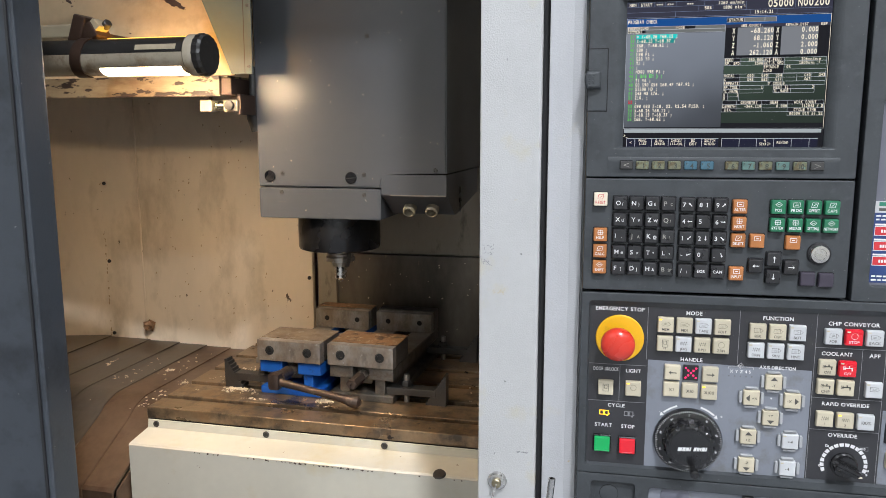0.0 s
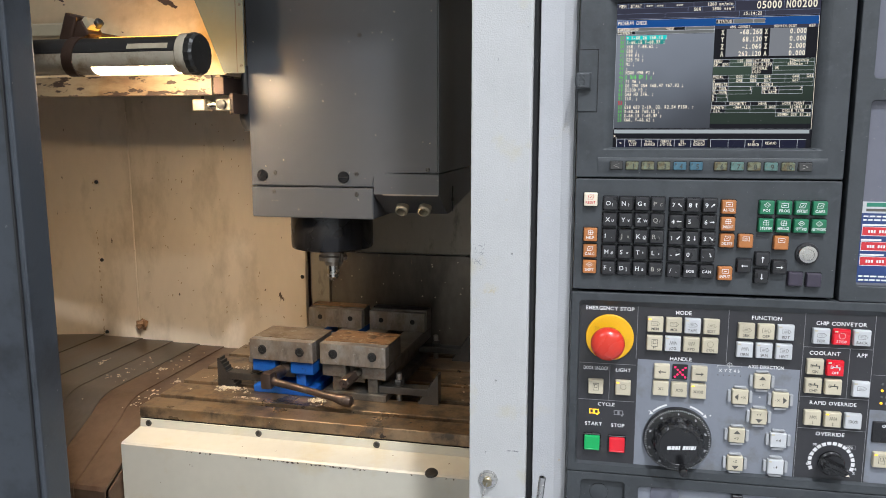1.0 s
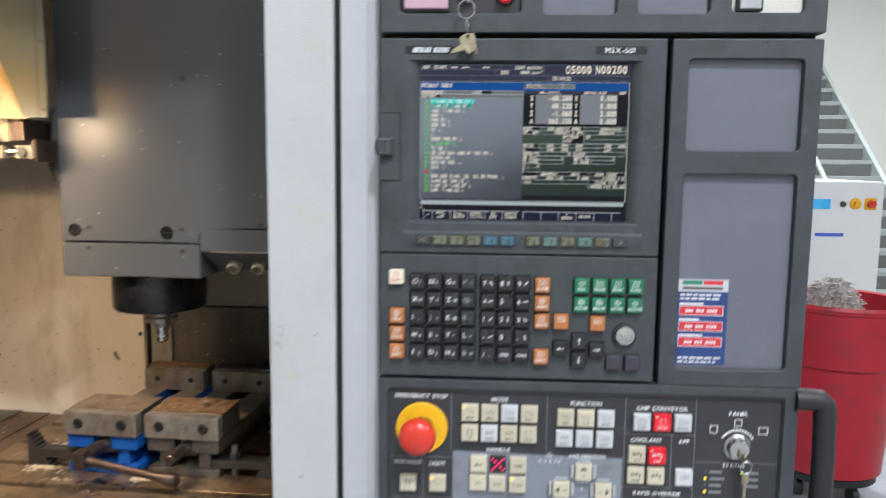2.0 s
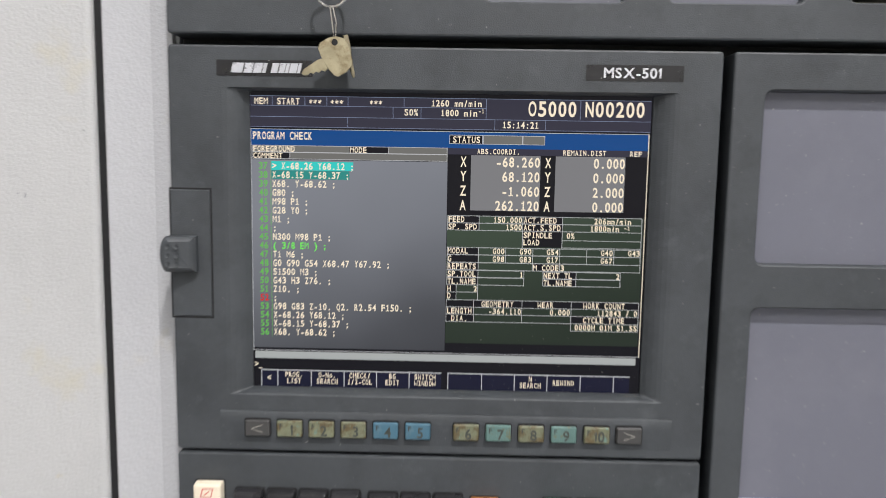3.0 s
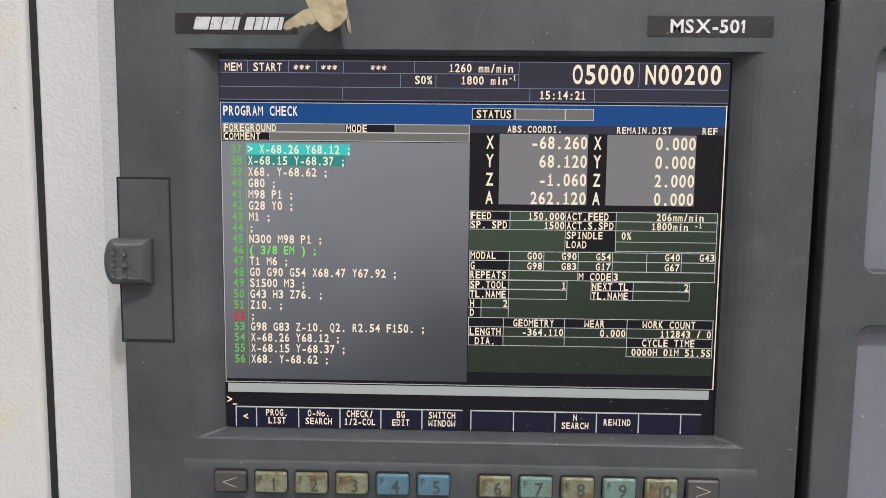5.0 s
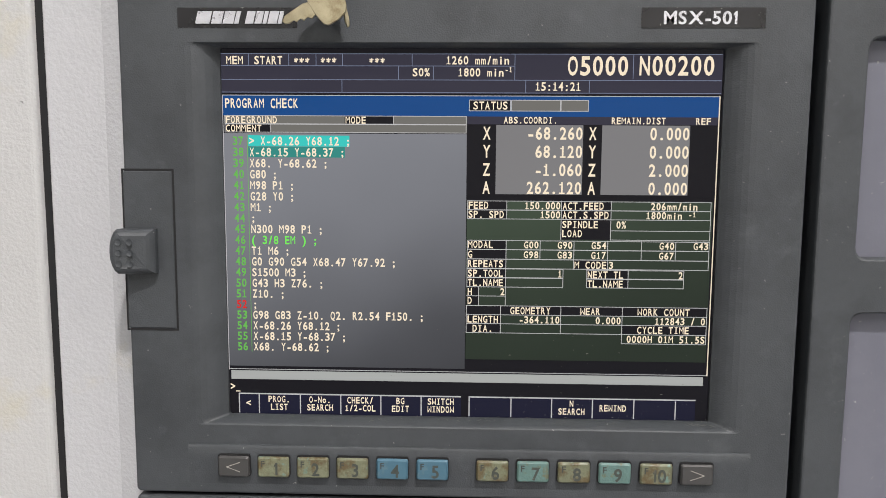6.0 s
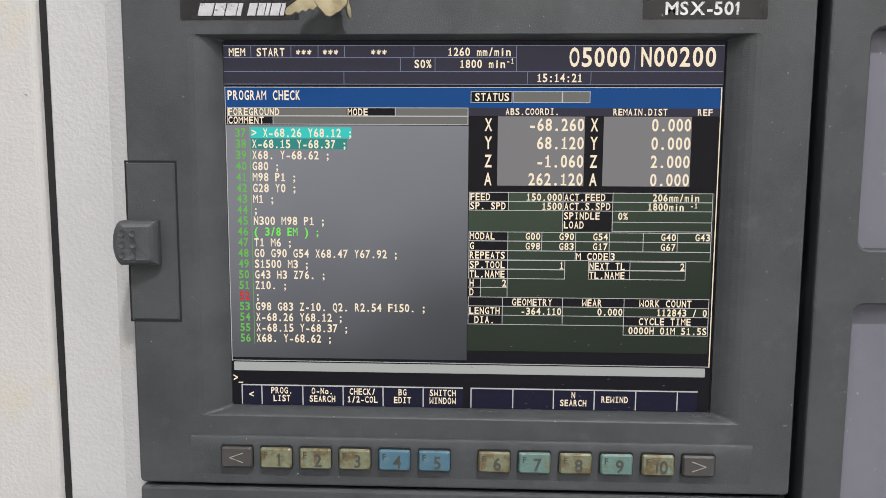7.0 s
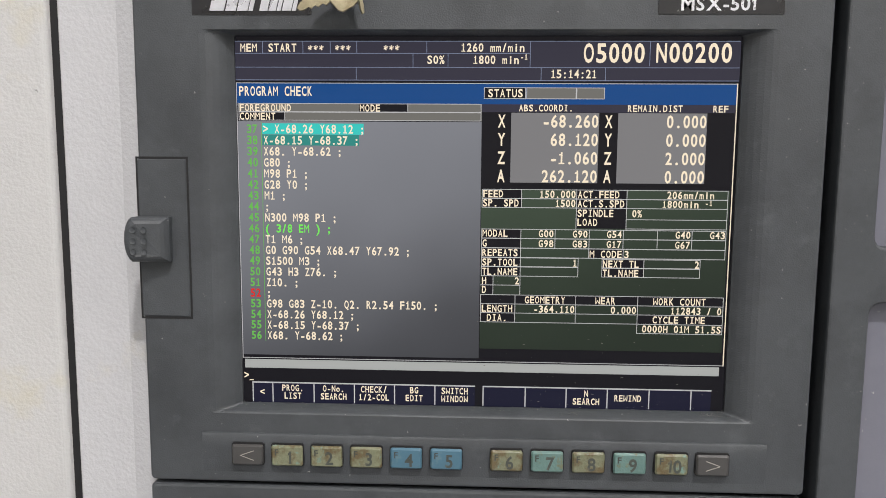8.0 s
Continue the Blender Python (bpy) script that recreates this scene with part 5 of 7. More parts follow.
for s, x, z, h in (("EMERGENCY STOP", 91, 1326.2, 4.3), ("MODE", 175, 1324.4, 4.3), ("FUNCTION", 266.5, 1322.4, 4.3), ("CHIP CONVEYOR", 346, 1319.4, 4.3), ("COOLANT", 331, 1284.4, 4.3), ("APF", 370, 1284, 4.3), ("RAPID OVERRIDE", 344, 1225.4, 4.1),
                   ("OVERRIDE", 343.6, 1188.4, 4.3), ("HANDLE", 174.4, 1268.6, 4.2), ("LIGHT", 109, 1251, 4.2), ("CYCLE", 90.4, 1207, 4.2), ("START", 76, 1181.4, 4.2), ("STOP", 105, 1181.2, 4.2), ("PANEL", 425, 1316, 4.3),
                   ("STATUS", 423, 1259.4, 4.0), ("SPINDLE", 418, 1212.6, 4.0)):
    label(s, x, z, h)
label("DOOR UNLOCK", 77, 1252, 4.2, 0.62)
label("AXIS DIRECTION", 269, 1264.2, 3.8, 0.86)
label("X Y Z 4 5", 229, 1257.6, 3.4, 0.95)
part("label_text", outline(B(), 215, 243, 1263, 1263.5, 0.4, 904.6), M["white_ink"], film, mm=True)
for x, s in ((321.5, "0"), (372, "150"), (328, "50"), (366, "100")):
    label(s, x, {"0": 1150.5, "150": 1148, "50": 1175, "100": 1174}[s], 2.8)
label("%", 372, 1143, 2.8)
label("-", 141, 1203, 3.6)
label("+", 211, 1201, 3.6)
part("label_text", outline(B(), 360.5, 371.5, 1171.6, 1176.6, 0.35, 904.72), M["grey_ink"], film, mm=True)
b_ = B()
ring_ = [(229 + 2.6 * math.cos(k * math.pi / 8), 1264.6 + 2.6 * math.sin(k * math.pi / 8)) for k in range(17)]
for p, q in zip(ring_, ring_[1:]):
    segment(b_, p, q, 0.4, 904.55)
segment(b_, (229, 1260.8), (229, 1268.4), 0.4, 904.55)
segment(b_, (225.2, 1264.6), (232.8, 1264.6), 0.4, 904.55)
for x in (215.2, 242.8):
    segment(b_, (x, 1263.2), (x, 1260.4), 0.4, 904.55)
part("axis_mark", b_, M["white_ink"], film, mm=True)
for k in range(5):
    part("axis_light", lathe(B(), [(0.9, 0), (0.8, 0.2)], (216.6 + 6.3 * k, 904.9, 1251.8), n=10), M["led_off"], op, mm=True)
part("axis_light", lathe(B(), [(1.1, 0), (1.0, 0.3)], (264.4, 904.9, 1227.4), n=12), M["btn_white"], op, mm=True)
# cycle marks
for x, key in ((76, "led"), (105, "grey_ink")):
    b_ = B()
    outline(b_, x - 5.5, x + 5.5, 1194.2, 1200.2, 0.9, 904.7)
    rect(b_, x - 1.2, x + 1.2, 1194.2, 1200.2, 904.6)
    arrow(b_, x + 5, 1194.6, 5, 225, 904.6, 1.2)
    part("cycle_mark", b_, M[key], film, mm=True)
# start and stop
for x, z, c_ in ((74.6, 1159, "btn_start"), (104.2, 1158.2, "btn_red")):
    part("button_rim", stack(B(), x - 10.5, x + 10.5, z - 10.5, z + 10.5, [(0, 905.2), (0, 902), (0.8, 901.2)], 1.0), M["black_gloss"], op, mm=True)
    part("square_button", stack(B(), x - 9, x + 9, z - 9, z + 9, [(0, 902), (0, 898.4), (1.4, 897.8), (1.8, 898.2), (2.2, 898.2)], 0.8), M[c_], op, "lit square push button", mm=True)
# emergency stop
c = (91.4, 905, 1291)
part("warning_ring", lathe(B(), [(28, 0), (28, 2.6), (27, 3.6), (17.5, 3.6)], c, n=48), M["estop_yellow"], op, "yellow round plate", mm=True, smooth=True)
part("stem", lathe(B(), [(13, 3), (13, 16)], c, n=28), M["black_matt"], op, mm=True, smooth=True)
part("stop_button", lathe(B(), [(14, 15), (18.6, 17), (19.4, 20), (19.4, 25), (18.4, 29), (15.5, 32), (11, 34), (5, 35), (0.3, 35.2)], (88.6, 905, 1289), n=40), M["estop_red"], op, "red mushroom emergency stop", mm=True, smooth=True)
# direction display
part("display_window", stack(B(), 165.2, 182.4, 1244, 1262.4, [(0, 905.2), (0, 903), (0.3, 902.4)], 0.8), M["black_matt"], op, mm=True)
b_ = B()
for i in range(-2, 3):
    for d_ in {i, -i}:
        lathe(b_, [(1.25, 0), (1.25, 0.2)], (173.8 + 2.9 * i, 902.2, 1253.2 + 2.9 * d_), n=8)
part("lit_cross", b_, M["led_red"], op, mm=True)
# pulse handwheel
c = (174, 905, 1170)
part("scale_ring", lathe(B(), [(39.5, 0), (39.5, 3), (38, 6), (31, 8), (29.5, 8)], c, n=64), M["black_gloss"], op, mm=True, smooth=True)
b_ = B()
for k in range(100):
    a = 2 * math.pi * k / 100
    r0 = 34.8 if k % 10 == 0 else 36.0
    y0 = 905 - 6.35 - (38 - r0) * 0.2857
    pts = [(174 + r * math.cos(a) + e * math.sin(a), yy, 1170 + r * math.sin(a) - e * math.cos(a)) for r, yy, e in ((r0, y0, -0.16), (r0, y0, 0.16), (37.9, 905 - 6.2, 0.16), (37.9, 905 - 6.2, -0.16))]
    b_.faces.new([b_.verts.new(p) for p in pts])
part("scale_marks", b_, M["white_ink"], op, mm=True)
for k in range(10):
    a = radians(90 - 36 * k)
    b_ = letters(B(), str(10 * k), 0, -1.1, 2.2, 0, align="c")
    b_.transform(pose(174 + 33.2 * math.cos(a), 905 - 7.9, 1170 + 33.2 * math.sin(a)) @ pose(0, 0, 0, 0, 36 * k, 0))
    part("scale_digit", b_, M["white_ink"], op, mm=True)
b_ = B()
lo = []
for r, h, sc in ((29.8, 8, 0), (29.2, 9, 2.0), (28.6, 21, 2.2), (27.0, 24.2, 1.2), (24, 25.4, 0), (22.6, 25.5, 0), (22.0, 24.9, 0), (2, 25.2, 0)):
    lo.append([(174 + (r - sc * (k % 8 < 3)) * math.cos(math.pi * k / 60), 905 - h, 1170 + (r - sc * (k % 8 < 3)) * math.sin(math.pi * k / 60)) for k in range(120)])
skin(b_, lo, last=True)
wheel = part("handwheel", b_, M["black_gloss"], op, "ribbed black handwheel", mm=True)
part("crank_knob", lathe(B(), [(3.4, 20), (3.0, 25), (3.6, 33), (5.2, 41), (4.8, 45), (2, 46)], (178, 905, 1146.5), n=20), M["black_gloss"], wheel, mm=True, smooth=True)
b_ = B()
x = 160
for w in (4.6, 3.4, 3.4, 1.6, -2, 3, 3, 1.6, 3.4, 1.6):
    if w > 0:
        poly(b_, [(x, 1165.6 + (x - 160) * 0.07), (x + w, 1165.6 + (x + w - 160) * 0.07), (x + w + 0.9, 1170.2 + (x + w - 160) * 0.07), (x + 0.9, 1170.2 + (x - 160) * 0.07)], 879.1)
    x += abs(w) + 0.5
part("wheel_mark", b_, M["white_ink"], wheel, "slanted white mark", mm=True)
for sgn in (-1, 1):
    b_ = B()
    for k in range(7):
        a0, a1 = radians(90 + sgn * (18 + 3.4 * k)), radians(90 + sgn * (18 + 3.4 * (k + 1)))
        w = 1.1
        poly(b_, [(174 + r * math.cos(a), 1170 + r * math.sin(a)) for a, r in ((a0, 43 - w), (a1, 43 - w), (a1, 43 + w), (a0, 43 + w))], 904.8)
    a = radians(90 + sgn * 44)
    t_ = radians(90 + sgn * 50)
    poly(b_, [(174 + 43 * math.cos(t_), 1170 + 43 * math.sin(t_)), (174 + 40.4 * math.cos(a), 1170 + 40.4 * math.sin(a)), (174 + 45.6 * math.cos(a), 1170 + 45.6 * math.sin(a))], 904.8)
    part("turn_arrow", b_, M["white_ink"], film, mm=True)
# override dial
b_ = B()
for k in range(16):
    a0, a1 = radians(205 - 14.4 * k), radians(205 - 14.4 * k - 11)
    poly(b_, [(347 + r * math.cos(a), 1154 + r * math.sin(a)) for a, r in ((a0, 21.4), (a1, 21.4), (a1, 25.4), (a0, 25.4))], 904.8)
part("dial_scale", b_, M["white_ink"], film, mm=True)
dial = part("override_knob", lathe(B(), [(14.5, 0), (14.5, 3), (12.5, 4.5), (12, 10)], (347, 905, 1153.6), n=32), M["black_gloss"], op, mm=True, smooth=True)
b_ = stack(B(), 331, 363, 1149.4, 1158, [(0, 895.4), (0.4, 886), (1.6, 884)], 3.8)
b_.transform(pose(347, 0, 1153.7, 0, 24, 0) @ pose(-347, 0, -1153.7))
part("pointer", b_, M["black_gloss"], dial, mm=True)
b_ = poly(B(), [(356.4, 1147.4), (361.0, 1147.2), (359.4, 1150.2)], 883.8)
part("pointer_tip", b_, M["key_cream"], dial, mm=True)
# panel key switch with keys
c = (425, 905, 1280)
part("switch_collar", lathe(B(), [(14, 0), (14, 1.4), (11.5, 3), (10.5, 9), (9.6, 10), (4, 10.2)], c, n=32), M["chrome"], op, mm=True, smooth=True)
b_ = B()
for k in range(12):
    a0, a1 = radians(30 + 10 * k), radians(38 + 10 * k)
    poly(b_, [(425 + r * math.cos(a), 1280 + r * math.sin(a)) for a, r in ((a0, 17), (a1, 17), (a1, 19.4), (a0, 19.4))], 904.8)
outline(b_, 396, 404, 1294, 1303, 0.8, 904.8)
outline(b_, 421, 429, 1302, 1310, 0.8, 904.8)
outline(b_, 446, 456, 1294, 1302, 0.8, 904.8)
part("switch_marks", b_, M["white_ink"], film, mm=True)
pk = thing("panel_key", (0.425, 0.893, 1.28), "small keys hanging in the panel key switch", "keys")
part("key", flat_key([(-4, 4), (4, 4), (8, -3), (9, -9), (4, -10), (-3, -5)], [(-2, 4), (2, 4), (1.5, 8), (-1.5, 8)], pose(427, 893.5, 1273) @ pose(0, 0, 0, 0, -30, 40)), M["brass"], pk, mm=True)
part("split_ring", sweep(B(), [(431 + 6 * math.sin(a * math.pi / 8), 891.5, 1263 + 6.4 * math.cos(a * math.pi / 8)) for a in range(17)], 0.6, 6), M["chrome"], pk, mm=True, smooth=True)
part("key", flat_key([(-3, 2), (3, 2), (4, -8), (0, -11), (-4, -8)], [(-1.6, -9), (1.6, -9), (1.2, -34), (-0.6, -35), (-1.4, -32)], pose(431, 893, 1254)), M["brass"], pk, mm=True)
# status lights
for i in range(4):
    z = 1251.5 - 7.4 * i
    part("status_light", lathe(B(), [(1.5, 0), (1.2, 0.8)], (394, 905, z), n=10), M["led"] if i in (1, 3) else M["led_off"], op, mm=True)
    part("label_text", rect(B(), 398, 411 if i != 1 else 414, z - 1.2, z + 1.2, 904.7), M["grey_ink"], film, mm=True)
    if i < 3:
        part("status_light", lathe(B(), [(1.5, 0), (1.2, 0.8)], (432, 905, z), n=10), M["led_green"] if i == 0 else M["led_off"], op, mm=True)
        part("label_text", rect(B(), 437, 449, z - 1.2, z + 1.2, 904.7), M["grey_ink"], film, mm=True)
# spindle speed display
part("display_window", stack(B(), 387, 431.5, 1183, 1208, [(0, 905.2), (0, 903.4), (0.8, 902.8)], 1.0), M["black_gloss"], op, mm=True)
ink("label_text", "OVERRIDE", 409, 1201.4, 3.4, 902.6, M["white_ink"], op, align="c", bold=True)
ink("speed_digits", "120", 411, 1186.4, 9.6, 902.6, M["led_red"], op, align="c", sx=0.8)
ink("label_text", "%", 427.4, 1187, 3.4, 902.6, M["white_ink"], op, align="c")
# grab handle
hb = thing("grab_handle", (0.5, 0.91, 1.19), "black moulded grab handle on the panel side", "handle")
pts = [(480, 903, 1334), (498, 903, 1334), (506, 903, 1333), (511, 903, 1328), (512, 903, 1320), (513.5, 903, 1265), (513, 903, 1210), (511.5, 903, 1202), (506, 903, 1197), (498, 903, 1196), (480, 903, 1196)]
b_ = sweep(B(), pts, 11.5, 12)
part("bar", b_, M["black_matt"], hb, mm=True, smooth=True)

# ---- lower connector panel ----
lp_ = thing("connector_panel", (0.265, 0.91, 0.94), "charcoal lower panel with recessed sockets", "connector panel")
HL = ((62, 116, 1040, 1111), (131, 462, 1040, 1108))
part("plate", holed_slab(B(), 45.5, 484, 940, 1120.2, HL, 908), M["panel"], lp_, mm=True)
for h, key in zip(HL, ("panel", "op_grey")):
    part("recessed_plate", stack(B(), h[0] - 1, h[1] + 1, h[2] - 1, h[3] + 1, [(0, 910), (0, 906)], 2.0), M[key], lp_, mm=True)
part("blank_plug", lathe(B(), [(11.4, 0), (11.4, 0.2)], (85, 906, 1093), n=32), M["gap"], lp_, mm=True)
part("plug_face", lathe(B(), [(10.8, 0), (10.8, 0.8), (10.2, 1.0)], (85, 906, 1093), n=32), M["panel"], lp_, mm=True, smooth=True)
part("round_cover", lathe(B(), [(17, 0), (17, 1.4), (16, 2)], (163, 906, 1096), n=36), M["recess"], lp_, mm=True, smooth=True)
part("socket", stack(B(), 196, 240, 1078, 1094, [(0, 906), (0, 901), (1.5, 900), (2.5, 903)], 2.0), M["chrome"], lp_, mm=True)
part("latch", stack(B(), 240, 252, 1090, 1106, [(0, 906), (0, 899), (1, 898)], 1.0), M["black_matt"], lp_, mm=True)

# ---- inside the machine (u across, v into the machine, z up) ----


def inner(name, at, lab, cat, group=""):
    return thing(name, at, lab, cat, group, MACH)


def screw(bm, c, r, slot_ang=None, axis=(0, -1, 0)):
    lathe(bm, [(r, 0), (r, r * 0.25), (r * 0.85, r * 0.4), (r * 0.55, r * 0.4), (r * 0.5, r * 0.1)], c, axis, 18)
    return bm


# inner walls
b = B()
box(b, -0.697, -0.205, 0.40, 0.415, 0.9, 2.28, 0.0)
setting("wall_back", b, M["cream"], "cream enamelled back panel inside the machine", MACH)
b = B()
prism(b, [(-0.6985, 0.400), (-0.6985, 0.415), (-1.19, 0.28), (-1.19, 0.265)], "z", 0.9, 2.28)
setting("wall_back_left", b, M["cream"], "cream enamelled folded panel inside the machine", MACH)
b = B()
box(b, -1.2, -1.19, -0.40, 0.28, 0.5, 2.28)
setting("wall_left", b, M["cream"], "cream enamelled side panel inside the machine", MACH)
# cream wall in shadow: its shade is painted with the brown-grey of the trim
b = B()
box(b, -0.2, 0.95, 0.455, 0.47, 1.225, 2.28)
setting("wall_back_upper", b, M["trim_and_shade_grey"], "back panel above the column guard, shade painted in as brown-grey", MACH)
b = B()
box(b, -0.203, -0.152, 0.43, 0.455, 0.9, 1.225, 0.002)
setting("trim_column", b, M["trim_and_shade_grey"], "grey upright trim beside the column guard", MACH)
b = B()
box(b, -0.15, 0.95, 0.44, 0.452, 0.9, 1.2235, 0.001)
setting("wall_column_guard", b, M["backplate"], "dark stained steel column guard", MACH)
# wall screws
for i, (u, v, z) in enumerate([(-0.781, 0.3735, z) for z in (1.40, 1.19, 0.99)] + [(-0.213, 0.399, 1.163)]):
    s_ = inner("wall_screw", (u, v, z), "dark button head screw in the cream panel", "screw", "wall screws")
    part("head", lathe(B(), [(0.005, 0), (0.0048, 0.002), (0.003, 0.0035)], (u, v, z), (0.2 if i < 3 else 0, -1, 0), 12), M["lamp_black"], s_, smooth=True)

# machine table with slots
tb = inner("machine_table", (0.2, 0.15, 0.94), "oil-stained cast iron machine table with T-slots", "machine table")
b = B()
SL = [(-0.092, -0.037), (-0.020, 0.054), (0.071, 0.155), (0.172, 0.257), (0.274, 0.36), (0.377, 0.43)]
for v0, v1 in SL:
    b = B()
    box(b, -0.362, 0.92, v0, v1, 0.962, 0.985, 0.0012, 1)
    part("top_strip", b, M["table"], tb)
# body coloured black to paint the shade inside the T-slots
b = B()
box(b, -0.361, 0.919, -0.09, 0.428, 0.90, 0.964)
part("body", b, M["lamp_black"], tb)

# guard in front of the table
gd = inner("table_guard", (0.2, -0.13, 0.45), "cream folded sheet metal guard below the table front", "guard")
b = B()
prof = [(-0.0935, 0.961), (-0.0965, 0.961), (-0.0985, 0.945), (-0.158, 0.937), (-0.162, 0.934), (-0.163, 0.50), (-0.159, 0.50), (-0.158, 0.931), (-0.0955, 0.94)]
skin(b, [[(u, v, z) for v, z in prof] for u in (-0.357, 0.92)], True, True)
part("sheet", b, M["guard"], gd)
for u in (-0.338, -0.098, 0.142, 0.382):
    part("bolt", screw(B(), (u, -0.0975, 0.953), 0.0065), M["dark_steel"], gd, smooth=True)
wr = random.Random(21)
b = B()
for _ in range(55):
    u = wr.choice((wr.uniform(-0.33, 0.5), wr.gauss(-0.02, 0.09), wr.gauss(0.10, 0.05)))
    if -0.35 < u < 0.9:
        q = wr.uniform(0.0005, 0.0022)
        pts = [(u + q * wr.uniform(0.7, 1.5) * math.cos(a), 0.9325 + wr.uniform(-0.002, 0.0012) + q * 0.55 * wr.uniform(0.5, 1.2) * math.sin(a)) for a in (0, 1, 2, 3, 4, 5)]
        skin(b, [[(p, -0.1622, z) for p, z in pts], [(p, -0.1634, z) for p, z in pts]], True, True)
tagged(part("worn_fold", b, M["handle_rust"], gd, "rust showing along the chipped fold"), kind="stuff")
part("oil_cap", lathe(B(), [(0.012, 0), (0.010, 0.003), (0.004, 0.004)], (0.262, -0.1575, 0.9372), (0, -0.35, 1), 18), M["dark_steel"], gd, smooth=True)

# telescopic way cover
wc = inner("way_cover", (-0.7, 0.1, 0.5), "rust-stained telescopic steel way cover", "way cover")


def cover_plate(u0, u1, drop):
    z = 0.969 - drop
    prof = [(0.37, z)] + [(0.02 - 0.09 * math.sin(radians(a)), z - 0.055 * (1 - math.cos(radians(a)))) for a in range(0, 61, 4)]
    prof += [(-0.205 + drop, z - 0.105), (-0.21 + drop, z - 0.112), (-0.21 + drop, 0.5)]
    back = [(p[0] + 0.004, p[1] - 0.004) for p in reversed(prof)]
    return skin(B(), [[(u, v, zz) for v, zz in prof + back] for u in (u0, u1)], True, True)


for i, (u0, u1) in enumerate(((-0.46, -0.364), (-0.53, -0.43), (-0.61, -0.50), (-0.70, -0.58), (-0.82, -0.67), (-1.18, -0.79))):
    part("cover_plate", cover_plate(u0, u1, -0.0028 * i), M["cover_rust"] if i < 2 else M["cover"], wc)
end = [(0.36, 0.962)] + [(0.02 - 0.09 * math.sin(radians(a)), 0.962 - 0.055 * (1 - math.cos(radians(a)))) for a in range(0, 61, 6)] + [(-0.200, 0.855), (-0.205, 0.50), (0.36, 0.50)]
part("end_plate", prism(B(), end, "x", -0.3635, -0.3605), M["cover_rust"], wc)

# spindle head
hd = inner("spindle_head", (0.05, 0.2, 1.365), "dark grey machining head with spindle", "spindle head")
b = B()
pts = [(-0.1415, 1.4275), (0.1105, 1.4275), (0.1105, 1.4555), (0.2395, 1.4555), (0.2395, 2.25), (-0.1415, 2.25)]
t = B()
prism(t, pts, "y", 0.0, 0.44)
bmesh.ops.bevel(t, geom=[e for e in t.edges if abs(e.verts[0].co.y) < 1e-6 and abs(e.verts[1].co.y) < 1e-6 or abs(e.verts[0].co.x - e.verts[1].co.x) < 1e-6 and e.verts[0].co.y == e.verts[1].co.y and abs(e.verts[0].co.x) > 0.13], offset=0.0025, segments=2, affect="EDGES")
merge(b, t)
part("housing", b, M["head"], hd)
b = B()
t = B()
prism(t, [(-0.1415, 1.3655), (0.1105, 1.3655), (0.1105, 1.4255), (-0.1415, 1.4255)], "y", -0.0005, 0.30)
bmesh.ops.bevel(t, geom=t.edges[:], offset=0.0018, segments=2, affect="EDGES")
merge(b, t)
part("lower_cover", b, M["head"], hd)
b = B()
prism(b, [(-0.0005, 1.4535), (0.32, 1.4535), (0.32, 1.40), (0.10, 1.372), (0.075, 1.3715), (0.0015, 1.413), (-0.0005, 1.4155)], "x", 0.1122, 0.2395)
part("side_cover", b, M["head"], hd)
b = B()
box(b, 0.13, 0.238, -0.0012, 0.0005, 1.4128, 1.4152)
part("drip_lip", b, M["steel"], hd, "bright worn lip")
for u, z in ((0.158, 1.392), (0.203, 1.392)):
    part("coolant_nozzle", lathe(B(), [(0.0085, 0), (0.0095, 0.006), (0.0125, 0.008), (0.0125, 0.024), (0.009, 0.027), (0.008, 0.012)], (u, 0.05, z), (0, -0.86, -0.5), 18, last=False), M["nozzle"], hd, smooth=True)
for u, z, ang in ((-0.117, 1.448, 45), (0.0515, 1.446, 5)):
    sc_ = part("cover_screw", lathe(B(), [(0.0115, 0), (0.0115, 0.0012), (0.0105, 0.0022)], (u, -0.0003, z), n=24), M["nose"], hd, smooth=True)
    b = B()
    box(b, u - 0.0105, u + 0.0105, -0.0032, -0.0022, z - 0.0011, z + 0.0011, m=pose(u, 0, z, 0, -ang, 0) @ pose(-u, 0, -z))
    part("slot", b, M["gap"], sc_)
for u, z in ((-0.09, 1.4535), (-0.0935, 1.4165), (0.078, 1.4525), (0.0775, 1.4135), (0.2185, 1.462), (0.0885, 1.71)):
    part("small_screw", screw(B(), (u, -0.0005, z), 0.0042), M["dark_steel"], hd, smooth=True)
c = (-0.0125, 0.10, 1.3605)
part("spindle_nose", lathe(B(), [(0.0845, -0.03), (0.0845, 0.012), (0.085, 0.014), (0.085, 0.060), (0.083, 0.065), (0.074, 0.068), (0.03, 0.070)], c, (0, 0, -1), 48), M["nose"], hd, "blackened round spindle nose", smooth=True)
tl = part("tool_holder", lathe(B(), [(0.030, 0.066), (0.030, 0.076), (0.026, 0.079), (0.026, 0.083), (0.030, 0.086), (0.030, 0.094), (0.018, 0.097), (0.0165, 0.105)], c, (0, 0, -1), 32), M["steel"], hd, smooth=True)
part("drill", lathe(B(), [(0.0125, 0.104), (0.0125, 0.130), (0.008, 0.136), (0.001, 0.139)], c, (0, 0, -1), 18), M["chrome"], tl, smooth=True)
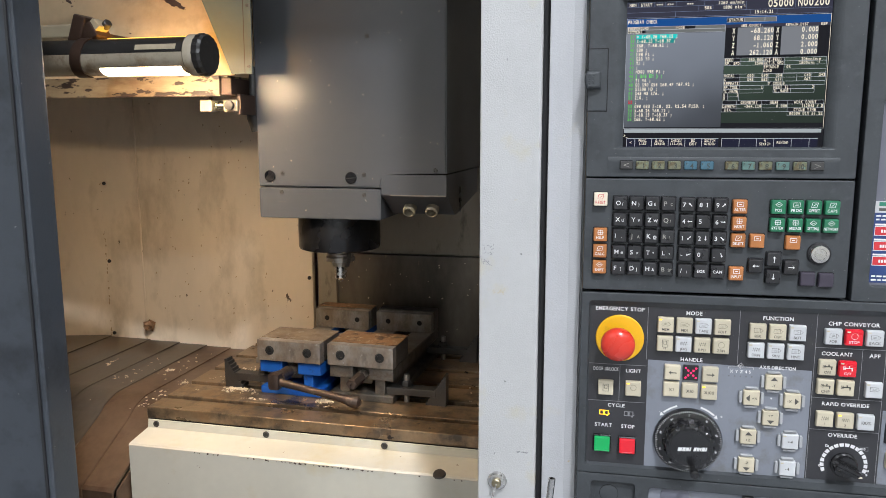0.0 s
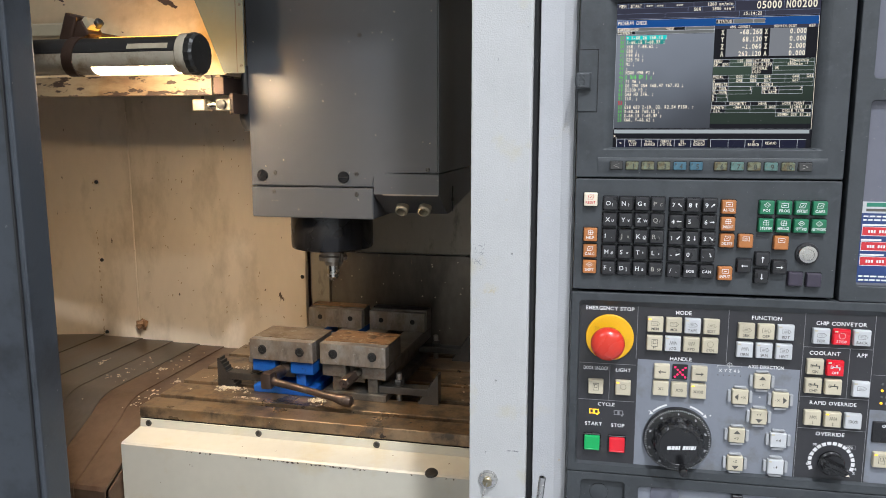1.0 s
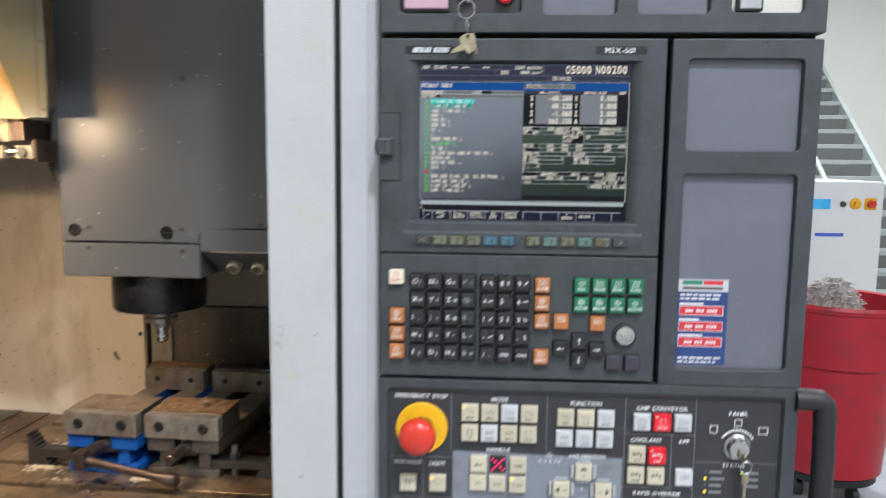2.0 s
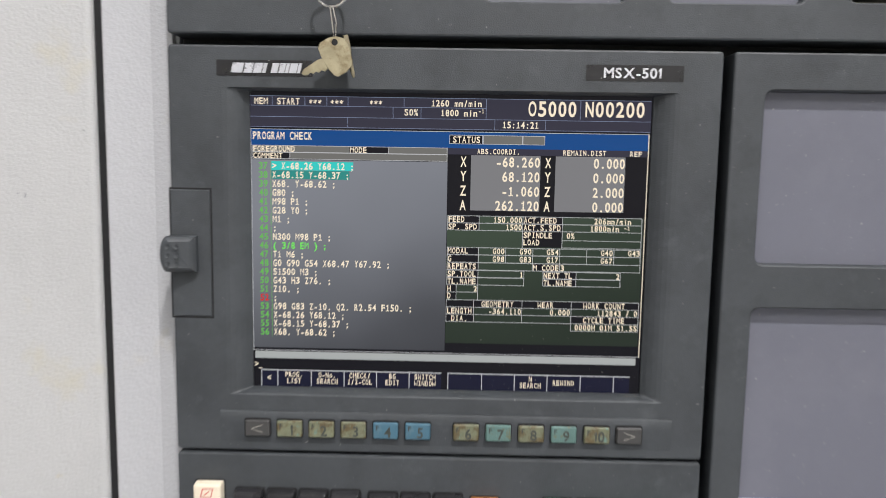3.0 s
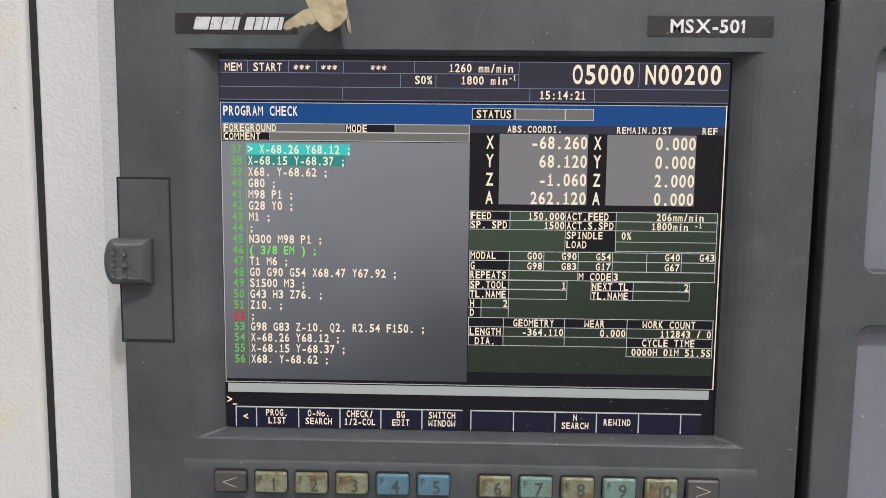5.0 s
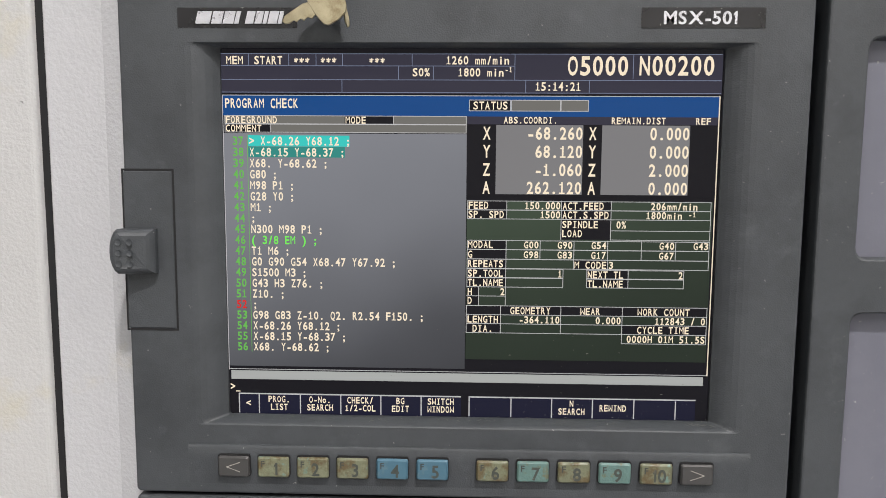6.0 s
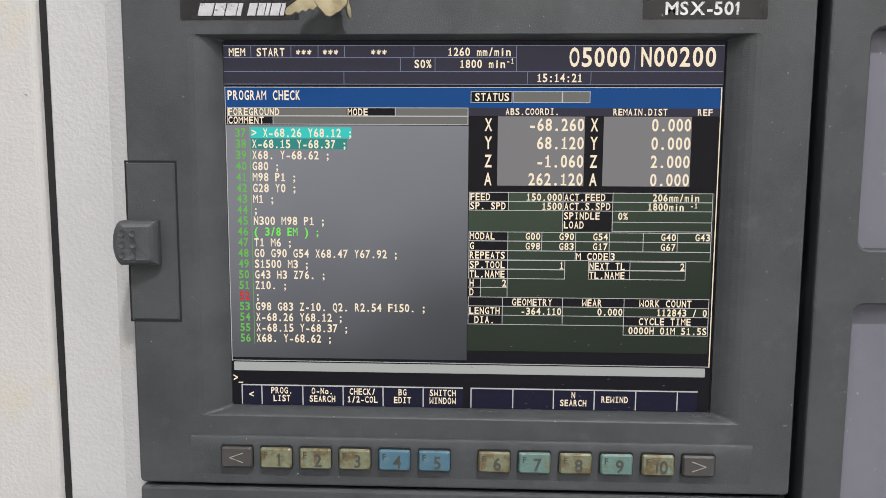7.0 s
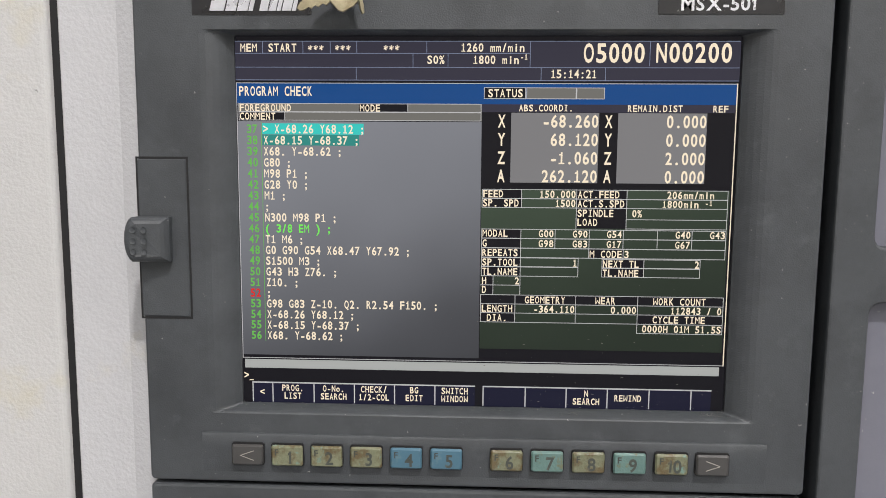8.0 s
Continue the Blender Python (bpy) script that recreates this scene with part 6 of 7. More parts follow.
part("coolant_pipe", sweep(B(), [(0.022, 0.06, 1.302), (0.026, 0.05, 1.288), (0.022, 0.055, 1.272), (0.016, 0.065, 1.262)], 0.004, 8), M["dark_steel"], hd, smooth=True)
b = B()
box(b, 0.2397, 0.2412, 0.12, 0.126, 1.372, 1.424, 0.0005)
box(b, 0.2397, 0.2425, 0.113, 0.133, 1.393, 1.401, 0.001)
part("side_marks", b, M["nose"], hd)
part("side_hose", sweep(B(), [(-0.152, 0.015, 1.66), (-0.153, 0.01, 1.60), (-0.152, 0.012, 1.56), (-0.149, 0.015, 1.535)], [0.006, 0.013, 0.014, 0.010], 12), M["lamp_black"], hd, smooth=True)

# lamp shelf, sloping panel, gusset
sh = inner("lamp_shelf", (-0.5, 0.0, 1.6), "peeling cream painted shelf edge below the lamp", "shelf")
b = B()
box(b, -1.18, -0.176, -0.076, -0.072, 1.600, 1.6375, 0.001)
box(b, -1.18, -0.160, -0.072, 0.03, 1.6335, 1.6375, 0.001)
part("lip", b, M["cream_peel"], sh)
b = B()
box(b, -0.1755, -0.154, -0.071, 0.0, 1.602, 1.6330, 0.001)
part("end_block", b, M["bracket"], sh)
pn = inner("upper_panel", (-0.6, 0.05, 1.637), "cream inner roof panel behind the lamp", "panel")
b = B()
prism(b, [(-0.070, 1.638), (-0.066, 1.638), (0.094, 2.27), (0.09, 2.27)], "x", -1.18, -0.146)
part("sheet", b, M["cream_aged"], pn)


def flake(u, z, size, seed):
    """Ragged bare patch lying on the sloping sheet."""
    r = random.Random(seed)
    pts = []
    for k in range(18):
        a = 2 * math.pi * k / 18
        q = size * r.uniform(0.55, 1.1)
        du, dz = q * math.cos(a) * 2.2, q * math.sin(a)
        pts.append((u + du, z + dz - 0.3 * du))
    c_ = B()
    skin(c_, [[(p, -0.0715 - d + (q - 1.638) * 0.2532, q) for p, q in pts] for d in (-0.001, 0.0)], True, True)
    return c_


for i, (u, z, size) in enumerate(((-0.287, 1.778, 0.008), (-0.268, 1.768, 0.004), (-0.305, 1.788, 0.007), (-0.374, 1.722, 0.0012), (-0.52, 1.79, 0.004))):
    part("rust_patch", flake(u, z, size, i), M["bracket"], pn, "flaked paint down to rust")
gs = inner("gusset_plate", (-0.13, -0.03, 1.64), "grey-green painted gusset plate beside the head", "gusset plate")
b = B()
prism(b, [(-0.148, 1.639), (-0.1065, 1.639), (-0.1015, 2.26), (-0.40, 2.26)], "y", -0.078, -0.074)
part("plate", b, M["sage"], gs)
part("edge_fold", segment(B(), (-0.121, 1.64), (-0.116, 2.26), 0.0015, -0.0785), M["bracket"], gs)
for u, z in ((-0.113, 1.652), (-0.112, 1.76)):
    part("rivet", screw(B(), (u, -0.078, z), 0.003), M["dark_steel"], gs, smooth=True)

# tube lamp
lm = thing("work_lamp", (-0.45, -0.115, 1.637), "glowing tubular work lamp with a sooty end cap", "work lamp", "", MACH @ Matrix.Translation((0.0764, -0.0951, 0.1062)) @ Matrix.Diagonal((0.93, 0.93, 0.93, 1)))
b = B()
box(b, -0.47, -0.45, -0.10, 0.14, 1.712, 1.722, 0.002)
part("bracket_arm", b, M["bracket"], lm)
b = B()
box(b, -1.06, -1.04, -0.12, 0.14, 1.700, 1.710, 0.002)
part("bracket_arm", b, M["bracket"], lm)
LC = (0, -0.13, 1.670)


def half_tube(u0, u1, r, a0, a1, n=14):
    lo = []
    for u in (u0, u1):
        ring_ = [(u, LC[1] + r * math.cos(radians(a0 + (a1 - a0) * k / n)), LC[2] + r * math.sin(radians(a0 + (a1 - a0) * k / n))) for k in range(n + 1)]
        ring_ += [(u, LC[1] + (r - 0.003) * math.cos(radians(a1 + (a0 - a1) * k / n)), LC[2] + (r - 0.003) * math.sin(radians(a1 + (a0 - a1) * k / n))) for k in range(n + 1)]
        lo.append(ring_)
    return skin(B(), lo, True, True)


part("upper_shell", half_tube(-1.12, -0.225, 0.033, 8, 172), M["lamp_black"], lm, "sooty dark upper shell", smooth=True)
part("lower_shell", half_tube(-1.12, -0.225, 0.0325, 174, 364), M["lamp_tube"], lm, "white lower shell", smooth=True)
part("lit_window", half_tube(-0.408, -0.246, 0.0330, 222, 304), M["lamp_lit"], lm, "glowing lamp window", smooth=True)
part("collar", lathe(B(), [(0.0335, 0), (0.0365, 0.003), (0.0365, 0.014), (0.0345, 0.018)], (-0.237, LC[1], LC[2]), (1, 0, 0), 32), M["lamp_tube"], lm, smooth=True)
b = B()
lo = []
for r, h in ((0.031, 0), (0.0375, 0.002), (0.0375, 0.012), (0.0345, 0.017), (0.002, 0.018)):
    lo.append([(-0.219 + h, LC[1] + (r - 0.0014 * (k % 2)) * math.cos(math.pi * k / 18), LC[2] + (r - 0.0014 * (k % 2)) * math.sin(math.pi * k / 18)) for k in range(36)])
skin(b, lo, last=True)
part("end_cap", b, M["lamp_black"], lm, "knurled black end cap")
part("amber_glass", half_tube(-0.42, -0.238, 0.0338, 5, 84), mat("amber_lamp_glass", (0.5, 0.3, 0.05), 0.3, glow=(1.0, 0.46, 0.05), power=22.0), lm, "yellowed glass lit from inside", smooth=True)
# amber reflection along the tube top, painted as a weakly glowing strip
part("amber_reflection", half_tube(-0.40, -0.24, 0.0337, 85, 108, 6), mat("amber_reflection_glow", (0.5, 0.3, 0.05), 0.3, glow=(1.0, 0.50, 0.07), power=2.0), lm, "amber reflection on the tube's top edge, drawn as a glowing strip", smooth=True)
part("paper_label", half_tube(-0.33, -0.25, 0.0336, 148, 165), M["nozzle"], lm, "pale paper label", smooth=True)
b = B()
lo = []
for u in (-0.462, -0.44):
    ring_ = [(u + 0.006 * math.sin(radians(a)), LC[1] + 0.036 * math.cos(radians(a)), LC[2] + 0.036 * math.sin(radians(a))) for a in range(60, 300, 20)]
    ring_ += [(u + 0.006 * math.sin(radians(a)), LC[1] + 0.0335 * math.cos(radians(a)), LC[2] + 0.0335 * math.sin(radians(a))) for a in range(280, 40, -20)]
    lo.append(ring_)
skin(b, lo, True, True)
part("clamp_strap", b, M["bracket"], lm, "rusty clamp strap", smooth=True)
b = B()
box(b, -0.466, -0.430, -0.135, -0.09, 1.698, 1.728, 0.003, m=pose(-0.45, 0, 1.715, 0, -30, 0) @ pose(0.45, 0, -1.715))
box(b, -0.478, -0.452, -0.140, -0.09, 1.690, 1.742, 0.004, m=pose(-0.45, 0, 1.715, 0, 20, 0) @ pose(0.45, 0, -1.715))
part("clamp_ear", b, M["bracket"], lm, "rusty clamp ear")
b = B()
box(b, -0.448, -0.424, -0.132, -0.10, 1.716, 1.736, 0.002, m=pose(-0.436, 0, 1.726, 0, -40, 0) @ pose(0.436, 0, -1.726))
part("clamp_block", b, M["white_block"], lm)
part("clamp_bolt", lathe(B(), [(0.008, 0), (0.008, 0.012), (0.005, 0.014)], (-0.425, -0.11, 1.728), (0.8, -0.3, 0.5), 12), M["lamp_black"], lm, smooth=True)
b = B()
box(b, -0.62, -0.47, -0.13, -0.09, 1.708, 1.732, 0.003)
part("cable_box", b, M["white_block"], lm)

# nozzle block under the shelf
nb = inner("nozzle_block", (-0.18, -0.05, 1.57), "aged white valve block with small fittings", "valve block")
for nm, a, key in (("block", (-0.224, -0.199, -0.065, -0.035, 1.572, 1.593), "white_block"), ("block", (-0.176, -0.146, -0.065, -0.035, 1.572, 1.594), "white_block"), ("mount", (-0.150, -0.142, -0.06, 0.0, 1.566, 1.604), "bracket")):
    b = B()
    box(b, *a, 0.002)
    part(nm, b, M[key], nb)
part("fitting", lathe(B(), [(0.008, 0), (0.0085, 0.01), (0.007, 0.024)], (-0.199, -0.05, 1.583), (1, 0, 0), 14), M["chrome"], nb, smooth=True)
part("fitting", lathe(B(), [(0.009, 0), (0.009, 0.006), (0.004, 0.007)], (-0.161, -0.066, 1.583), (0, -1, 0), 16), M["lamp_black"], nb, smooth=True)
part("hanger", sweep(B(), [(-0.21, -0.05, 1.60), (-0.21, -0.05, 1.593)], 0.003, 8), M["bracket"], nb)


# vises
def vise(u0, blue, lab, top):
    """Machine vise 0.139 wide with its front corner at u0, turned a little on the table."""
    w = 0.139
    v_ = thing("machine_vise", (w / 2, 0.2, 0.985), lab, "vise", "vises on the table", MACH @ pose(u0, 0.032, 0, 0, 0, -2.1))
    u0 = 0.0
    body = M["vise_blue"] if blue else M["vise_steel"]
    b_ = B()
    box(b_, u0, u0 + w, 0.004, 0.345, 0.985, 1.001, 0.003)
    part("base", b_, body, v_)
    for x0, x1 in ((u0 + 0.02, u0 + 0.042), (u0 + w - 0.042, u0 + w - 0.02)):
        b_ = B()
        box(b_, x0, x1, 0.010, 0.34, 1.0012, 1.032, 0.002)
        part("web", b_, body, v_)
    for x0, x1 in ((u0, u0 + 0.052), (u0 + w - 0.052, u0 + w)):
        b_ = B()
        box(b_, x0, x1, 0.004, 0.345, 1.0322, 1.058, 0.003)
        part("rail", b_, body, v_)
    b_ = B()
    box(b_, u0 + 0.056, u0 + w - 0.056, 0.12, 0.285, 1.002, 1.045, 0.002)
    part("slide", b_, M["vise_blue"] if blue else M["dark_steel"], v_)
    for x0, x1 in ((u0 + 0.002, u0 + 0.050), (u0 + w - 0.050, u0 + w - 0.002)):
        b_ = B()
        box(b_, x0, x1, 0.104, 0.285, 1.0583, 1.0594, 0.0004)
        part("ground_way", b_, M["steel"], v_)
    # moving jaw
    b_ = B()
    box(b_, u0 - 0.001, u0 + w + 0.001, 0.020, 0.102, 1.0595, 1.102, 0.003)
    jaw = part("moving_jaw", b_, M["vise_steel"], v_)
    b_ = B()
    box(b_, u0 - 0.002, u0 + w + 0.002, -0.002, 0.0198, 1.0595, 1.1035, 0.0015)
    pl = part("jaw_plate", b_, M["steel"], v_, "ground steel jaw plate")
    b_ = B()
    box(b_, u0 - 0.002, u0 + w + 0.002, 0.0205, 0.104, 1.1025, 1.1042, 0.0006)
    part("jaw_top", b_, M[top], v_)
    for x in (u0 + 0.027, u0 + w - 0.027):
        part("cap_screw", lathe(B(), [(0.0098, 0), (0.0098, 0.0006), (0.0088, 0.0006), (0.0085, 0.0022), (0.0078, 0.003), (0.005, 0.003), (0.0045, 0.0005)], (x, -0.002, 1.082), n=20), M["lamp_black"], pl, smooth=True)
    b_ = B()
    prism(b_, [(u0 + 0.045, 1.046), (u0 + 0.055, 1.0585), (u0 + w - 0.055, 1.0585), (u0 + w - 0.045, 1.046), (u0 + w - 0.055, 1.016), (u0 + 0.055, 1.016)], "y", 0.028, 0.05)
    part("screw_block", b_, M["vise_steel"], v_)
    # fixed jaw
    b_ = B()
    box(b_, u0 - 0.001, u0 + w + 0.001, 0.305, 0.345, 1.0582, 1.106, 0.003)
    part("fixed_jaw", b_, M["vise_steel"], v_)
    b_ = B()
    box(b_, u0, u0 + w, 0.286, 0.3048, 1.0582, 1.104, 0.0015)
    fp = part("jaw_plate", b_, M["steel"], v_)
    b_ = B()
    box(b_, u0, u0 + w, 0.307, 0.343, 1.1062, 1.1075, 0.0005)
    part("jaw_top", b_, M["rust_top" if blue else "dark_steel"], v_)
    for x in (u0 + 0.03, u0 + w - 0.03):
        part("screw_hole", lathe(B(), [(0.006, 0), (0.006, 0.0004)], (x, 0.286, 1.082), n=16), M["gap"], fp)
    part("lead_screw", lathe(B(), [(0.0105, 0), (0.0105, 0.28)], (u0 + w / 2, 0.28, 1.038), (0, -1, 0), 6 if not blue else 18), M["steel"], v_)
    part("lead_screw_end", lathe(B(), [(0.0115, 0), (0.0115, 0.048), (0.009, 0.050), (0.003, 0.050), (0.003, 0.046)], (u0 + w / 2, 0.0, 1.038), (0, -1, 0), 6), M["handle_rust"], v_)
    part("bed_nut", lathe(B(), [(0.009, 0), (0.009, 0.008), (0.006, 0.010)], (u0 + w / 2 + 0.02, 0.20, 1.0455), (0, 0, 1), 14), M["chrome"], v_, smooth=True)
    return v_


vise(-0.1745, True, "machine vise with a blue body and bare steel jaws", "steel_tan")
vise(-0.0175, False, "dark steel machine vise with a rust-brown jaw top", "rust_top")

# crank handle on the blue vise
vh = inner("vise_handle", (-0.06, -0.03, 1.0), "worn brown steel crank handle on the vise screw", "vise handle")
part("hub", lathe(B(), [(0.010, 0), (0.0125, 0.004), (0.0125, 0.040), (0.0145, 0.044), (0.0145, 0.050)], (-0.103, 0.026, 1.041), (-0.03, -1, 0.02), 18), M["handle_rust"], vh, smooth=True)
b = B()
box(b, -0.118, -0.094, -0.046, -0.018, 1.022, 1.056, 0.007)
part("boss", b, M["handle_rust"], vh, smooth=True)
b = sweep(B(), [(-0.102, -0.033, 1.040), (-0.088, -0.034, 1.036), (-0.03, -0.035, 1.026), (0.018, -0.036, 1.018), (0.036, -0.036, 1.0145), (0.050, -0.036, 1.012), (0.062, -0.036, 1.010), (0.070, -0.036, 1.009), (0.075, -0.036, 1.0085)], [0.0085, 0.0078, 0.0070, 0.0072, 0.0082, 0.0110, 0.0128, 0.0115, 0.005], 18)
part("lever", b, M["handle_rust"], vh, smooth=True)


def clamp(u, v, flip, lab, ang=0):
    """Step block, strap and stud beside a vise."""
    c_ = inner("hold_down_clamp", (u, v, 0.985), lab, "clamp", "hold-down clamps")
    s = -1 if flip else 1
    b_ = B()
    steps = [(0.050, 0.985), (0.050, 1.047)]
    for k in range(9, 0, -1):
        steps += [(0.004 + 0.0046 * k, 0.985 + 0.0069 * k), (0.004 + 0.0046 * k - 0.0006, 0.985 + 0.0069 * (k - 1))]
    prism(b_, [(u + s * p, q) for p, q in steps], "y", v - 0.013, v + 0.013)
    part("step_block", b_, M["dark_steel"], c_)
    b_ = B()
    x0, x1 = sorted((u - s * 0.075, u + s * 0.03))
    box(b_, x0, x1, v - 0.014, v + 0.014, 1.0015, 1.017, 0.002)
    part("strap", b_, M["dark_steel"], c_)
    part("stud", lathe(B(), [(0.006, 0), (0.006, 0.058)], (u - s * 0.035, v, 0.985), (0, 0, 1), 12), M["steel"], c_, smooth=True)
    part("nut", lathe(B(), [(0.0105, 0.0325), (0.0105, 0.043), (0.009, 0.045)], (u - s * 0.035, v, 0.985), (0, 0, 1), 6), M["dark_steel"], c_)
    part("washer", lathe(B(), [(0.014, 0.0322), (0.014, 0.0345)], (u - s * 0.035, v, 0.985), (0, 0, 1), 18), M["dark_steel"], c_)
    return c_


clamp(0.178, 0.055, False, "dark clamp strap and step block on the table")
clamp(0.186, 0.352, False, "dark clamp strap and step block at the rear of the table")
clamp(-0.218, 0.068, True, "dark clamp strap and serrated step block on the table")
clamp(-0.200, 0.20, True, "dark clamp strap and step block half hidden by the vise")
pt = inner("packing_plate", (-0.22, 0.16, 0.985), "loose ground steel packing plate", "steel plate")
b = B()
box(b, -0.28, -0.185, 0.22, 0.28, 0.9855, 0.999, 0.001)
part("plate", b, M["steel"], pt)

# chips on the table and way cover
rnd = random.Random(7)
b = B()
spots_ = [(-0.022, 0.014, 0.012, 0.006, 150, 0.9855), (-0.235, 0.045, 0.02, 0.006, 150, 0.9855), (-0.265, 0.15, 0.02, 0.02, 70, 0.9855), (-0.24, 0.03, 0.06, 0.012, 34, 0.9855), (-0.29, 0.10, 0.04, 0.02, 16, 0.9855), (-0.17, -0.005, 0.03, 0.006, 22, 0.9855), (0.0, -0.012, 0.02, 0.005, 14, 0.9855), (-0.395, 0.10, 0.012, 0.01, 20, 0.9695), (-0.475, 0.16, 0.012, 0.008, 24, 0.9722), (-0.64, 0.17, 0.012, 0.02, 12, 0.9778), (-0.40, 0.0, 0.02, 0.08, 26, 0.969), (-0.55, 0.10, 0.06, 0.10, 30, 0.9748), (-0.48, 0.20, 0.05, 0.08, 22, 0.972), (-0.26, 0.16, 0.05, 0.03, 22, 0.9855), (0.27, 0.15, 0.08, 0.10, 16, 0.9855)]
for cu, cv, su, sv, n_, z in spots_:
    for _ in range(n_):
        u, v = rnd.gauss(cu, su * 0.6), rnd.gauss(cv, sv * 0.6)
        if not (-0.182 < u < 0.135 and 0.03 < v < 0.4):
            r_ = rnd.uniform(0.0008, 0.0026)
            box(b, -r_, r_, -r_ * 0.6, r_ * 0.6, 0, r_ * 0.7, m=pose(u, v, z, rnd.uniform(-20, 20), rnd.uniform(-20, 20), rnd.uniform(0, 180)))
for _ in range(42):
    u, z, r_ = rnd.uniform(-0.135, 0.23), 1.38 + 0.42 * rnd.random() ** 1.4, rnd.uniform(0.0003, 0.0008)
    if z > 1.46 or u < 0.1:
        box(b, -r_, r_, -0.0005, 0.0005, -r_ * rnd.uniform(0.6, 2.2), r_, m=pose(u, -0.0008, z, 0, rnd.uniform(-60, 60), 0))
for _ in range(80):
    u, z, r_ = rnd.uniform(-0.14, 0.5), rnd.uniform(1.0, 1.22), rnd.uniform(0.0006, 0.0016)
    box(b, -r_, r_, -0.0005, 0.0005, -r_ * 1.5, r_, m=pose(u, 0.4395, z, 0, rnd.uniform(-60, 60), 0))
me = finish("metal_chips", b, False)
me.materials.append(M["chips"])
ob = tagged(new("metal_chips", me), "pale metal chips scattered over the table", "chips", kind="stuff")
ob.matrix_basis = MACH
b = B()
for _ in range(85):
    u, z, r_ = rnd.uniform(-0.66, -0.215), 1.0 + 0.58 * rnd.random() ** 1.2, rnd.uniform(0.0005, 0.0014)
    box(b, -r_, r_, -0.0004, 0.0004, -r_ * rnd.uniform(1.5, 4.5), r_, m=pose(u, 0.3996, z, 0, rnd.gauss(25, 25), 0))
for _ in range(34):
    z, r_ = 0.985 + 0.45 * rnd.random() ** 1.5, rnd.uniform(0.0006, 0.0014)
    box(b, -r_, r_, -0.0004, 0.0004, -r_ * rnd.uniform(1.0, 5.0), r_, m=pose(-0.7905 + rnd.gauss(0, 0.0012), 0.3742, z, 0, rnd.gauss(0, 12), 15.4))
me = finish("splash_marks", b, False)
me.materials.append(M["splash"])
ob = tagged(new("splash_marks", me), "brown dried splashes on the cream inner walls", "stains", kind="stuff")
ob.matrix_basis = MACH
# foam lump in the wall corner
fm = inner("sealant_lump", (-0.683, 0.38, 1.01), "brown lump of sealant in the wall corner", "sealant")
b = B()
bmesh.ops.create_icosphere(b, subdivisions=3, radius=0.014, matrix=Matrix.Translation((-0.683, 0.392, 1.012)))
for v in b.verts:
    v.co += Vector((noise.noise(v.co * 130), noise.noise(v.co * 140 + Vector((3, 0, 0))), noise.noise(v.co * 120))) * 0.008
part("lump", b, M["rust_top"], fm)
bead = [(-0.6975 + 0.0012 * noise.noise((0.0, 0.0, k * 0.9)), 0.3985, 1.012 + 0.022 * k) for k in range(27)]
part("bead", sweep(B(), bead, [0.0022 + 0.0012 * noise.noise((5.0, 0.0, k * 0.7)) for k in range(27)], 6), M["cream"], fm, "yellowed bead of sealant", smooth=True)

# ---- things in the hall ----
BX, BY = 1.825, 3.69
bn = thing("waste_bin", (BX, BY, 0.0), "red plastic waste bin on castors holding metal swarf", "waste bin")
b = lathe(B(), [(0.215, 0.14), (0.232, 0.15), (0.268, 0.655), (0.284, 0.67), (0.298, 0.915), (0.306, 0.92), (0.311, 0.938), (0.303, 0.953), (0.284, 0.947), (0.262, 0.655), (0.225, 0.17), (0.01, 0.165)], (BX, BY, 0), (0, 0, 1), 44, last=False)
part("tub", b, M["bin_red"], bn, smooth=True)
for k in range(2):
    b = B()
    a = radians(-58 + 180 * k)
    box(b, -0.055, 0.055, -0.016, 0.016, -0.016, 0.016, 0.008, m=Matrix.Translation((BX + 0.292 * math.cos(a), BY + 0.292 * math.sin(a), 0.855)) @ pose(0, 0, 0, 0, 0, 90 + math.degrees(a)))
    part("grip", b, mat("dark_red_grip", (0.22, 0.01, 0.02), 0.5), bn, "dark recessed grip")
part("dolly", lathe(B(), [(0.20, 0.10), (0.215, 0.105), (0.215, 0.138)], (BX, BY, 0), (0, 0, 1), 32), M["black_matt"], bn, smooth=True)
for k in range(4):
    a = radians(20 + 90 * k)
    x, y = BX + 0.165 * math.cos(a), BY + 0.165 * math.sin(a)
    part("castor", lathe(B(), [(0.012, 0), (0.045, 0.002), (0.045, 0.028), (0.012, 0.03)], (x - 0.015, y, 0.046), (1, 0, 0), 20), M["black_matt"], bn, smooth=True)
# tangled swarf heaped to one side of the bin
b = B()
bmesh.ops.create_grid(b, x_segments=60, y_segments=60, size=0.255)
for v in b.verts:
    r_ = v.co.length
    if r_ > 0.252:
        v.co.x, v.co.y = v.co.x * 0.252 / r_, v.co.y * 0.252 / r_
    q_ = (Vector((v.co.x, v.co.y, 0)) - Vector((-0.03, 0.0, 0))).length / 0.18
    v.co.z = 0.78 + 0.255 * max(0.0, 1 - q_ ** 2.2) + 0.04 * noise.noise(v.co * 22) + 0.022 * noise.noise(v.co * 60)
    v.co += Vector((BX, BY, 0.0))
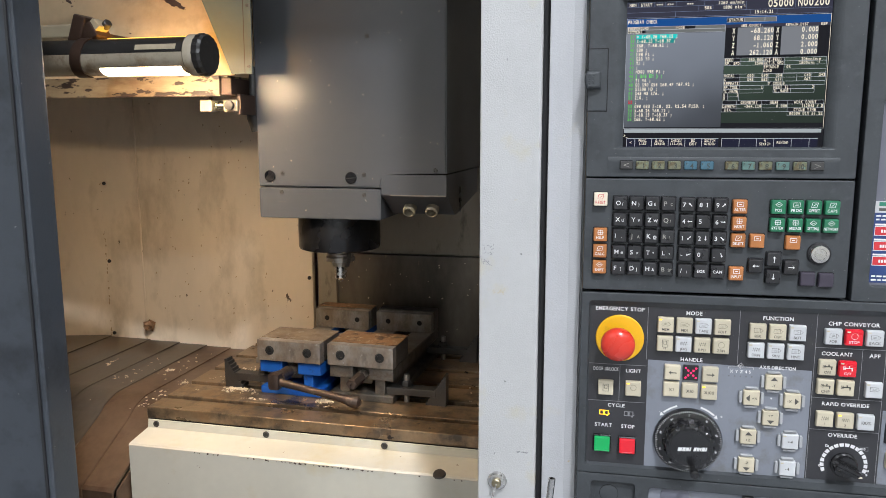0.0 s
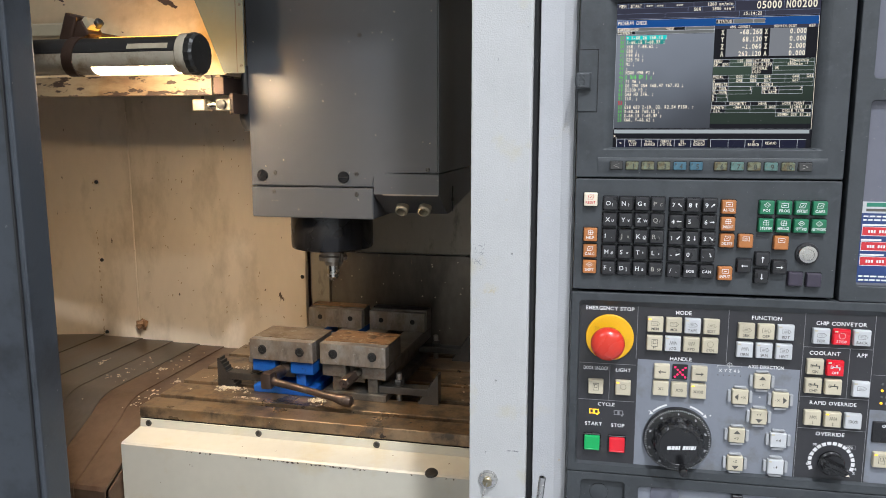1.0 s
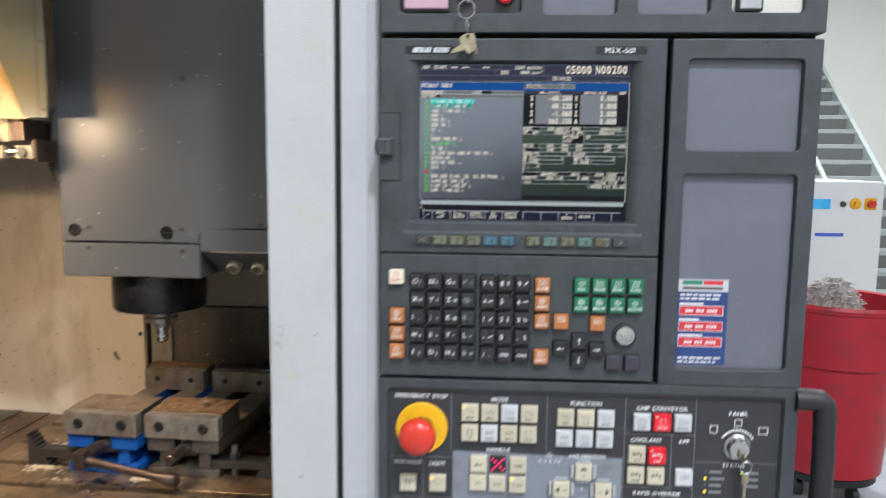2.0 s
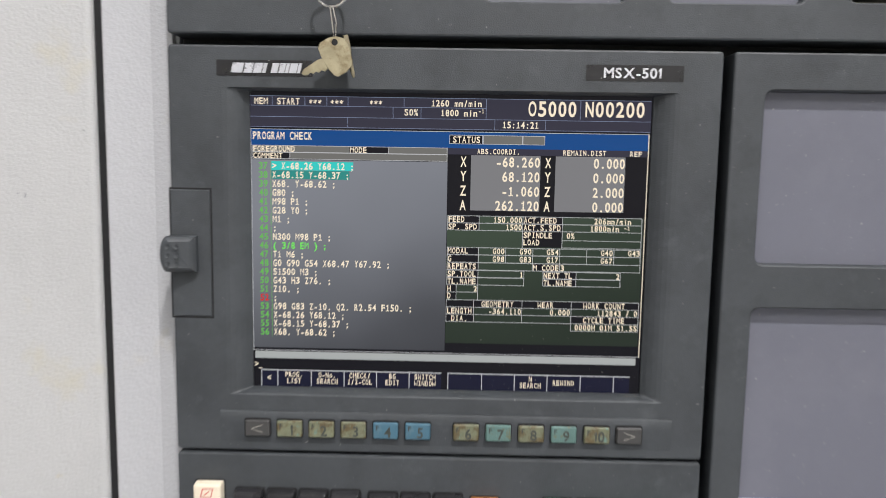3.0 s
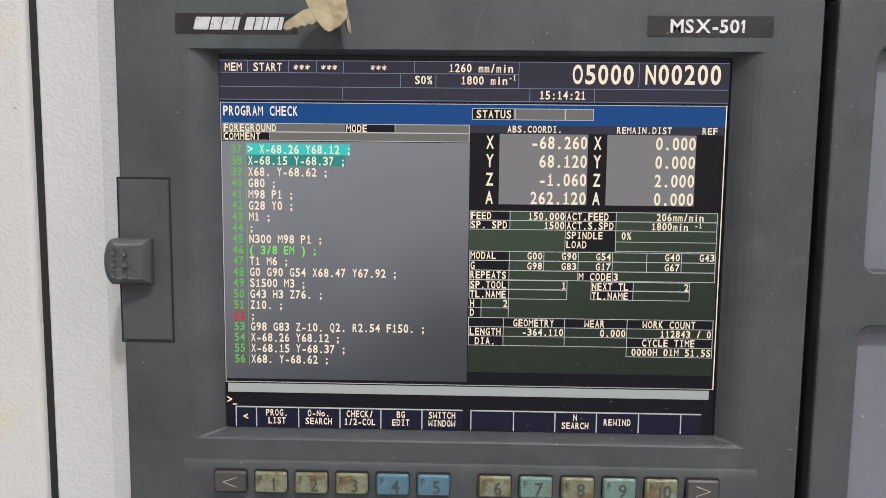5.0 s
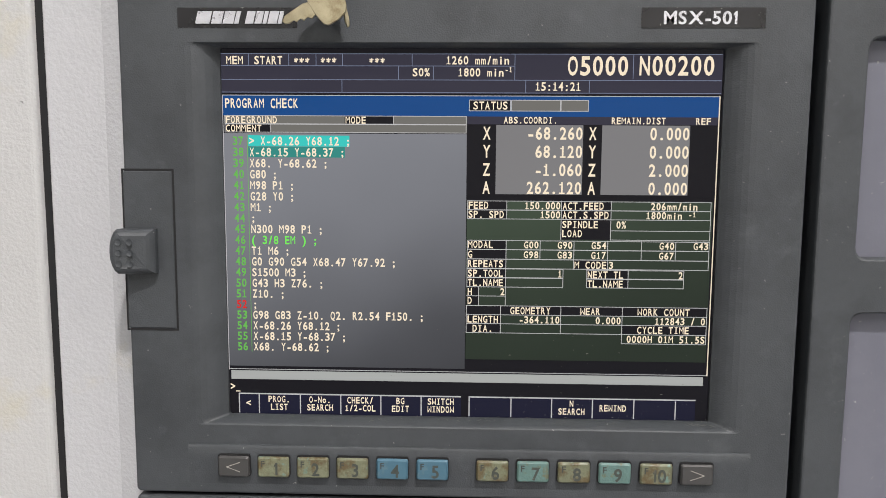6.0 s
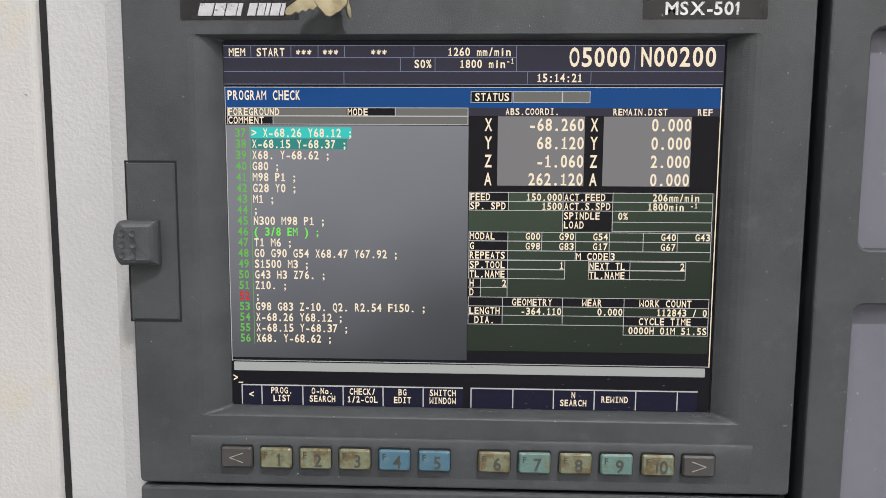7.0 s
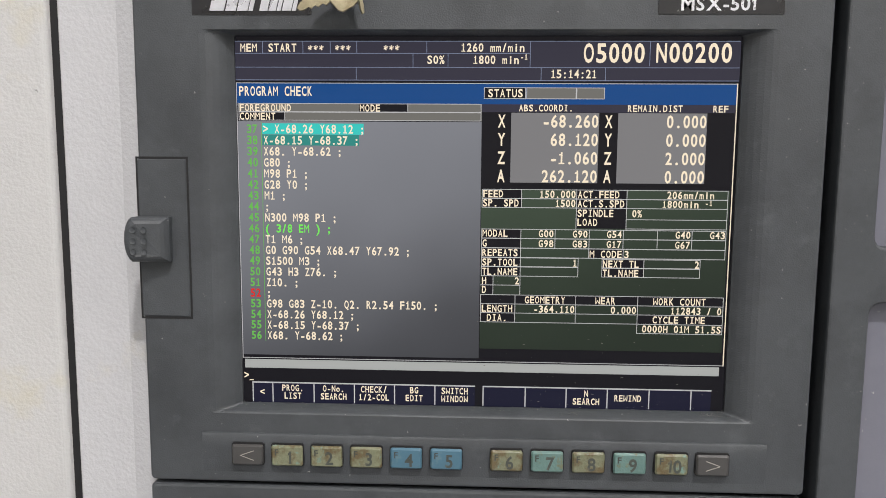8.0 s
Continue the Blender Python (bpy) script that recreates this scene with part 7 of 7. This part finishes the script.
for _ in range(900):
    a, r_ = rnd.uniform(0, 6.28), 0.175 * math.sqrt(rnd.random())
    p = Vector((BX - 0.03 + r_ * math.cos(a), BY + r_ * math.sin(a), 0.788 + 0.255 * (1 - (r_ / 0.18) ** 2.2)))
    if (p.xy - Vector((BX, BY))).length < 0.225:
        w_ = rnd.uniform(0.012, 0.03)
        q = [p + Vector((rnd.uniform(-w_, w_), rnd.uniform(-w_, w_), rnd.uniform(-0.006, 0.006))) for _k in range(2)]
        sweep(b, [q[0], p, q[1]], 0.0016, 4)
me = finish("swarf", b, False)
me.materials.append(M["swarf"])
tagged(new("swarf", me), "tangled grey metal swarf heaped in the red bin", "swarf", kind="stuff")

cb = thing("white_cabinet", (2.2, 5.2, 0.0), "white metal machine cabinet with a small blue display", "cabinet", "", Matrix.Translation((0.04, 0, 0)))
b = B()
box(b, 1.85, 2.56, 4.85, 5.55, 0.08, 1.47, 0.015)
part("body", b, M["cabinet_white"], cb)
b = B()
box(b, 1.88, 2.53, 4.88, 5.52, 0.0, 0.08)
part("plinth", b, M["black_matt"], cb)
b = B()
box(b, 2.10, 2.24, 4.84, 4.85, 1.30, 1.36, 0.003)
part("display", b, mat("cabinet_display", (0.05, 0.3, 0.55), 0.3, glow=(0.05, 0.35, 0.7), power=0.4), cb, "small blue display")
part("key_knob", lathe(B(), [(0.018, 0), (0.016, 0.015)], (2.315, 4.85, 1.33), n=16), M["dark_steel"], cb, smooth=True)
part("selector", lathe(B(), [(0.035, 0), (0.032, 0.01), (0.016, 0.012), (0.014, 0.03)], (2.39, 4.85, 1.333), n=20), M["estop_yellow"], cb, smooth=True)
b = B()
box(b, 2.445, 2.515, 4.842, 4.85, 1.298, 1.368, 0.003)
part("switch_plate", b, M["estop_yellow"], cb)
part("main_switch", lathe(B(), [(0.024, 0), (0.022, 0.03)], (2.48, 4.842, 1.333), n=20), M["estop_red"], cb, smooth=True)
b = B()
box(b, 2.16, 2.33, 4.846, 4.85, 1.13, 1.15)
part("blue_mark", b, mat("blue_mark", (0.08, 0.13, 0.6), 0.5), cb, "plain blue mark")

sr = thing("staircase", (4.0, 8.5, 0.0), "pale painted steel staircase climbing to the hall wall", "staircase", "", Matrix.Translation((0.0, 0.30, 0.0)))
for x in (3.42, 4.52):
    b = B()
    prism(b, [(6.60, 0.0), (6.98, 0.0), (10.9, 3.21), (10.9, 3.52)], "x", x, x + 0.05)
    part("stringer", b, M["stair_grey"], sr)
for i in range(18):
    y, z = 6.83 + 0.22 * i, 0.18 + 0.18 * i
    if i == 0:
        b = B()
        box(b, 3.47, 4.52, y - 0.02, y + 0.22, z - 0.05, z, 0.004)
        tr = part("tread", b, M["stair_tread"], sr)
        b = B()
        box(b, 3.48, 4.51, y + 0.20, y + 0.21, z, z + 0.128)
        ri = part("riser", b, M["stair_riser"], sr, "dark recessed riser")
    else:
        again(tr, "tread", (0, 0.22 * i, 0.18 * i))
        again(ri, "riser", (0, 0.22 * i, 0.18 * i))
for x in (3.45,):
    part("handrail", sweep(B(), [(x, 6.75, 0.98), (x, 10.8, 4.3)], 0.022, 8), M["stair_grey"], sr, smooth=True)
    for i in (0, 5, 10, 15):
        y, z = 6.85 + 0.22 * i, 0.18 * i
        part("baluster", rod(B(), (x, y, z + 0.1), (x, y, z + 1.05), 0.018, n=8), M["stair_grey"], sr, smooth=True)
